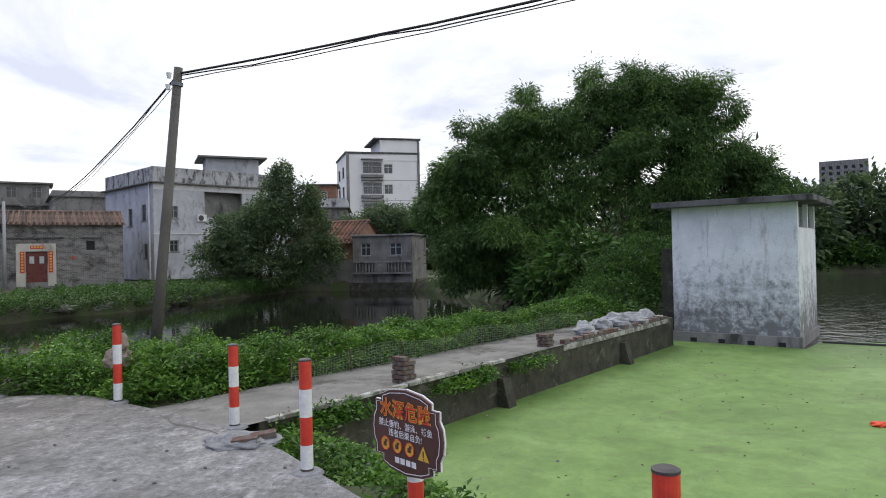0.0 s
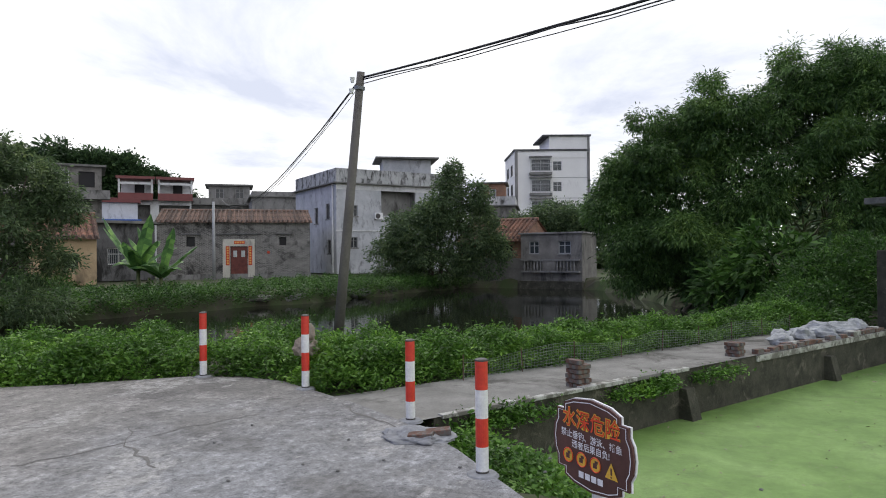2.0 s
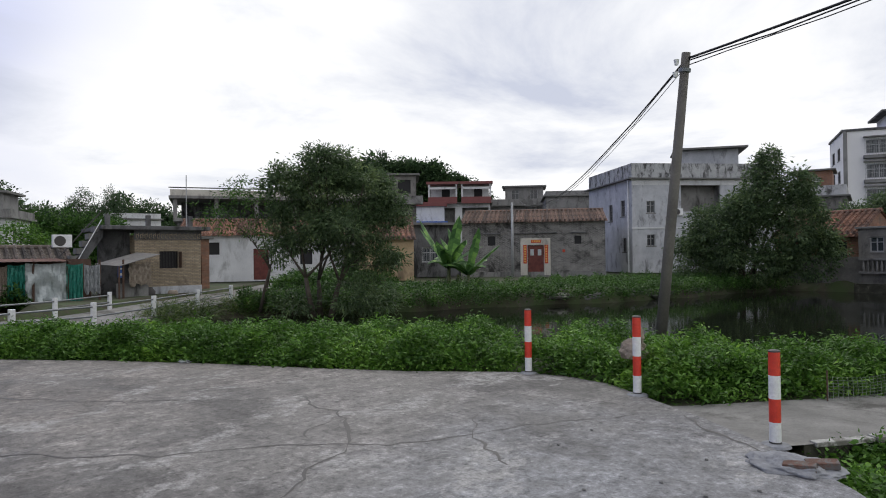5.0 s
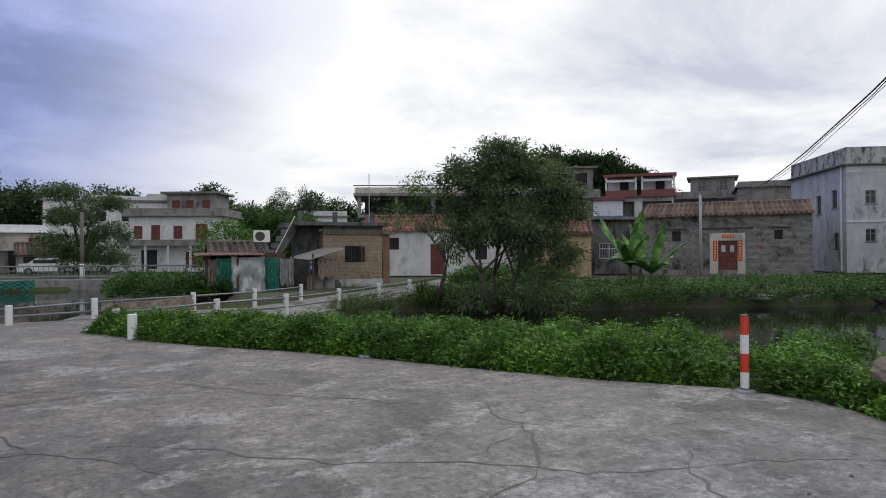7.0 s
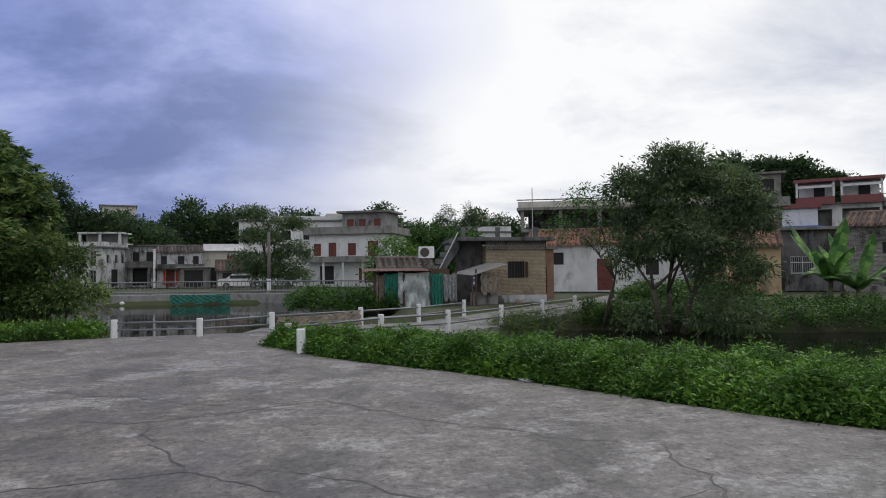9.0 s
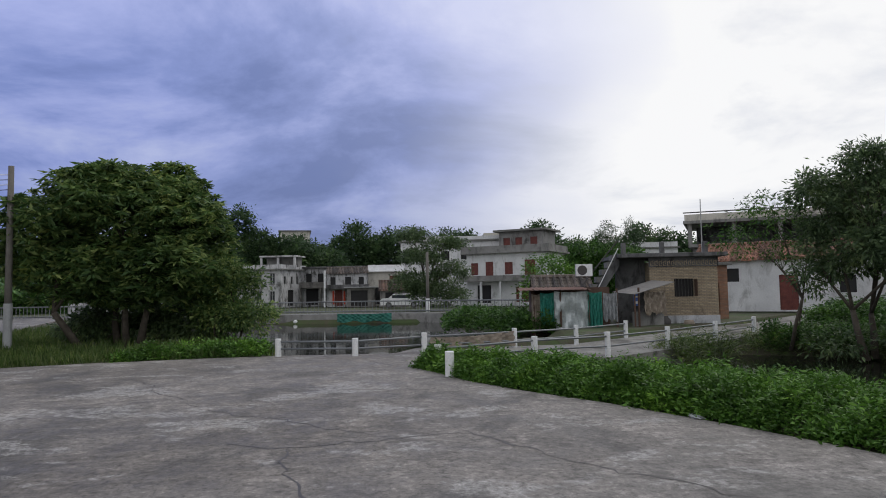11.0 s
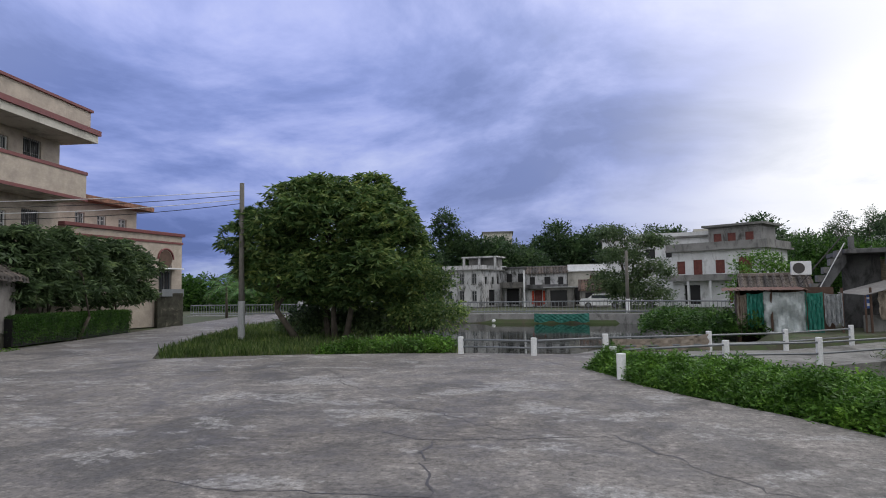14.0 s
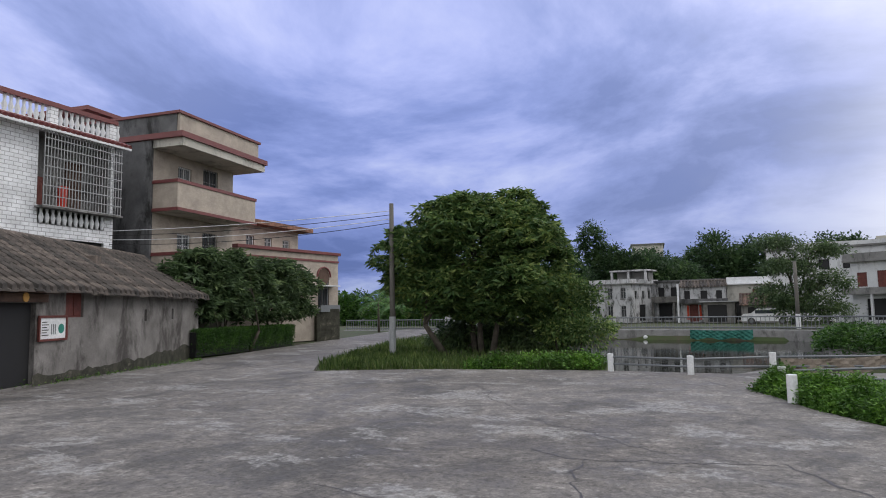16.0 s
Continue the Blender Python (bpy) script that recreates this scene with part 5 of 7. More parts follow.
stair = part("stair", st, "dark_cement", hut, "steep outside concrete stair")
for k in range(10):
    part("step", Mesher().box(-4.2 + k * 0.265, 0.12, H - 3.15 + k * 0.365, -3.85 + k * 0.265, 1.08, H - 2.86 + k * 0.365), "slab", stair)
part("stair_rail", Mesher().tube([(-4.1, 0.12, H - 2.0), (-1.5, 0.12, H + 1.15)], 0.03, 6), "cap", hut)
part("stair_rail", Mesher().tube([(-3.1, 0.05, H - 1.6), (-2.9, 0.0, H - 1.9), (-1.5, 0.05, H + 0.75)], 0.025, 6), "frame_white", hut)
house("brick_annex", "shaded brick annex beside the hut", (-36.6, 15.7), (-37.1, 17.4), 4, -0.2, 2.9, "orange_brick", front=[(0.5, 0.4, 0.7, 1.7, "dark")], slab=0.15, eave=0.2)


def hanging_sheet(x0, x1, z0, z1, mat, seed, sag=0.0):
    mb, n, m = Mesher(), 18, 14
    rng = random.Random(seed)
    ph = rng.random() * 6

    def pt(i, j):
        x, z = x0 + (x1 - x0) * i / n, z1 + (z0 - z1) * j / m
        f = j / m
        u = 2 * i / n - 1
        swoop = sag * math.sin(9 * f - 5 * u * u) * (1 - u ** 4) * f ** 0.5
        return (x, -0.05 - 0.16 * swoop - 0.07 * math.sin(i * 1.4 + ph) * (0.3 + f) - 0.04 * math.sin(i * 2.9 + j), z - 0.12 * abs(math.sin(i / n * 3.14)) * (1 - f) * 0.5 + 0.08 * math.sin(i * 0.9 + ph) * f)
    for i in range(n):
        for j in range(m):
            mb.face(pt(i, j), pt(i + 1, j), pt(i + 1, j + 1), pt(i, j + 1))
    return mb


def shack():
    root = thing("shack", "makeshift shed hung with plastic sheets", "shed", facing((-31.9, 5.6), (-31.4, 10.6), -0.35))
    for x in (0.05, 1.3, 2.6, 3.9, 4.9):
        part("prop", Mesher().tube([(x, 0, -0.3), (x, 0, 2.1)], 0.05, 7), "brown_wood", root)
    part("back_wall", Mesher().box(0, 1.8, -0.3, 3.9, 1.95, 2.15), "brown_wood", root)
    part("side_wall", Mesher().box(-0.05, 0.1, -0.3, 0.02, 1.8, 2.0), "brown_wood", root)
    roof = Mesher()
    for k in range(13):
        a, b = -0.6 + k * 0.24, -0.4 + (k + 1) * 0.24
        roof.face((a, -0.35, 2.02), ((a + b) / 2, -0.35, 2.07), ((a + b) / 2, 2.1, 2.20), (a, 2.1, 2.15)).face(((a + b) / 2, -0.35, 2.07), (b, -0.35, 2.02), (b, 2.1, 2.15), ((a + b) / 2, 2.1, 2.20))
    part("roof_sheet", roof, "rust", root, "rusty corrugated roof")
    part("hanging_sheet", hanging_sheet(0.35, 0.98, 0.5, 1.95, "green_sheet", 1, 0.4), "green_sheet", root, "green plastic sheet", fix=False, smooth=True)
    part("hanging_sheet", hanging_sheet(-0.05, 0.35, 0.3, 1.9, "grey_sheet", 5), "cloth", root, "faded cloth", fix=False, smooth=True)
    part("hanging_sheet", hanging_sheet(1.0, 2.55, 0.2, 2.0, "grey_sheet", 2, 1.0), "grey_sheet", root, "grey plastic sheet", fix=False, smooth=True)
    part("hanging_sheet", hanging_sheet(2.55, 3.2, -0.1, 1.95, "green_sheet", 3), "green_sheet", root, "green plastic sheet", fix=False, smooth=True)
    part("hanging_sheet", hanging_sheet(3.25, 3.9, 0.6, 1.9, "cloth", 4), "sack", root, "pale plastic sheet", fix=False, smooth=True)
    lean = thing("lean_to", "grey corrugated lean-to roof with hanging mats", "lean-to", facing((-31.6, 10.0), (-32.6, 12.6), -0.3))
    r = Mesher().face((0, -0.5, 1.75), (2.4, -0.5, 2.3), (2.4, 1.1, 2.4), (0, 1.1, 1.85))
    r.face((0, -0.5, 1.72), (2.4, -0.5, 2.27), (2.4, -0.5, 2.3), (0, -0.5, 1.75))
    part("roof_sheet", r, "tin", lean)
    part("mat", hanging_sheet(0.9, 2.2, 0.8, 1.9, "cloth", 8), "cloth", lean, "brown hanging mat", fix=False, smooth=True)
    part("cement_wall", Mesher().box(0.6, 0.3, -0.3, 2.4, 0.42, 0.9), "cement", lean)
    part("prop", Mesher().tube([(0.1, -0.4, -0.3), (0.1, -0.4, 1.75)], 0.04, 6), "brown_wood", lean)
    bag = thing("blue_bag", "blue and white plastic bag hung on a prop", "bag", facing((-31.5, 10.3), (-31.8, 10.7), 0.9))
    part("bag_body", Mesher().box(0, -0.02, 0, 0.4, 0.06, 0.62), "blue", bag, bevel=0.03)
    part("bag_print", Mesher().box(0.06, -0.03, 0.1, 0.34, -0.022, 0.22).box(0.06, -0.03, 0.38, 0.34, -0.022, 0.46), "white_line", bag)
    house("tiled_shed", "low shed with dark tile roof behind the sheets", (-34.9, 6.3), (-34.6, 9.2), 3.6, -0.3, 1.45, "dark_cement", gable=0.85, tiles="grey_tile", eave=0.3)
    aircon(facing((-33.7, 8.5), (-33.6, 9.5), 2.35))
    jar = thing("water_jar", "round dark glazed jar by the hut wall", "jar", pose(-33.2, 12.3, -0.3))
    part("jar_body", Mesher().tube([(0, 0, 0), (0, 0, .18), (0, 0, .4), (0, 0, .58), (0, 0, .64)], [.18, .32, .34, .2, .2], 16), "cap", jar, smooth=True)
    jar = thing("clay_jar", "small brown clay jar by the hut wall", "jar", pose(-33.1, 13.5, -0.3))
    part("jar_body", Mesher().tube([(0, 0, 0), (0, 0, .14), (0, 0, .3), (0, 0, .42)], [.16, .26, .26, .2], 16), "cloth", jar, smooth=True)


shack()


# ---- far village across the second pond ----
house("village_house", "white two-storey village house with roof pavilion", (-80.0, -21.4), (-78.4, -15.9), 6.5, 0.0, 4.45, "village",
      front=[(0.7 + 1.75 * k, 0.7 + 2.1 * j, 0.7, 1.3, "bars") for k in range(3) for j in range(2)], right=[(0.6, 2.8, 0.6, 0.9, "dark"), (2.4, 2.8, 0.6, 0.9, "dark"), (3.8, 2.8, 0.6, 0.9, "dark"), (1.6, 0.2, 1.6, 1.9, "dark")], parapet=0.5, slab=0.15, eave=0.3)
vp = thing("roof_pavilion", "open white pavilion on the flat roof", "pavilion", facing((-81.4, -19.2), (-80.6, -14.5), 5.0))
part("pavilion_wall", Mesher().box(0.3, 1.6, -0.1, 4.3, 3.0, 1.1), "cement", vp)
part("pavilion_roof", Mesher().box(0, 0, 1.1, 4.7, 3.2, 1.28), "village", vp)
for x in (0.1, 2.2, 4.3):
    part("pavilion_post", Mesher().box(x, 0.1, -0.4, x + .25, 0.35, 1.1), "village", vp)
vh, W, H = house("village_house", "long weathered village house with shaded gallery", (-84.0, -14.6), (-83.2, -6.4), 7, 0.0, 4.75, "village", front=[(0.6 + 1.5 * k, 2.9, 0.75, 1.2, "dark") for k in range(5)] + [(0.6, 0.2, 1.6, 2.0, "dark"), (3.2, 0.2, 1.5, 2.0, "dark")], slab=0.2, eave=0.5, slab_mat="dark_cement")
part("gallery_floor", Mesher().box(-0.1, -1.2, 2.3, W, 0, 2.45).box(-0.1, -1.2, 2.45, W, -1.1, 3.0), "old_cement", vh, "stained gallery front")
for k in range(4):
    part("gallery_post", Mesher().box(0.1 + k * 2.5, -1.15, 0, 0.35 + k * 2.5, -0.9, 2.3), "old_cement", vh)
vh, W, H = house("village_house", "worn white village house with red door banners", (-78.5, -10.6), (-79.0, -5.9), 7, 0.0, 3.9, "village", front=[(0.4, 2.6, 0.6, 0.9, "dark"), (2.1, 2.5, 0.7, 1.0, "dark"), (3.7, 2.6, 0.6, 0.9, "dark"), (0.9, 0.1, 0.9, 1.9, "red"), (2.6, 0.1, 1.5, 2.0, "dark")], gable=0.7, tiles="grey_tile")
part("balcony", Mesher().box(-0.1, -1.1, 2.1, W + .1, 0, 2.25).box(-0.1, -1.1, 2.25, W + .1, -1.0, 2.6), "dark_cement", vh)
for x in (0.62, 1.9):
    part("door_banner", Mesher().box(x, -0.06, 0.3, x + 0.22, -0.004, 1.9), "paper", vh, "red paper banner")
part("downpipe", Mesher().tube([(-0.25, -0.3, 0), (-0.25, -0.3, 4.3)], 0.12, 8), "frame_white", vh)
house("village_house", "cream village house with white parapet", (-80.9, -6.0), (-81.2, -1.6), 7, 0.0, 4.1, "cream", front=[(2.6, 2.5, 0.9, 1.1, "red"), (0.5, 0.2, 1.6, 2.0, "dark")], parapet=0.7, slab=0.15, eave=0.5, slab_mat="frame_white")
house("tiled_shed", "small shed with brown tile roof", (-75.0, -4.2), (-75.2, -1.0), 4, 0.0, 1.9, "old_cement", front=[(0.6, 0.1, 1.0, 1.5, "dark")], gable=0.95, tiles="tile")
house("lean_shed", "low shed with pale sheet roof before the old houses", (-76.4, -8.0), (-76.5, -4.9), 2.5, 0.0, 2.2, "old_cement", front=[(0.4, 0.1, 1.9, 1.8, "dark")], slab=0.1, eave=0.35, slab_mat="frame_grey")
fh, W, H = house("village_villa", "three-storey village house with red shutters and terraces", (-72.2, 5.4), (-67.9, 13.3), 6.5, 0.0, 5.55, "white_wall",
                 front=[(0.5, 3.3, 0.85, 1.3, "red"), (2.2, 3.1, 0.9, 1.6, "red"), (4.4, 3.3, 0.9, 1.3, "red"), (6.6, 3.1, 1.2, 1.7, "red"), (1.2, 0.3, 1.6, 1.9, "dark"), (5.6, 0.4, 1.8, 1.6, "red")],
                 right=[(1.5, 3.3, 1.0, 1.5, "dark"), (4.3, 3.3, 1.0, 1.5, "dark")], slab=0.2, eave=0.5, slab_mat="cement")
part("terrace_rail", Mesher().box(-0.4, -0.45, 5.75, W + .4, -0.35, 6.35).box(W + .3, -0.35, 5.75, W + .4, 6.5, 6.35), "cement", fh)
part("first_balcony", Mesher().box(-0.4, -1.0, 2.6, W + .2, 0, 2.75).box(-0.4, -1.0, 2.75, W + .2, -0.9, 3.2), "cement", fh)
for k in range(5):
    part("balcony_post", Mesher().box(-0.3 + k * 2.2, -0.95, 0, -0.1 + k * 2.2, -0.75, 2.6), "white_wall", fh)
house("roof_room", "top storey with red shutters on the terrace", (-72.4, 9.0), (-69.9, 13.4), 4, 5.7, 7.95, "cement", front=[(0.5, 0.4, 0.8, 1.2, "red"), (1.9, 0.5, 0.8, 1.1, "red"), (3.6, 0.5, 0.8, 1.1, "red")], slab=0.22, eave=0.5)
house("side_terrace", "set-back storey beside the village villa", (-75.5, 4.0), (-73.8, 9.5), 4, 0.0, 7.2, "white_wall", front=[(1.0, 5.2, 0.9, 1.2, "dark"), (3.4, 5.2, 0.9, 1.2, "red")], parapet=0.4, slab=0.2, eave=0.3)
for (a, b, z, mat) in (((-98, -2.5), (-98, 8.5), 8.8, "white_wall"), ((-105, 10.5), (-104, 18), 9.8, "cream"), ((-120, 24), (-118, 33), 8.2, "cream"), ((-110, 31), (-107, 42), 7.4, "white_wall"), ((-95, 30), (-93, 37), 7.2, "white_wall")):
    house("hill_house", "pale flat-roofed house among trees", a, b, 8, 0, z, mat, front=[(0.8 + 2.6 * k, z - 2.6, 1.2, 1.3, "dark") for k in range(3)], parapet=0.7, slab=0.2, eave=0.3)
house("cream_block", "far cream three-storey block above the trees", (-142, -29.6), (-143.2, -23.4), 10, 0, 14.8, "cream", front=[(0.8 + 1.9 * k, 5.5 + 3.0 * j, 1.0, 1.3, "dark") for k in range(3) for j in range(3)], slab=0.3, eave=0.3)


def parked_car(at, yaw):
    root = thing("parked_car", "white parked car before the village houses", "car", pose(*at, 0, 0, yaw))
    prof = [(-2.1, 0.35), (-2.15, 0.75), (-1.95, 0.95), (-1.3, 1.0), (-0.75, 1.42), (0.7, 1.45), (1.5, 1.02), (2.0, 0.92), (2.15, 0.6), (2.1, 0.35)]
    mb, n = Mesher(), len(prof)
    mb.v = [(x, -0.85, z) for x, z in prof] + [(x, 0.85, z) for x, z in prof]
    mb.f = [tuple(range(n)), tuple(range(2 * n - 1, n - 1, -1))] + [(k, (k + 1) % n, n + (k + 1) % n, n + k) for k in range(n)]
    part("body", mb, "car_white", root, bevel=0.05)
    part("side_windows", Mesher().box(-0.95, -0.862, 1.02, 0.9, -0.852, 1.34), "glass", root)
    for x in (-1.3, 1.3):
        for y in (-0.8, 0.8):
            w = part("wheel", Mesher().tube([(x, y - .1, 0.32), (x, y + .1, 0.32)], 0.32, 16), "cap", root)
            part("rim", Mesher().tube([(x, y - .11, 0.32), (x, y + .11, 0.32)], 0.18, 12), "steel", w)


parked_car((-70.0, -1.6, 0.0), 85)
parked_car((-70.6, 1.9, 0.0), 80)


def pond_fence():
    root = thing("pond_fence", "grey metal railing along the far pond bank", "fence")
    line = [(-56, -40), (-55.5, -22), (-56.5, -10), (-55.5, 0), (-50, 8), (-46, 14)]
    for z in (0.15, 0.95):
        part("rail_pipe", Mesher().tube([(x, y, z) for x, y in line], 0.06, 6), "steel", root)
    bars = Mesher()
    for (x0, y0), (x1, y1) in zip(line, line[1:]):
        n = int(math.dist((x0, y0), (x1, y1)) / 0.3)
        for k in range(n):
            f = k / n
            x, y = x0 + (x1 - x0) * f, y0 + (y1 - y0) * f
            bars.box(x - .02, y - .02, 0, x + .02, y + .02, 0.95)
    tagged(part("fence_infill", bars, "steel", root, fix=False), kind="stuff")
    net = thing("green_netting", "green netting hung along the pond bank", "netting", facing((-54.7, -6.4), (-54.5, -2.4), -0.78))
    part("net_sheet", hanging_sheet(0, 4.4, 0.12, 0.8, "netting", 12), "teal", net, fix=False)
    bank = thing("bank_wall", "low concrete bank wall of the second pond", "wall", kind="structure")
    b = Mesher()
    for (x0, y0), (x1, y1) in zip(line, line[1:]):
        b.face((x0 + .8, y0, -1.2), (x1 + .8, y1, -1.2), (x1 + .6, y1, -0.05), (x0 + .6, y0, -0.05)).face((x0 + .6, y0, -0.05), (x1 + .6, y1, -0.05), (x1 - 1, y1, -0.03), (x0 - 1, y0, -0.03))
    part("wall_face", b, "cement", bank)


pond_fence()


# ---- street side: old plastered house, tiled house, beige villa ----
OLD0, OLD1 = (-8.51, -15.16), (-21.77, -22.44)
oh, W, H = house("plaster_house", "old grey plastered house with mossy tile roof", OLD0, OLD1, 5.2, 0.0, 2.72, "plaster",
                 front=[(1.75, 0.05, 1.6, 2.15, "dark"), (4.74, 1.80, 0.95, 0.72, "red"), (9.79, 1.62, 0.2, 0.42, "dark"), (12.2, 1.66, 0.2, 0.42, "dark")], eave=0.45, gable=1.6, tiles="grey_tile", back_ridge=0.5)
part("door_lintel", Mesher().box(1.5, -0.12, 2.22, 3.7, -0.003, 2.44), "brown_wood", oh, "old timber lintel")
part("door_canopy", Mesher().box(1.4, -0.35, 2.46, 3.8, -0.003, 2.52), "brown_wood", oh)
part("door_charm", Mesher().tube([(2.7, -0.14, 2.34), (2.7, -0.125, 2.34)], 0.13, 10), "gold", oh, "faded orange paper charm")
band = Mesher()
rng = random.Random(8)
top = 0.4
for k in range(60):
    x0, x1 = W * k / 60, W * (k + 1) / 60
    nxt = min(0.75, max(0.22, top + rng.uniform(-0.09, 0.09)))
    if not 1.7 < (x0 + x1) / 2 < 3.4:
        band.face((x0, -0.014, -0.1), (x1, -0.014, -0.1), (x1, -0.014, nxt), (x0, -0.014, top)).face((x0, -0.014, top), (x1, -0.014, nxt), (x1, -0.002, nxt), (x0, -0.002, top))
    top = nxt
part("damp_band", band, "mossy", oh, "black damp plaster peeling along the foot", fix=False)
bd = thing("notice_board", "framed white notice board on the plaster wall", "notice board", facing(OLD0, OLD1, 0) @ pose(3.42, -0.02, 1.16) @ Matrix.Scale(1.28, 4))
part("board_frame", Mesher().box(0, -0.04, 0, 1.05, 0, 0.05).box(0, -0.04, 0.5, 1.05, 0, 0.55).box(0, -0.04, 0.05, 0.05, 0, 0.5).box(1.0, -0.04, 0.05, 1.05, 0, 0.5), "wood", bd, "carved dark red frame", bevel=0.008)
part("board_face", Mesher().box(0.05, -0.015, 0.05, 1.0, -0.002, 0.5), "white_line", bd)
for k in range(6):
    part("writing", Mesher().box(0.12, -0.02, 0.12 + k * 0.055, 0.12 + (0.18 if k % 2 else 0.24), -0.0155, 0.14 + k * 0.055), "cap", bd)
for k in range(3):
    part("writing", Mesher().box(0.45 + k * 0.07, -0.02, 0.14, 0.48 + k * 0.07, -0.0155, 0.36), "steel", bd)
part("board_picture", Mesher().tube([(0.83, -0.0155, 0.26), (0.83, -0.02, 0.26)], 0.11, 14), "green_sheet", bd)
part("chimney_stub", Mesher().box(8.6, 1.2, 3.4, 8.95, 1.5, 3.95), "grey_tile", oh, bevel=0.02)

TILED0, TILED1 = (-6.03, -24.54), (-19.95, -26.0)
wt, W, H = house("tiled_house", "white tiled house with barred balcony and baluster parapet", TILED0, TILED1, 8, 0.0, 9.7, "white_tile",
                 front=[(10.35, 6.35, 3.45, 3.1, "recess"), (10.4, 5.62, 3.15, 0.7, "recess"), (10.3, 4.3, 3.25, 0.75, "dark")])
for k in range(40):
    part("eave_tile", Mesher().tube([(W + 0.3 - k * 0.24, -0.62, 9.5), (W + 0.3 - k * 0.24, -0.05, 9.72)], 0.1, 8), "maroon", wt, "maroon glazed eave tile" if k == 0 else "")
part("eave_board", Mesher().box(W - 9.6, -0.6, 9.36, W + 0.4, -0.5, 9.47), "frame_white", wt)
for k in range(27):
    part("bar", Mesher().box(10.3 + k * 0.142, -0.45, 6.3, 10.325 + k * 0.142, -0.425, 9.4), "frame_grey", wt)
for z in (6.3, 6.7, 7.1, 7.5, 7.9, 8.3, 8.7, 9.05, 9.38):
    part("cross_bar", Mesher().box(10.3, -0.455, z, 14.05, -0.42, z + 0.035).box(14.0, -0.42, z, 14.03, 0.0, z + 0.035), "frame_grey", wt)
part("cage_floor", Mesher().box(10.25, -0.5, 6.22, 14.1, -0.003, 6.3), "cement", wt)
BAL = Mesher().tube([(0, 0, 0), (0, 0, .08), (0, 0, .25), (0, 0, .45), (0, 0, .62), (0, 0, .7)], [.07, .07, .11, .05, .07, .07], 10).mesh("baluster", "frame_white", True)
for k in range(12):
    part("baluster", BAL, None, wt, local=pose(10.55 + k * 0.26, -0.02, 5.62))
for k in range(22):
    part("baluster", BAL, None, wt, local=pose(8.45 + k * 0.26 + (0.3 if k > 8 else 0), 0.12, 9.85))
for x in (8.0, 10.8, W - 0.3):
    part("parapet_pier", Mesher().box(x, 0, 9.7, x + 0.36, 0.25, 10.6), "white_tile", wt)
part("parapet_cap", Mesher().box(4, -0.06, 10.55, W + .1, 0.3, 10.74), "maroon", wt, "maroon coping")
part("parapet_kerb", Mesher().box(4, -0.02, 9.68, W, 0.26, 9.85), "white_tile", wt)
part("inner_door", Mesher().box(12.3, 0.93, 6.4, 13.1, 0.99, 8.6), "brown_wood", wt)
tank = thing("red_bucket", "red bucket standing behind the balcony bars", "bucket", facing(TILED0, TILED1, 6.38) @ pose(11.7, 0.3, 0))
part("bucket_body", Mesher().tube([(0, 0, 0), (0, 0, 0.95)], [0.17, 0.2], 14), "red", tank)
tank = thing("red_bucket", "dull red box standing behind the balcony bars", "box", facing(TILED0, TILED1, 6.38) @ pose(10.55, 0.3, 0))
part("box_body", Mesher().box(-0.15, 0, 0, 0.25, 0.3, 1.2), "wood", tank)


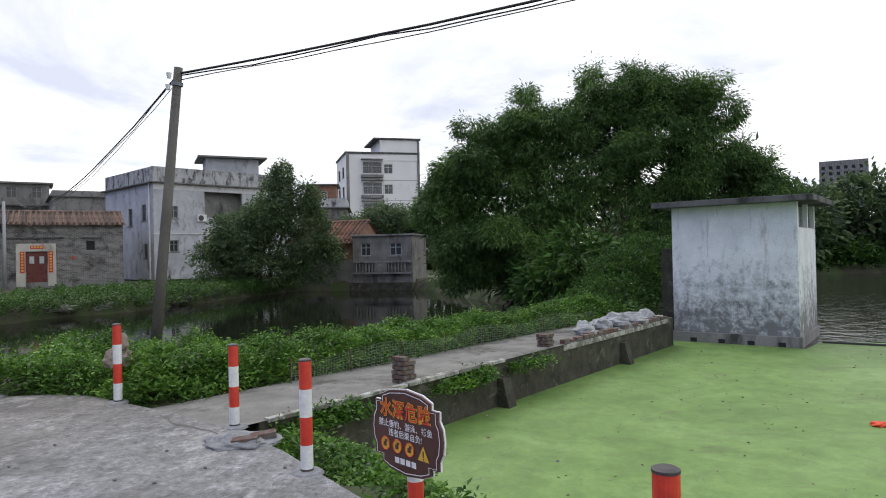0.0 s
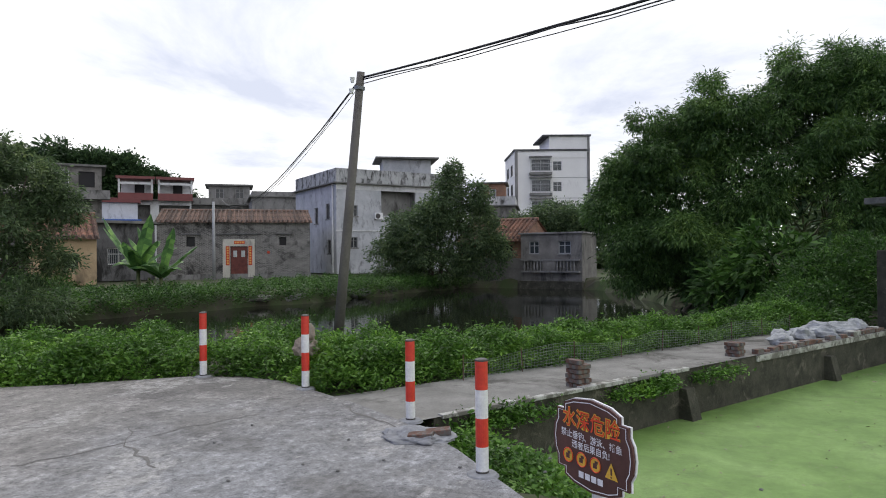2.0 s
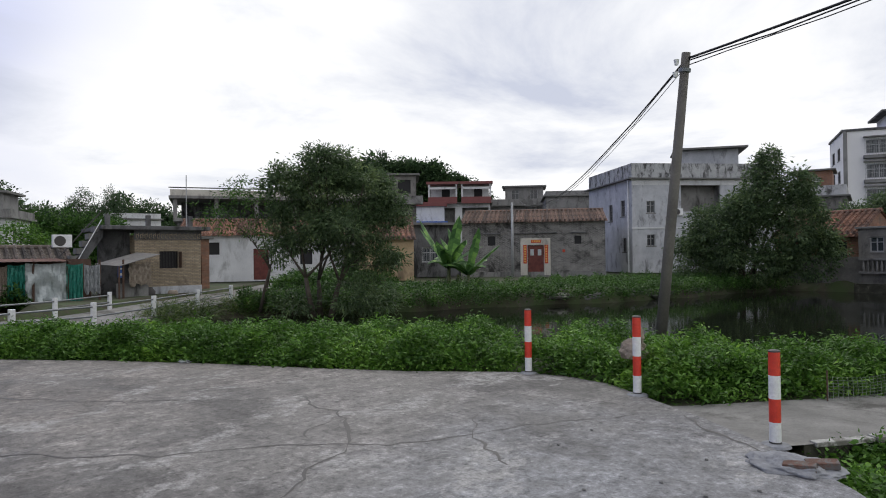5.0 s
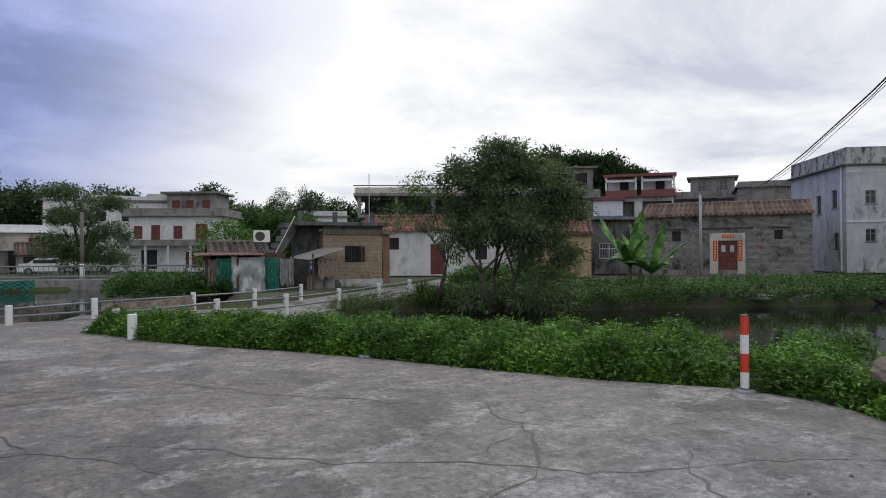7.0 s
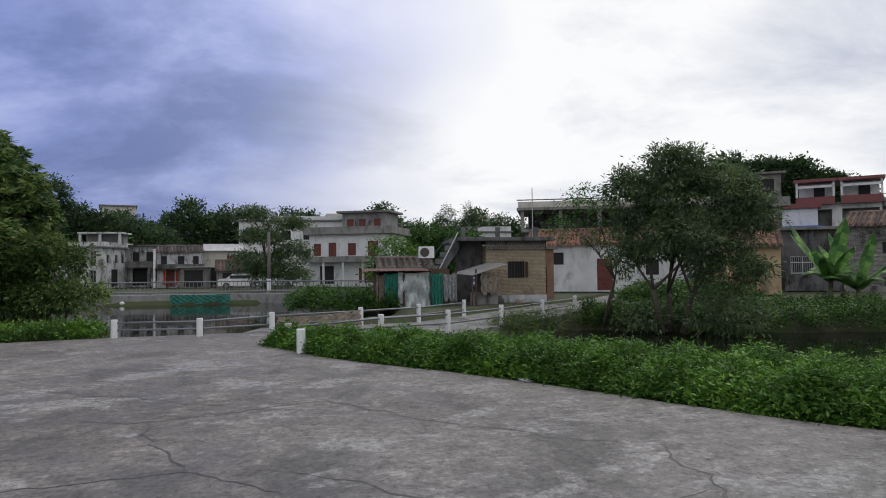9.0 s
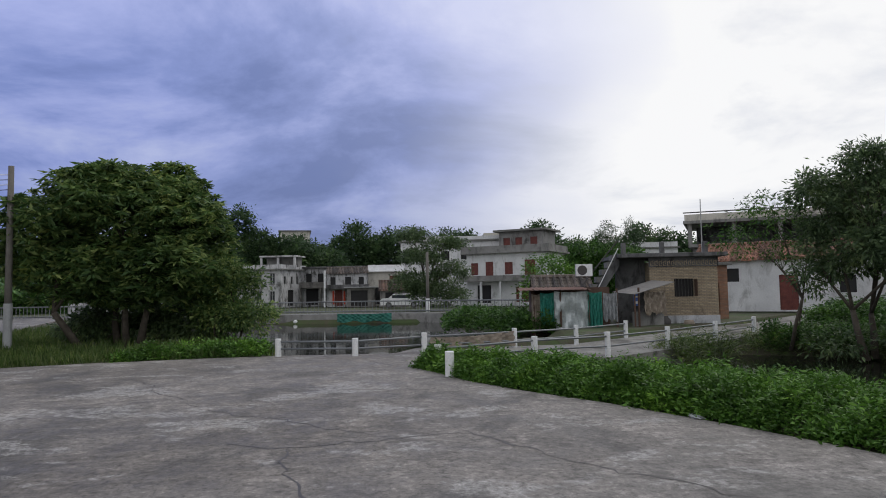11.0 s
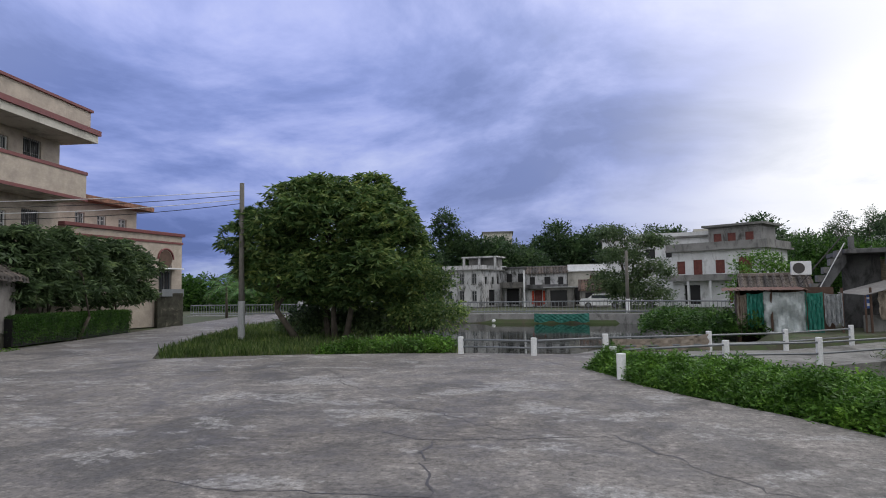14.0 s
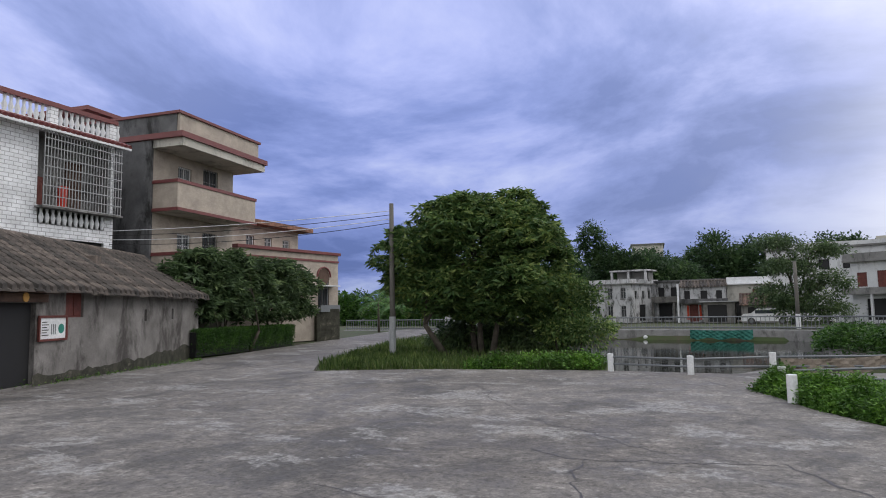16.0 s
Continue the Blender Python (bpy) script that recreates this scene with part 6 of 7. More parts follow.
def villa():
    A, B = (-22.1, -24.37), (-28.27, -25.49)
    w, back = math.dist(A, B), 8.0
    root = thing("beige_villa", "three-storey beige tiled villa with maroon trim", "house", facing(A, B, 0))
    holes = [(1.78, z, 1.0, 1.6) for z in (4.3, 7.75)] + [(3.7, z, 1.22, 1.85) for z in (4.3, 7.75)]
    body = Mesher()
    panel(body, w, 9.9, holes, lambda x, y, z: (x, y + 1.5, z))
    panel(body, back, 9.9, [], lambda x, y, z: (w - y, 1.5 + x, z))
    part("wall", body, "beige_tile", root, "beige mosaic tile wall", fix=False)
    for h in holes:
        fill_opening(root, lambda x, y, z: (x, y + 1.5, z), (*h, "white" if h[2] < 1.1 else "bars"))
    part("side_wall", Mesher().box(-0.16, 1.45, 0, -0.004, back + 1, 10.2), "dark_cement", root, "bare grey side wall")
    for z in (3.4, 6.88):
        part("balcony_slab", Mesher().box(0, 0, z - 0.13, w, 1.5, z), "cream", root)
        part("balcony_front", Mesher().box(0, 0.0, z, w, 0.12, z + 1.22).box(0.0, 0.12, z, 0.12, 1.5, z + 1.22).box(w - .12, .12, z, w, 1.5, z + 1.22), "beige_tile", root, "beige tiled balcony front")
        part("trim", Mesher().box(-0.05, -0.05, z + 1.22, w + .05, 0.17, z + 1.38).box(-.05, .17, z + 1.22, 0.17, 1.5, z + 1.38), "maroon", root)
        part("trim", Mesher().box(-0.06, -0.06, z - 0.13, w + .06, -0.003, z + 0.02).box(-.06, -.06, z - 0.13, -0.003, 1.5, z + 0.02), "maroon", root)
    part("roof_slab", Mesher().box(-0.05, -0.3, 9.85, w + .45, back + 1, 10.24), "cream", root, "white soffit slab")
    part("roof_trim", Mesher().box(-0.25, -0.42, 10.24, w + .55, back + 1, 10.5), "maroon", root)
    part("parapet", Mesher().box(-0.05, -0.1, 10.5, w + .1, 0.05, 11.4).box(w - .05, .05, 10.5, w + .1, back, 11.4), "beige_tile", root)
    part("parapet_side", Mesher().box(-0.1, 0.05, 10.5, 0.08, back, 11.4), "dark_cement", root)
    part("parapet_trim", Mesher().box(-0.2, 0.12, 11.4, 0.15, back, 11.53).box(-0.2, -0.2, 11.4, w + .2, 0.12, 11.53).box(w - .1, .12, 11.4, w + .2, back, 11.53), "maroon", root)
    part("stair_room", Mesher().box(0.1, 5.6, 10.5, 3.4, 8.6, 12.0), "cement", root)
    part("stair_room_roof", Mesher().box(-0.7, 4.9, 12.0, 4.0, 9.2, 12.2), "maroon", root)
    av, Wv, Hv = house("arched_house", "beige house with arched window and maroon eave", (-28.9, -27.45), (-37.65, -26.93), 6, 0.0, 5.7, "beige_tile", front=[(6.75, 2.1, 1.1, 2.1, "bars"), (6.8, 0.5, 0.9, 1.1, "bars"), (2.0, 3.2, 0.9, 1.1, "white")], slab=0.2, eave=0.15, slab_mat="maroon")
    part("arch_head", Mesher().tube([(7.3, -0.03, 4.2), (7.3, 0.1, 4.2)], 0.55, 20), "brown_wood", av, "dark arched window head")
    part("arch_trim", Mesher().tube([(7.3 + 0.66 * math.cos(t), -0.05, 4.2 + 0.66 * math.sin(t)) for t in np.linspace(0, math.pi, 13)], 0.06, 6), "maroon", av)
    part("balcony", Mesher().box(6.4, -0.6, 1.85, 8.3, 0, 1.95).box(6.4, -0.6, 1.95, 8.3, -0.55, 2.3), "steel", av, "grey balcony front")
    part("window_hood", Mesher().box(6.0, -0.7, 3.55, 8.2, -0.003, 3.62), "frame_white", av)
    part("trim_band", Mesher().box(-0.05, -0.06, 5.2, Wv + .05, -0.003, 5.33), "maroon", av)
    house("red_eave_house", "beige upper storey with red tile eave", (-31.0, -30.4), (-38.3, -31.1), 5, 0.0, 7.7, "beige_tile", front=[(1.6, 6.2, 0.8, 0.8, "white"), (3.5, 6.2, 0.8, 0.8, "white"), (5.5, 6.2, 0.8, 0.8, "white")], slab=0.3, eave=0.8, slab_mat="orange_tile")


villa()
pier = thing("gate_pillar", "dark weathered brick gate pillar by the lane", "pillar", facing((-35.2, -26.75), (-36.9, -26.15), 0))
part("pillar_body", Mesher().box(0, 0, -0.1, 1.75, 0.45, 2.05), "mossy", pier, bevel=0.03)

# ---- poles and cables ----
p1 = thing("utility_pole", "leaning grey concrete utility pole in the weeds", "utility pole", pose(0, 0, 0))
FOOT, TOP = Vector((-4.62, 9.95, -0.6)), Vector((-3.91, 9.76, 5.06))
part("shaft", Mesher().tube([FOOT, FOOT.lerp(TOP, 0.5), TOP], [0.100, 0.086, 0.070], 16), "pole", p1, smooth=True)
part("pole_band", Mesher().tube([FOOT.lerp(TOP, 0.945), FOOT.lerp(TOP, 0.955)], 0.098, 16), "steel", p1)
for f in (0.93, 0.965):
    q = FOOT.lerp(TOP, f)
    part("insulator", Mesher().tube([q + Vector((-0.1, -0.1, 0)), q + Vector((-0.1, -0.1, 0.09))], [0.03, 0.045], 10), "white", p1)


def cable(a, b, sag, r, wob, seed, name="overhead_cable", label="black overhead cable sagging between poles", mat="cable"):
    root = thing(name, label, "cable", group="overhead cables")
    rng = random.Random(seed)
    pts = []
    for k in range(25):
        f = k / 24
        p = Vector(a).lerp(Vector(b), f)
        p.z -= sag * 4 * f * (1 - f)
        p += Vector((rng.uniform(-wob, wob), rng.uniform(-wob, wob), rng.uniform(-wob, wob)))
        pts.append(p)
    part("wire", Mesher().tube(pts, r, 6), mat, root, smooth=True)


T = TOP - Vector((0, 0, 0.1))
END = Vector((14.0, 4.3, 6.36))
for k, (sg, r, w) in enumerate(((0.30, 0.020, 0.006), (0.31, 0.011, 0.03), (0.34, 0.008, 0.012))):
    cable(T - Vector((0, 0, 0.05 * k)), END, sg, r, w, k)
    cable(T - Vector((0, 0, 0.05 * k)), (-33.5, 43.0, 6.3), 1.3 + 0.06 * k, r * 0.8, w, 20 + k)
p2 = thing("utility_pole", "slim concrete utility pole beside the round tree", "utility pole", pose(-24.0, -13.6, 0))
part("shaft", Mesher().tube([(0, 0, -0.3), (0, 0, 6.3)], [0.13, 0.09], 14), "pole", p2, smooth=True)
part("pole_sleeve", Mesher().tube([(0, 0, 0.1), (0, 0, 1.6)], 0.14, 14), "frame_grey", p2)
for k in range(4):
    cable((-24.0, -13.6, 6.0 - 0.17 * k), (-19.6, -25.7, 5.6 - 0.2 * k), 0.12 + 0.05 * k, 0.014, 0.0, 40 + k, label="pale overhead wire across the lane" if k % 2 == 0 else "dark overhead wire across the lane", mat="frame_white" if k % 2 == 0 else "cable")
p3 = thing("utility_pole", "old utility pole on the far pond bank", "utility pole", pose(-56.5, 0.95, 0))
part("shaft", Mesher().tube([(0, 0, -0.3), (0, 0, 5.0)], [0.16, 0.12], 12), "pole", p3, smooth=True)
part("white_foot", Mesher().tube([(0, 0, 0.0), (0, 0, 1.1)], 0.17, 12), "white", p3)


# ---- plants ----
def scatter_leaves(name, label, P, D, S, mat, width, rng, category):
    return tagged(new(name, leaf_mesh(name, P, D, S, mat, width, rng=rng)), label, category, kind="stuff")


def lumps(x, y):
    return 0.66 + 0.22 * np.sin(x * 2.1 + 1.7 * np.sin(y * 1.3)) * np.cos(y * 2.4 + x) + 0.15 * np.sin(x * 5.3 + y * 4.1) + 0.10 * np.sin(x * 11 - y * 9)


def weed_bed(name, label, edge, widths, n, hmax, size, mat, seed, width=0.45, ground=-0.05, category="weeds", tuft=9):
    """A dense bed of weeds that lies on the right of a line, as wide as widths says; leaves stand in tufts on short stems."""
    rng = np.random.default_rng(seed)
    pts = np.array(edge, float)
    seg = np.diff(pts, axis=0)
    cum = np.concatenate([[0], np.cumsum(np.hypot(seg[:, 0], seg[:, 1]))])
    m = n // tuft
    s = rng.random(m) * cum[-1]
    k = np.clip(np.searchsorted(cum, s) - 1, 0, len(seg) - 1)
    f = (s - cum[k]) / (cum[k + 1] - cum[k])
    nor = np.stack([seg[k][:, 1], -seg[k][:, 0]], 1)
    nor /= np.linalg.norm(nor, axis=1, keepdims=True)
    wid = np.interp(s, cum, np.interp(np.linspace(0, 1, len(pts)), np.linspace(0, 1, len(widths)), widths))
    t = rng.random(m) ** 1.15
    xy = pts[k] + seg[k] * f[:, None] + nor * (t * wid)[:, None] + rng.normal(size=(m, 2)) * 0.05
    rise = np.clip(np.sqrt(np.clip(t * wid / 0.35, 0, 1)), 0.2, 1) * np.clip(np.sqrt(np.clip((1 - t) * wid / 0.6, 0, 1)), 0.1, 1)
    h = hmax * lumps(xy[:, 0], xy[:, 1]) * rise * (0.45 + 0.65 * rng.random(m) ** 0.5)
    z = ground + h
    c = np.column_stack([xy, z])[:, None]
    lean = np.column_stack([-nor * 0.25, np.zeros(m)])[:, None]
    off = rng.normal(size=(m, tuft, 3)) * np.array([0.5, 0.5, 0.55]) * size * 1.5
    P = (c + off - np.array([0, 0, size * 0.4])).reshape(-1, 3)
    D = (rng.normal(size=(m, tuft, 3)) * np.array([1, 1, 0.45]) + np.array([0, 0, 0.25]) + lean).reshape(-1, 3)
    S = size * (0.55 + 0.9 * rng.random(len(P)))
    return scatter_leaves(name, label, P, D, S, mat, width, rng, category)


EDGE = [(-3.0, 6.85), (-3.9, 7.28), (-4.65, 7.42), (-5.55, 7.2), (-6.75, 6.18), (-8.2, 5.32), (-9.8, 4.47), (-11.6, 3.37), (-13.1, 2.22), (-14.5, 1.32), (-15.8, 0.8), (-16.95, 0.2)]
EDGE_R = [(4.9, 17.5), (3.3, 15.3), (1.9, 13.5), (0.6, 11.55), (-0.5, 9.9), (-1.4, 8.75), (-2.2, 7.7), (-2.75, 6.85)]
weed_bed("weeds", "dense bright green weeds along the yard edge", EDGE, [3.6, 3.6, 3.4, 3.0, 2.4, 1.8, 0.9], 210000, 0.57, 0.078, "weed", 5, width=0.36)
weed_bed("weeds", "dense bright green weeds beside the walkway", EDGE_R, [1.6, 1.5, 1.7, 2.2, 2.8, 3.2], 125000, 0.52, 0.078, "weed", 6, width=0.36)
weed_bed("weeds", "weeds spilling from the yard edge to the water", [(-0.95, 5.6), (-0.45, 5.05), (0.15, 4.4), (0.75, 3.75), (1.6, 2.7), (2.5, 1.5)][::-1], [0.8, 0.7, 0.75, 0.5], 13000, 0.24, 0.065, "weed", 7, ground=-0.22)
weed_bed("weeds", "low weeds and bushes on the far pond bank", [(-12.8, 45.4), (-14.6, 38), (-15.8, 30.5), (-17.8, 27.0), (-19.4, 23.0), (-21.1, 18.4), (-22.8, 15.7), (-25.0, 12.8)], [8, 10, 10, 9, 7, 3], 130000, 0.85, 0.12, "bush", 8, ground=-0.5)
weed_bed("weeds", "reeds hanging into the pond by the bridge", [(-22.0, 18.0), (-23.4, 15.3), (-25.2, 12.2), (-22.4, 9.0)], [2.4, 2.6, 1.5], 16000, 0.6, 0.24, "grass", 18, width=0.09, ground=-0.6)
weed_bed("weeds", "weeds on the bank of the second pond", [(-44, 4.6), (-37, 6.6), (-31.5, 6.6)], [3, 5, 2], 26000, 1.0, 0.16, "bush", 9, ground=-0.3)
weed_bed("weeds", "weeds at the foot of the white house", [(-31.0, 17.8), (-35.0, 21.8), (-39, 29)], [3.5, 5, 5], 22000, 1.0, 0.16, "bush", 19, ground=-0.1)
weed_bed("weeds", "tall weeds on the far side of the lake", [(14, 52), (22, 56), (36, 58), (54, 50)][::-1], [8, 8, 8], 60000, 2.6, 0.32, "bush", 10, ground=-0.4)
weed_bed("weeds", "weeds in front of the plastered wall", [(-20.0, -20.1), (-14.0, -17.75), (-9.0, -15.8)], [0.18, 0.12, 0.18], 1500, 0.2, 0.07, "weed", 11, ground=0.0)
for k, (a, b) in enumerate(((0.1, 1.9), (2.9, 4.5), (4.9, 6.3), (0.5, 1.3), (3.6, 4.2))):
    weed_bed("weeds", "weeds sprouting from the wall top", [on_walk(a, 0.12)[:2], on_walk(b, 0.12)[:2]], [0.28, 0.32], 1100 if k < 3 else 1700, 0.20 if k < 3 else 0.38, 0.065, "weed", 70 + k, ground=-0.20)
# scrub between walkway and bamboo
scrub = np.random.default_rng(12)
P, D, S = blob_leaves(scrub, [(3.6, 18.9, -0.4, 1.2, 1.8, 0.6), (4.9, 20.2, 0.0, 1.3, 1.7, 0.9), (5.5, 21.6, 0.6, 1.2, 1.5, 1.1), (4.4, 18.3, -0.1, 0.9, 1.2, 0.5), (6.6, 22.6, 1.1, 1.1, 1.5, 1.1)], 2600, 16, 0.13, 0.10, 0.1)
scatter_leaves("scrub", "tangled green creepers beside the walkway", P, D, S, "bush", 0.5, scrub, "scrub")
P, D, S = blob_leaves(scrub, [(4.5, 24.4, 1.2, 1.4, 1.2, 1.4), (6.2, 25.0, 0.6, 1.3, 1.2, 1.2), (3.2, 25.6, 0.2, 1.0, 1.2, 1.0)], 430, 14, 0.22, 0.34, 0.4)
scatter_leaves("shrub", "broad-leaved shrub under the bamboo", P, D, S, "bush", 0.36, scrub, "shrub")


def bamboo_clump():
    rng = np.random.default_rng(21)
    cx, cy, cz = 6.2, 31.0, -0.5
    root = thing("bamboo_clump", "huge dark green bamboo clump leaning over the pond", "bamboo", pose(cx, cy, cz))
    # height of the crown along the bank
    along_x = [-1.9, -1.1, 0.0, 1.1, 3.0, 4.9, 6.2, 8.2, 9.4, 11.0, 11.9, 13.4, 14.6]
    heights = [5.0, 6.8, 8.0, 8.8, 9.8, 9.7, 10.5, 10.6, 10.9, 10.4, 7.6, 6.2, 4.9]
    plumes, wisps = [], []
    for k in range(150):
        x = -1.5 + 15.7 * rng.random()
        top = np.interp(x, along_x, heights) * (0.94 + 0.11 * math.sin(x * 4.1) * math.sin(x * 1.7 + 1))
        deep = 3.4 * math.sqrt(max(0.08, 1 - ((x - 5.8) / 9.4) ** 2))
        r = 0.55 + 0.62 * rng.random() ** 1.4
        if k % 5 < 2:
            v = rng.uniform(-1, 1)
            z = (top - r * 0.9) * (1 - 0.30 * v * v) - 0.9 * rng.random() ** 2
        else:
            floor = 0.1 if x < 3.2 else (2.2 if x < 9.5 else 3.4)
            if x < -0.2:
                floor = 3.9
            z = floor + max(0.3, top - floor - 0.8) * rng.random()
            v = -math.sqrt(max(0.05, 1 - (z / (top + 0.5)) ** 2)) * rng.uniform(0.75, 1.0)
        plumes.append((x - cx, v * deep, z - cz, r, r * 0.9, r * rng.uniform(0.55, 0.8)))
        if k % 3 == 0:
            wisps.append((x - cx + rng.normal() * 0.3, rng.uniform(-0.7, 0.5) * deep, top - cz + rng.uniform(-1.0, -0.35), 0.42, 0.42, 0.4))
    for k in range(30):
        # low sprays hanging over the water
        r = 0.6 + 0.35 * rng.random()
        plumes.append((-0.9 + 4.2 * rng.random() - cx, -2.6 + rng.normal() * 0.7, 0.2 + 2.6 * rng.random() - cz, r, r * 0.9, r * 0.75))
    for k in range(44):
        p = plumes[k * 3]
        a, q = rng.random() * 6.283, rng.random() ** 0.5
        foot = Vector((math.cos(a) * q * 3.2 - 0.4, math.sin(a) * q * 1.6, 0))
        tip = Vector(p[:3])
        mid = foot.lerp(tip, 0.5) + Vector(((foot.x - tip.x) * 0.18, 0, tip.z * 0.22))
        part("culm", Mesher().tube([foot, foot.lerp(mid, 0.5), mid, tip], [0.05, 0.045, 0.035, 0.012], 6), "bamboo_stem", root, smooth=True, fix=False)
    P, D, S = blob_leaves(rng, plumes, 6800, 42, 0.16, 0.18, 1.1, 0.8)
    P2, D2, S2 = blob_leaves(rng, wisps, 620, 34, 0.16, 0.18, 0.5, 0.2)
    P, D, S = np.concatenate([P, P2]), np.concatenate([D, D2]), np.concatenate([S, S2])
    keep = P[:, 2] + cz > -0.75
    part("crown", leaf_mesh("crown", P[keep], D[keep], S[keep], "bamboo", 0.25, rng=rng), None, root)
    # filler leaves in the darker far_leaf colour paint the shade between plumes
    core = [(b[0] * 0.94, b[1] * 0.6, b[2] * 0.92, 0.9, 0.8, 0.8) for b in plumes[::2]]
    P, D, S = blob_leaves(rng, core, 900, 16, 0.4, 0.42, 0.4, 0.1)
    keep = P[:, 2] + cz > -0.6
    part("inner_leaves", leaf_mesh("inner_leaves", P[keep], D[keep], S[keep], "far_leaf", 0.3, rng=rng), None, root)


bamboo_clump()
tree("tree", "dark dense tree on the far pond bank", (-15.4, 42.4, -0.5), [(-16.3, 41.3, 2.6, 2.2, 2.0, 2.3), (-13.6, 42.4, 5.4, 1.3, 1.3, 2.3), (-12.0, 42.9, 3.2, 1.6, 1.5, 2.7), (-14.4, 41.7, 1.0, 2.8, 1.8, 1.5), (-17.9, 40.8, 1.5, 1.4, 1.3, 1.7), (-14.6, 42.0, 4.0, 1.8, 1.6, 1.8), (-13.4, 42.4, 7.2, 0.7, 0.7, 1.1), (-11.0, 43, 1.5, 1.4, 1.2, 1.8), (-12.2, 42.8, 5.6, 1.0, 1.0, 1.3)], 2300, 22, 0.17, 0.19, "dark_leaf", 0.22, 1.5, 31, stems=3)
tree("tree", "round dark tree behind the waterside house", (-10.8, 61, 0), [(-12.5, 61, 3.6, 2.4, 2.2, 2.2), (-9.2, 61.2, 4.4, 3.0, 2.2, 2.4), (-6.6, 61, 3.4, 1.8, 1.8, 1.8), (-10.6, 60.5, 2.6, 3.6, 2, 1.8)], 1500, 20, 0.28, 0.26, "dark_leaf", 0.22, 2.0, 32)
tree("tree", "leafy tree standing in the reeds by the pond", (-22.3, 15.3, -0.5), [(-22.4, 15.2, 5.0, 1.5, 1.5, 1.3), (-21.2, 16.7, 4.5, 1.3, 1.3, 1.2), (-23.2, 14.2, 4.5, 1.1, 1.1, 1.1), (-21.5, 16.2, 2.9, 1.7, 1.7, 1.3), (-22.7, 14.9, 3.1, 1.5, 1.5, 1.2), (-20.7, 17.3, 3.3, 1.1, 1.1, 1.2), (-22.3, 15.4, 5.9, 1.0, 1.0, 0.6), (-21.2, 16.9, 1.6, 1.3, 1.3, 0.9), (-23.4, 14.1, 2.2, 0.9, 0.9, 1.0)], 1700, 20, 0.13, 0.165, "dark_leaf", 0.11, 1.2, 33, stems=3, width=0.34)
tree("tree", "thin sparse young tree by the bridge", (-25.0, 13.5, -0.3), [(-25.0, 13.3, 4.6, 1.0, 1.0, 0.8), (-25.5, 12.4, 3.5, 1.1, 1.1, 0.7), (-24.6, 12.9, 3.0, 0.9, 1.2, 0.6), (-24.3, 13.9, 4.0, 0.9, 0.9, 0.9)], 90, 18, 0.15, 0.15, "bush", 0.06, 1.6, 34, stems=2, width=0.3)
shr = np.random.default_rng(35)
P, D, S = blob_leaves(shr, [(-21.2, 16.2, 0.1, 1.2, 1.2, 0.7), (-20.7, 17.0, 0.0, 0.9, 0.9, 0.6), (-22.9, 14.3, -0.2, 0.8, 0.8, 0.4)], 200, 16, 0.2, 0.18, 0.3)
scatter_leaves("undergrowth", "dark undergrowth round the tree foot", P, D, S, "dark_leaf", 0.3, shr, "undergrowth")
tree("round_tree", "big rounded broad-leaved tree on the grass patch", (-26.4, -10.8, 0.0),
     [(-26.5, -10.6, 4.7, 2.6, 3.0, 1.9), (-25.2, -13.0, 4.1, 1.8, 1.7, 1.8), (-25.4, -12.4, 2.7, 1.7, 2.0, 1.3), (-27.3, -8.4, 3.9, 1.4, 1.4, 1.6), (-26.0, -9.4, 2.6, 2.0, 2.2, 1.5), (-25.6, -11.6, 5.7, 1.4, 1.4, 1.1), (-27.0, -9.5, 5.8, 1.5, 1.6, 1.2), (-26.3, -11.0, 2.3, 1.8, 2.2, 1.1), (-26.8, -8.0, 2.2, 1.2, 1.2, 1.2)], 4600, 16, 0.035, 0.29, "mango", 0.13, 1.3, 36, stems=5, width=0.27, spread=1.3, rosette=True)
# dark-leaved shrubs added to stand for the shade beneath the crown
for k, (x, y, r) in enumerate(((-27.6, -9.3, 1.0), (-27.8, -11.0, 1.0), (-27.4, -12.4, 0.9), (-27.0, -7.9, 0.9))):
    tree("shrub", "dark shrub added for the shade under the round tree", (x, y, 0.0), [(x, y - .4, 0.6, .7, r, 0.7), (x, y + .5, 0.9, .7, r * .8, 0.8)], 220, 16, 0.14, 0.16, "dark_leaf", 0.03, 0.4, 80 + k, stems=3, category="shrub", group="shade shrubs")
tree("shrub_tree", "yellow-green leafy shrub beside the round tree", (-26.9, -6.8, 0.0), [(-26.9, -6.9, 1.9, 0.9, 1.0, 1.2), (-26.6, -6.1, 0.9, 0.9, 0.9, 0.8), (-26.8, -7.5, 2.6, 0.8, 0.8, 0.9), (-26.5, -7.2, 0.9, 1.1, 1.1, 0.7)], 700, 16, 0.14, 0.14, "mango", 0.05, 0.5, 37, stems=4, category="shrub")
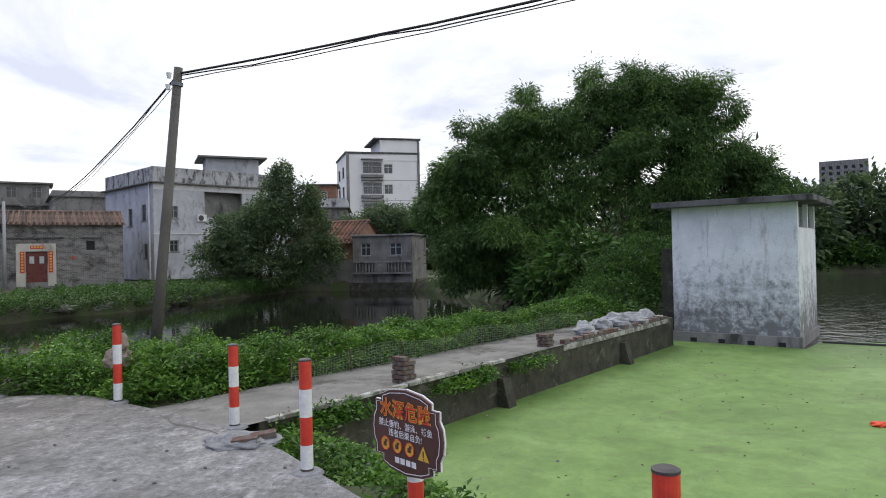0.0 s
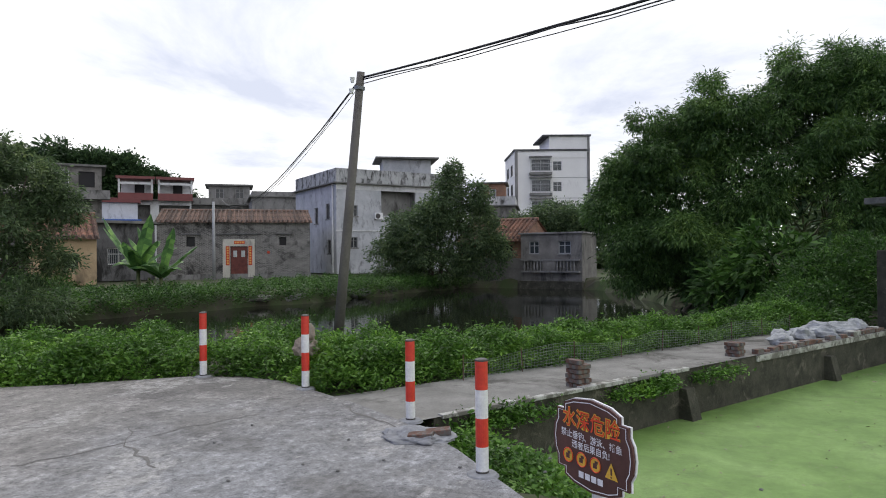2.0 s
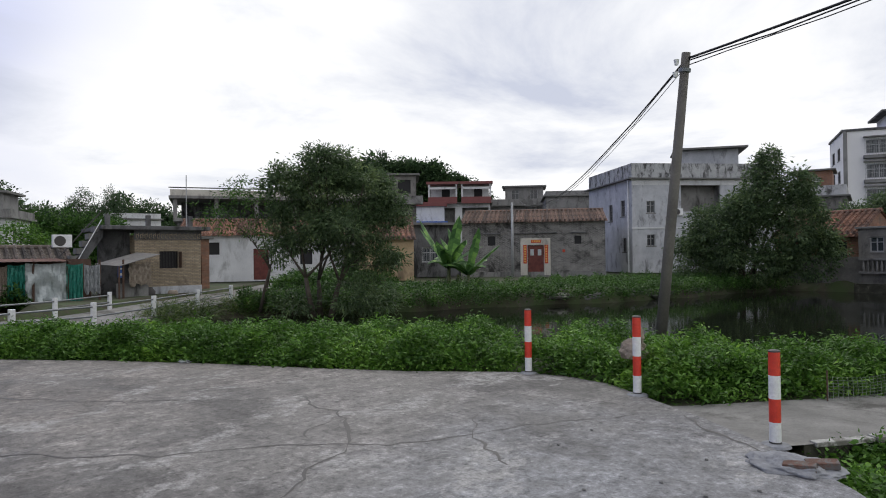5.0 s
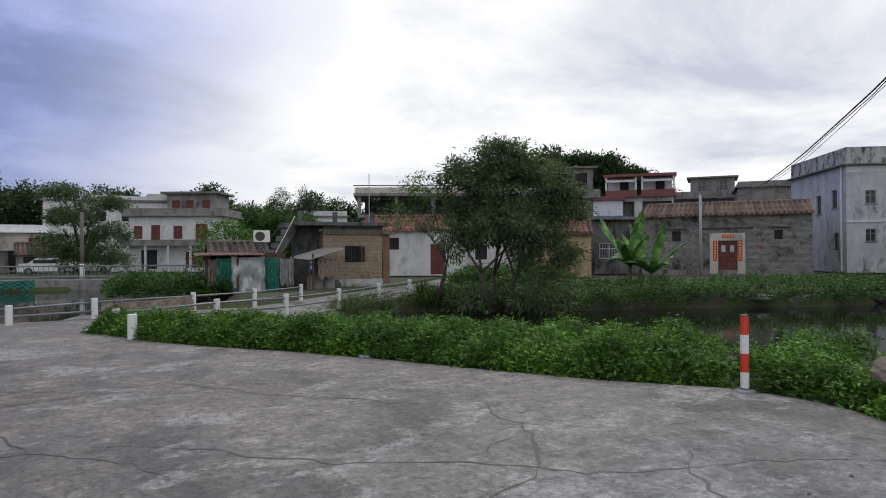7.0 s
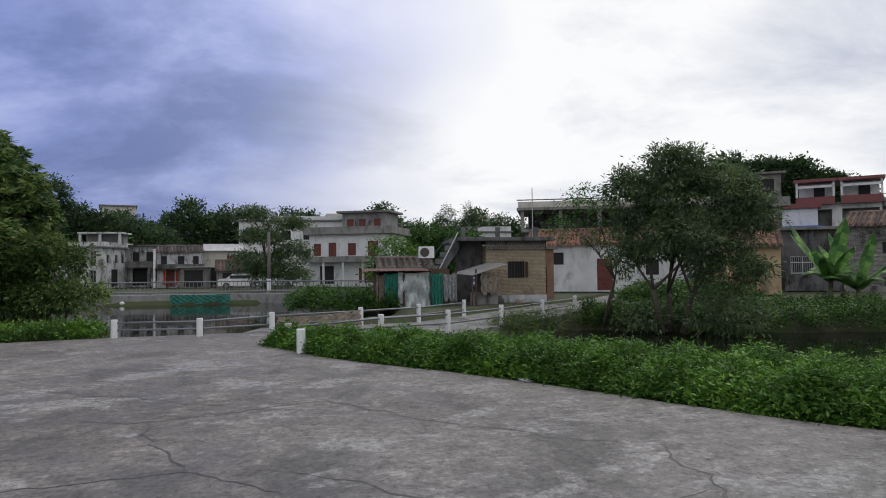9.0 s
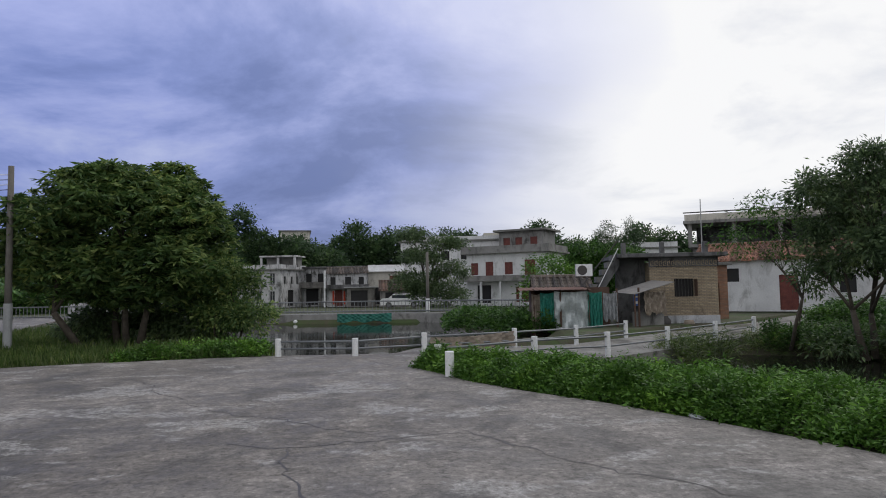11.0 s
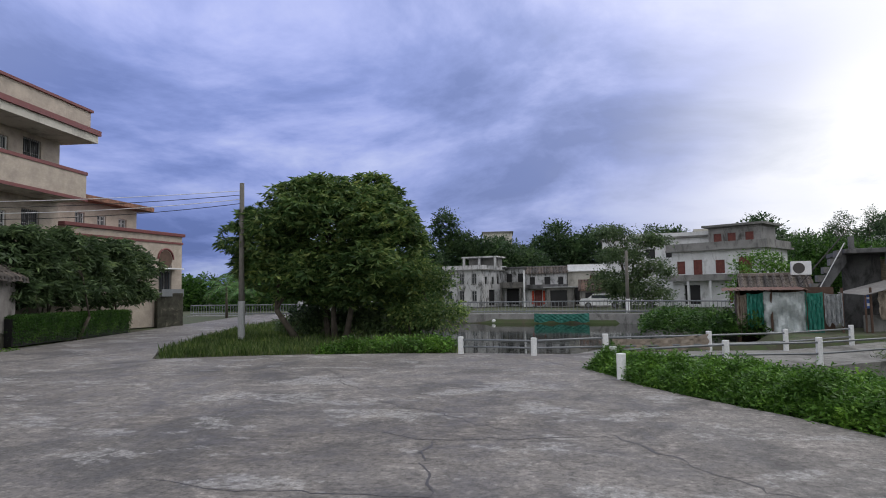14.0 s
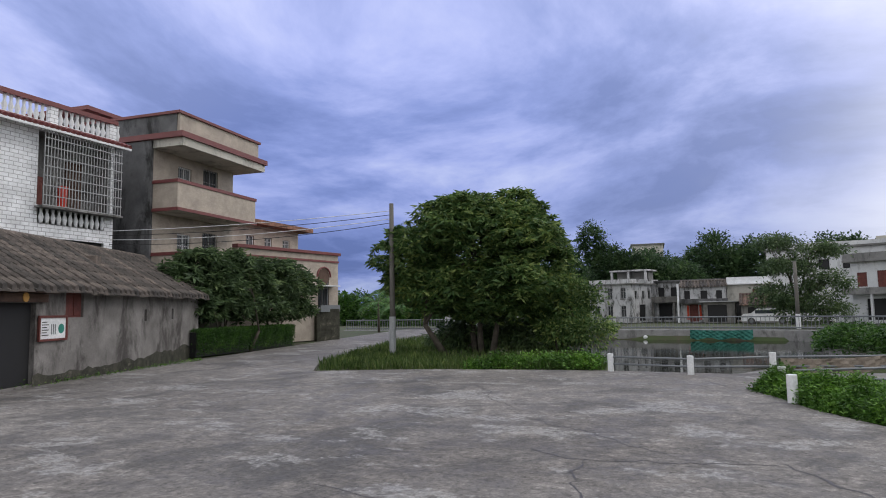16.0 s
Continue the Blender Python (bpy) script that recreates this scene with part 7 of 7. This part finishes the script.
for k, (x, y, r) in enumerate(((-22.4, -23.1, 1.9), (-25.0, -23.5, 1.9), (-27.9, -24.25, 2.1), (-30.4, -24.9, 1.9))):
    tree("frangipani", "green frangipani shrub behind the clipped hedge", (x, y, 0.0), [(x - r * .6, y - r * .1, 3.4, r * .7, r * .45, 1.2), (x + r * .55, y + r * .1, 3.1, r * .7, r * .45, 1.3), (x, y, 4.3, r * .6, r * .4, 0.7), (x - r * .1, y, 2.1, r * .8, r * .45, 0.8)], 620, 14, 0.06, 0.33, "dark_leaf", 0.09, 1.0, 50 + k, droop=0.15, rosette=True, width=0.25, stems=3, category="shrub", group="frangipani shrubs")


def hedge(q0, q1, seed):
    rng = np.random.default_rng(seed)
    root = thing("hedge", "clipped green box hedge along the lane", "hedge", facing(q0, q1, 0))
    L, n = math.dist(q0, q1), 18000
    P = np.column_stack([rng.random(n) * L, rng.random(n) * 0.9, rng.random(n) ** 0.6 * 1.12])
    face = rng.integers(0, 3, n)
    P[face == 0, 1] = rng.normal(size=(face == 0).sum()) * 0.03
    P[face == 1, 2] = 1.12 + rng.normal(size=(face == 1).sum()) * 0.03
    D = rng.normal(size=(n, 3)) + np.array([0, -0.5, 0.4])
    part("leaves", leaf_mesh("leaves", P, D, 0.07 * (0.7 + 0.6 * rng.random(n)), "bush", 0.5, rng=rng), None, root)
    # near-black box added behind the leaves as the hedge's inner shade
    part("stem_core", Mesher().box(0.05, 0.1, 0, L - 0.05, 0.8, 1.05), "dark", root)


hedge((-20.95, -21.55), (-25.2, -22.65), 8)
hedge((-25.3, -22.68), (-29.6, -23.75), 53)

ISLAND = [(-17.75, -12.3), (-18.8, -10.1), (-19.5, -8.3), (-20.05, -6), (-20.5, -3.9), (-22, -4.3), (-27, -6.8), (-36, -13), (-44, -22), (-35.3, -20.7), (-27, -17.05), (-19.7, -13.85)]
grs = np.random.default_rng(41)
X, Y = -46 + 30 * grs.random(150000), -23 + 20 * grs.random(150000)
ok = inside(ISLAND, X, Y) & (grs.random(150000) < np.clip(1.4 - (-17 - X) / 16, 0.2, 1)) & (grs.random(150000) < np.clip(np.hypot(X + 26.2, Y + 10.5) / 3.6 - 0.35, 0.12, 1))
n = int(ok.sum())
P = np.column_stack([X[ok], Y[ok], np.full(n, -0.07)])
D = np.column_stack([grs.normal(size=(n, 2)) * 0.35, np.full(n, 1.0)])
scatter_leaves("grass", "uncut green grass under the tree", P, D, (0.14 + 0.26 * grs.random(n)) * (0.7 + 0.5 * lumps(X[ok], Y[ok])), "grass", 0.09, grs, "grass")
weed_bed("weeds", "weeds growing over the kerb beside the posts", [(-20.3, -4.1), (-20.2, -6.0), (-19.5, -8.0)], [1.4, 1.2, 0.4], 9000, 0.5, 0.09, "weed", 42, ground=-0.02)


def banana(at, n, h, seed):
    rng = random.Random(seed)
    root = thing("banana_plant", "banana plant with torn drooping leaves on the bank", "banana plant", pose(*at))
    part("stem", Mesher().tube([(0, 0, -0.3), (0.03, 0, h * 0.5)], [0.17, 0.10], 10), "bamboo_stem", root, smooth=True)
    part("stem", Mesher().tube([(0.4, 0.2, -0.3), (0.5, 0.3, h * 0.35)], [0.13, 0.08], 10), "bamboo_stem", root, smooth=True)
    for k in range(n):
        a, up = 6.283 * k / n + rng.uniform(-.3, .3), rng.uniform(0.7, 1.7)
        L, wd, mb, prev = rng.uniform(1.9, 2.7), rng.uniform(0.25, 0.38), Mesher(), None
        for s in range(11):
            f = s / 10
            r = L * f * (1 - 0.25 * f)
            z = h * 0.5 + L * up * f - (1.3 + 0.5 * (1 - up)) * f * f
            c = Vector((math.cos(a) * r, math.sin(a) * r, z))
            w = wd * max(0.0, math.sin(math.pi * min(1, 0.12 + 0.88 * f))) ** 0.6 * (1 if s % 3 else 0.82)
            side = Vector((-math.sin(a), math.cos(a), 0)) * w
            cur = (c + side - Vector((0, 0, w * 0.45)), c, c - side - Vector((0, 0, w * 0.45)))
            if prev:
                mb.face(prev[0], prev[1], cur[1], cur[0]).face(prev[1], prev[2], cur[2], cur[1])
            prev = cur
        part("leaf", mb, "banana", root, smooth=True, fix=False)


banana((-25.9, 26.6, -0.35), 13, 2.8, 3)
banana((-25.1, 27.4, -0.35), 9, 2.0, 4)


def palm(at, h, n, L, seed):
    """A slender palm with arching feathered fronds."""
    rng = np.random.default_rng(seed)
    root = thing("palm", "slender palm with arching feathered fronds beyond the lane", "palm", pose(*at))
    part("trunk", Mesher().tube([(0, 0, -0.2), (0.05, 0, h * 0.5), (0.1, 0, h)], [0.13, 0.1, 0.08], 9), "bark", root, smooth=True)
    for k in range(n):
        a, up = 6.283 * k / n + rng.normal() * 0.2, rng.uniform(0.5, 1.1)
        f = np.linspace(0.05, 1, 34)
        c = np.column_stack([math.cos(a) * L * f + 0.1, math.sin(a) * L * f, h + L * (up * f - 1.05 * f * f)])
        side = np.array([-math.sin(a), math.cos(a), -0.5])
        P = np.concatenate([c, c])
        D = np.concatenate([np.tile(side, (34, 1)), np.tile(side * np.array([-1, -1, 1]), (34, 1))]) + np.array([math.cos(a), math.sin(a), 0]) * 0.5
        fr = part("frond", leaf_mesh("frond", P, D, np.tile(0.75 * np.sin(0.35 + 2.5 * f), 2), "banana", 0.12, rng=rng), None, root)
        part("rachis", Mesher().tube([tuple(q) for q in c[::4]], 0.02, 5), "bamboo_stem", fr)


palm((-54.0, -33.2, 0.0), 3.4, 9, 2.6, 71)
palm((-51.0, -32.6, 0.0), 2.6, 7, 2.2, 72)
palm((-59.0, -36.0, 0.0), 2.2, 7, 2.0, 73)
lane_wall = thing("lane_wall", "low pale stained wall beyond the lane", "wall", facing((-57.0, -29.0), (-60.5, -22.0), 0), kind="structure")
part("wall_body", Mesher().box(0, 0, -0.1, 7.8, 0.2, 1.35), "village", lane_wall, bevel=0.02)

# ---- woods and hills behind ----
def woods(name, label, blobs, clumps, per, cr, size, mat, seed):
    rng = np.random.default_rng(seed)
    P, D, S = blob_leaves(rng, blobs, clumps, per, cr, size, 0.2, 0.75)
    core = [(*b[:3], b[3] * 0.8, b[4] * 0.8, b[5] * 0.8) for b in blobs]
    P2, D2, S2 = blob_leaves(rng, core, clumps // 3, 6, cr, size * 2.6, 0.2, 0.5)
    P, D, S = np.concatenate([P, P2]), np.concatenate([D, D2]), np.concatenate([S, S2])
    keep = P[:, 2] > -0.2
    scatter_leaves(name, label, P[keep], D[keep], S[keep], mat, 0.6, rng, "woods")


wr = random.Random(77)
HILL = []
for k in range(90):
    f = k / 89
    top = float(np.interp(f, [0, 0.25, 0.5, 0.75, 0.9, 1], [28, 32, 32.5, 29.5, 25, 18])) + 0.5
    row = k % 3
    HILL.append((-160 + 36 * f - row * 4 + wr.uniform(-2, 2), 120 + 36 * f - row * 4, top - 6.5 + wr.uniform(-1.5, 1.2) - (2 - row) * 3.2, 4.5 + wr.uniform(-1, 1), 4.5, 5.2 + wr.uniform(-1, 1)))
woods("wooded_hill", "dark wooded hill behind the village", HILL, 9000, 14, 0.8, 0.7, "far_leaf", 61)
BELT = [(-112 + wr.uniform(-6, 6), -40 + k * 3.0, 5.0 + wr.uniform(-1, 1.5), 4, 3, 5 + wr.uniform(-1, 1.6)) for k in range(34)]
woods("far_trees", "belt of trees behind the far village", BELT, 11000, 15, 0.5, 0.42, "far_leaf", 62)
TALL = [(-96, -25.4, 11.4, 1.7, 1.7, 2.9), (-96, -24.2, 8.2, 1.6, 1.5, 2.6), (-96.5, -22.4, 7.6, 1.9, 1.6, 3.2), (-97, -20.3, 6.6, 2.0, 1.9, 3.4), (-97, -18.2, 6.4, 2.0, 1.8, 3.3), (-98, -15.6, 5.2, 2.4, 2.2, 3.2), (-98, -12.5, 4.6, 2.4, 2.4, 3.0)]
woods("tall_trees", "tall dark trees behind the white village house", TALL, 1400, 14, 0.4, 0.3, "far_leaf", 63)
LOW = [(-110 + wr.uniform(-12, 12), -75 + k * 3.4, 2.0, 4, 3, 2.8 + wr.uniform(-.6, .8)) for k in range(13)]
LOW += [(-90 + k * 6.5 + wr.uniform(-2, 2), 75 + wr.uniform(-4, 4) + k * 1.5, 2.5, 4, 4, 3.4) for k in range(11)]
woods("far_trees", "low distant trees closing the view", LOW, 2600, 12, 0.6, 0.5, "far_leaf", 64)
LANE = [(-78 + wr.uniform(-5, 5), -56 + k * 2.6, 1.0 + wr.uniform(-.4, .6), 3.0, 2.4, 2.2 + wr.uniform(-.6, 1.2)) for k in range(14)]
woods("lane_bushes", "bushes and low trees beyond the lane", LANE, 2600, 14, 0.35, 0.34, "bush", 68)
RIGHT = [(13 + k * 3.6, 62 + wr.uniform(-3, 3) - (k - 5) ** 2 * 0.12, 3.2 + wr.uniform(-.6, .8), 3.0, 3.0, 3.4 + wr.uniform(-.5, 1.5)) for k in range(13)]
woods("lakeside_trees", "dark trees on the far lake shore", RIGHT, 3200, 14, 0.5, 0.42, "dark_leaf", 65)
BACKROW = [(-8 + k * 5 + wr.uniform(-2, 2), 72 + wr.uniform(-3, 3), 2.6, 3.6, 3.0, 3.2 + wr.uniform(-.5, 1)) for k in range(9)]
woods("far_trees", "trees behind the bamboo", BACKROW, 800, 12, 0.6, 0.6, "dark_leaf", 66)
tree("tree", "open feathery tree among the village houses", (-60.5, 0.9, 0), [(-60.5, -0.4, 6.8, 1.8, 1.7, 0.6), (-60.5, 2.2, 6.0, 1.8, 1.9, 0.6), (-60.5, 0.6, 4.8, 2.2, 2.4, 0.8), (-60, 2.9, 3.2, 1.6, 1.8, 1.1), (-60, -0.6, 2.4, 1.4, 1.6, 1.2), (-60.3, 1.6, 1.4, 2.0, 2.6, 1.2)], 1250, 20, 0.2, 0.19, "dark_leaf", 0.16, 2.0, 38)
tree("tree", "round leafy tree behind the shack", (-40.0, 8.3, 0), [(-40, 8.0, 2.9, 1.2, 1.3, 1.0), (-40, 9.0, 2.2, 1.0, 1.0, 1.0), (-40, 7.3, 1.4, 1.0, 1.1, 1.0)], 240, 16, 0.17, 0.17, "weed", 0.08, 0.9, 39)
tree("tree", "two dark trees far behind the brick hut", (-88, 27, 0), [(-88, 25.5, 8.2, 1.5, 1.5, 2.3), (-88, 28.6, 8.6, 1.4, 1.4, 2.4), (-88, 27, 6.2, 2.6, 2.6, 1.8)], 500, 18, 0.26, 0.22, "far_leaf", 0.25, 4.0, 40)
woods("far_trees", "trees behind the villa terrace", [(-82, 19.5 + k * 2.4, 3.6, 2.2, 2.0, 3.6 + wr.uniform(-.6, .6)) for k in range(4)], 900, 14, 0.36, 0.24, "bush", 67)


def far_hills():
    root = thing("far_hills", "hazy blue hills on the horizon", "hills", kind="structure")
    mb, prev = Mesher(), None
    for k in range(61):
        yaw = radians(70 + k * 1.6)
        d = 1900
        h = 46 + 26 * math.sin(k * 0.33) + 14 * math.sin(k * 0.9 + 1) + 5 * math.sin(k * 2.3)
        x, y = -math.sin(yaw), math.cos(yaw)
        cur = ((x * d, y * d, -2), (x * (d + 150), y * (d + 150), h), (x * (d + 500), y * (d + 500), -2))
        if prev:
            mb.face(prev[0], cur[0], cur[1], prev[1]).face(prev[1], cur[1], cur[2], prev[2])
        prev = cur
    part("ridge", mb, "hill", root)


far_hills()


# ---- small things ----
def crumpled(name, label, at, size, mat, seed, category, yaw=0):
    bm = bmesh.new()
    bmesh.ops.create_icosphere(bm, subdivisions=3, radius=1)
    for v in bm.verts:
        n = noise.noise(v.co * 1.7 + Vector((seed * 3.1, 0, 0))) + 0.5 * noise.noise(v.co * 4.3 + Vector((0, seed, 0)))
        v.co = Vector((v.co.x * size[0], v.co.y * size[1], max(v.co.z, -0.7) * size[2])) * (1 + 0.38 * n)
    me = bpy.data.meshes.new(name)
    bm.to_mesh(me)
    bm.free()
    me.materials.append(M[mat])
    ob = new(name, me)
    ob.matrix_world = pose(*at, 0, 0, yaw)
    return tagged(ob, label, category)


for k in range(9):
    x = 8.6 + k * 0.42
    crumpled("plastic_sack", "crumpled pale plastic sack heaped on the walkway", on_walk(x, 0.42 + 0.22 * (k % 2), 0.02), (0.32, 0.2, 0.13 + 0.04 * (k % 3)), "sack", k + 1, "sack", yaw_w + k * 23)
crumpled("sack_on_stick", "dusty cloth sack lying in the weeds", (-3.72, 7.55, 0.42), (0.2, 0.16, 0.16), "cloth", 31, "sack")
crumpled("sack_tip", "pointed end of a dusty cloth in the weeds", (-3.62, 7.5, 0.66), (0.07, 0.06, 0.13), "cloth", 32, "cloth")
crumpled("paper_scrap", "flat scrap of pale paper by the weeds", (-10.27, 4.12, 0.015), (0.17, 0.09, 0.025), "sack", 33, "litter")
crumpled("float", "small orange float on the duckweed", (6.77, 8.76, WATER + 0.03), (0.12, 0.09, 0.05), "sign_red", 34, "float")
crumpled("bank_stone", "broken concrete slab on the far bank", (-19.4, 27.4, -0.45), (1.3, 0.7, 0.22), "walk", 35, "stone", 30)
crumpled("bank_stone", "broken concrete slab on the far bank", (-21.4, 24.6, -0.5), (1.4, 0.6, 0.16), "walk", 36, "stone", 55)
for k in range(30):
    f = k / 29
    crumpled("bank_stone", "rough grey stone of the far bank", (-17.9 + 2.0 * f + 0.2 * math.sin(k * 7), 28.6 + 8.0 * f, -0.62 + 0.15 * (k % 3) * 0.6), (0.32 + 0.1 * (k % 3), 0.25, 0.2), "slab", 40 + k, "stone", k * 37)


ball = thing("float", "white ball float on the second pond", "float", pose(-55.76, -9.96, WATER))
part("ball", Mesher().tube([(0, 0, 0.0), (0, 0, 0.06), (0, 0, 0.2), (0, 0, 0.3), (0, 0, 0.34)], [0.1, 0.17, 0.2, 0.12, 0.02], 14), "white", ball, smooth=True)
mast = thing("mast", "thin grey mast standing on the roofs", "mast", pose(-44.65, 19.35, 0))
part("mast_tube", Mesher().tube([(0, 0, 2.0), (0, 0, 7.64)], [0.05, 0.03], 7), "frame_grey", mast)
barrier = thing("cloth_barrier", "sagging brown cloth barrier tied between guard posts", "barrier", facing((-20.6, 0.5), (-23.0, 3.45), -0.1))
part("cloth_sheet", hanging_sheet(0.1, 3.7, 0.08, 0.52, "cloth", 14), "cloth", barrier, fix=False, smooth=True)


def net_fence():
    """Low plastic mesh fence on thin stakes along the walkway's planted edge."""
    root = thing("net_fence", "low grey-green plastic mesh fence on thin stakes", "net fence", WALK_M)
    for k in range(9):
        x = 1.6 + k * 1.15
        part("stake", Mesher().tube([(x, 1.52 - 0.025 * k, -0.12), (x + 0.03 * math.sin(k * 5), 1.52 - 0.025 * k, 0.32)], 0.009, 5), "brown_wood", root)

    def at(s, z):
        return (s, 1.50 - 0.0217 * (s - 1.6) + 0.03 * math.sin(s * 5.5), -0.07 + z * (0.34 + 0.05 * math.sin(s * 2.3)))
    mb = Mesher()
    for k in range(150):
        s = 1.6 + k * 0.0615
        mb.face(at(s, 0), at(s + 0.004, 0), at(s + 0.02, 0.5), at(s + 0.016, 0.5)).face(at(s + 0.016, 0.5), at(s + 0.02, 0.5), at(s + 0.004, 1), at(s, 1))
    for r in range(9):
        for k in range(46):
            s = 1.6 + k * 0.2
            mb.face(at(s, r / 8), at(s + 0.2, r / 8), at(s + 0.2, r / 8 + 0.01), at(s, r / 8 + 0.01))
    part("mesh", mb, "mesh_net", root, fix=False)


net_fence()

# dead leaves and specks floating on the duckweed
flo = np.random.default_rng(93)
X, Y = -2 + 16 * flo.random(5200), 18 * flo.random(5200)
ok = inside(DUCKWEED, X, Y) & (lumps(X, Y) > np.quantile(lumps(X, Y), 0.35))
n = int(ok.sum())
P = np.column_stack([X[ok], Y[ok], np.full(n, WATER + 0.016)])
D = np.column_stack([flo.normal(size=(n, 2)), flo.normal(size=n) * 0.05])
scatter_leaves("floating_leaves", "small dead leaves and specks floating on duckweed", P, D, 0.02 + 0.05 * flo.random(n) ** 3, "cloth", 0.5, flo, "leaf litter")


def crack(a, b, width, seed, wander=0.10):
    """A dark open crack wandering from a to b in the yard."""
    rng = random.Random(seed)
    a, b = Vector((*a, 0.003)), Vector((*b, 0.003))
    n = max(6, int((b - a).length / 0.12))
    side = Vector((-(b - a).y, (b - a).x, 0)).normalized()
    mb, prev, off = Mesher(), None, 0.0
    for k in range(n + 1):
        off = off * 0.86 + rng.gauss(0, wander * 0.45)
        c = a.lerp(b, k / n) + side * off * max(0.0, math.sin(math.pi * k / n)) ** 0.4
        w = width * (0.35 + 0.9 * rng.random()) * (0.4 + 0.6 * math.sin(math.pi * k / n))
        cur = (c + side * w, c - side * w)
        if prev:
            mb.face(prev[0], prev[1], cur[1], cur[0])
        prev = cur
    return mb


cracks = thing("yard_cracks", "dark open cracks in the concrete yard", "cracks", kind="structure")
for k, (a, b, w) in enumerate((((-6.4, 4.0), (-5.2, 3.65), 0.0135), ((-5.2, 3.65), (-4.25, 3.06), 0.0189), ((-4.25, 3.06), (-3.3, 1.6), 0.0121), ((-6.6, 0.3), (-4.9, 2.24), 0.0121), ((-4.9, 2.24), (-4.25, 3.06), 0.0149),
                               ((-4.25, 3.06), (-3.6, 4.1), 0.0121), ((-3.6, 4.1), (-2.75, 3.6), 0.0162), ((-3.6, 4.1), (-4.2, 4.8), 0.0108), ((-4.67, 2.9), (-5.1, 3.5), 0.0108), ((-2.8, 5.9), (-3.6, 4.1), 0.0081), ((-2.4, 6.2), (-1.2, 5.4), 0.0162),
                               ((-9.4, -2.0), (-9.1, -1.0), 0.0175), ((-9.15, -1.2), (-8.0, -1.05), 0.0135), ((-8.0, -1.05), (-6.9, -0.6), 0.0149), ((-6.9, -0.6), (-5.6, 0.4), 0.0121), ((-9.1, -1.0), (-9.8, 0.9), 0.0121), ((-9.8, 0.9), (-8.5, 1.7), 0.0175),
                               ((-8.5, 1.7), (-6.6, 3.6), 0.0135), ((-11.8, -3.1), (-9.7, -0.3), 0.0108), ((-16.0, -6.0), (-12.0, -3.2), 0.0108), ((-6.9, -0.6), (-6.8, -3.6), 0.0108), ((-18.6, -1.2), (-17.0, -0.2), 0.0216))):
    part("crack", crack(a, b, w * 1.25, k), "cap", cracks, fix=False)
for k in range(26):
    r = random.Random(900 + k)
    crumpled("pebble", "small loose stone on the yard", (-0.9 + r.gauss(0, 0.9), 4.6 + r.gauss(0, 0.7) if k < 16 else -1 + r.gauss(0, 2), 0.008), (0.016, 0.012, 0.009), "slab", k, "stone")
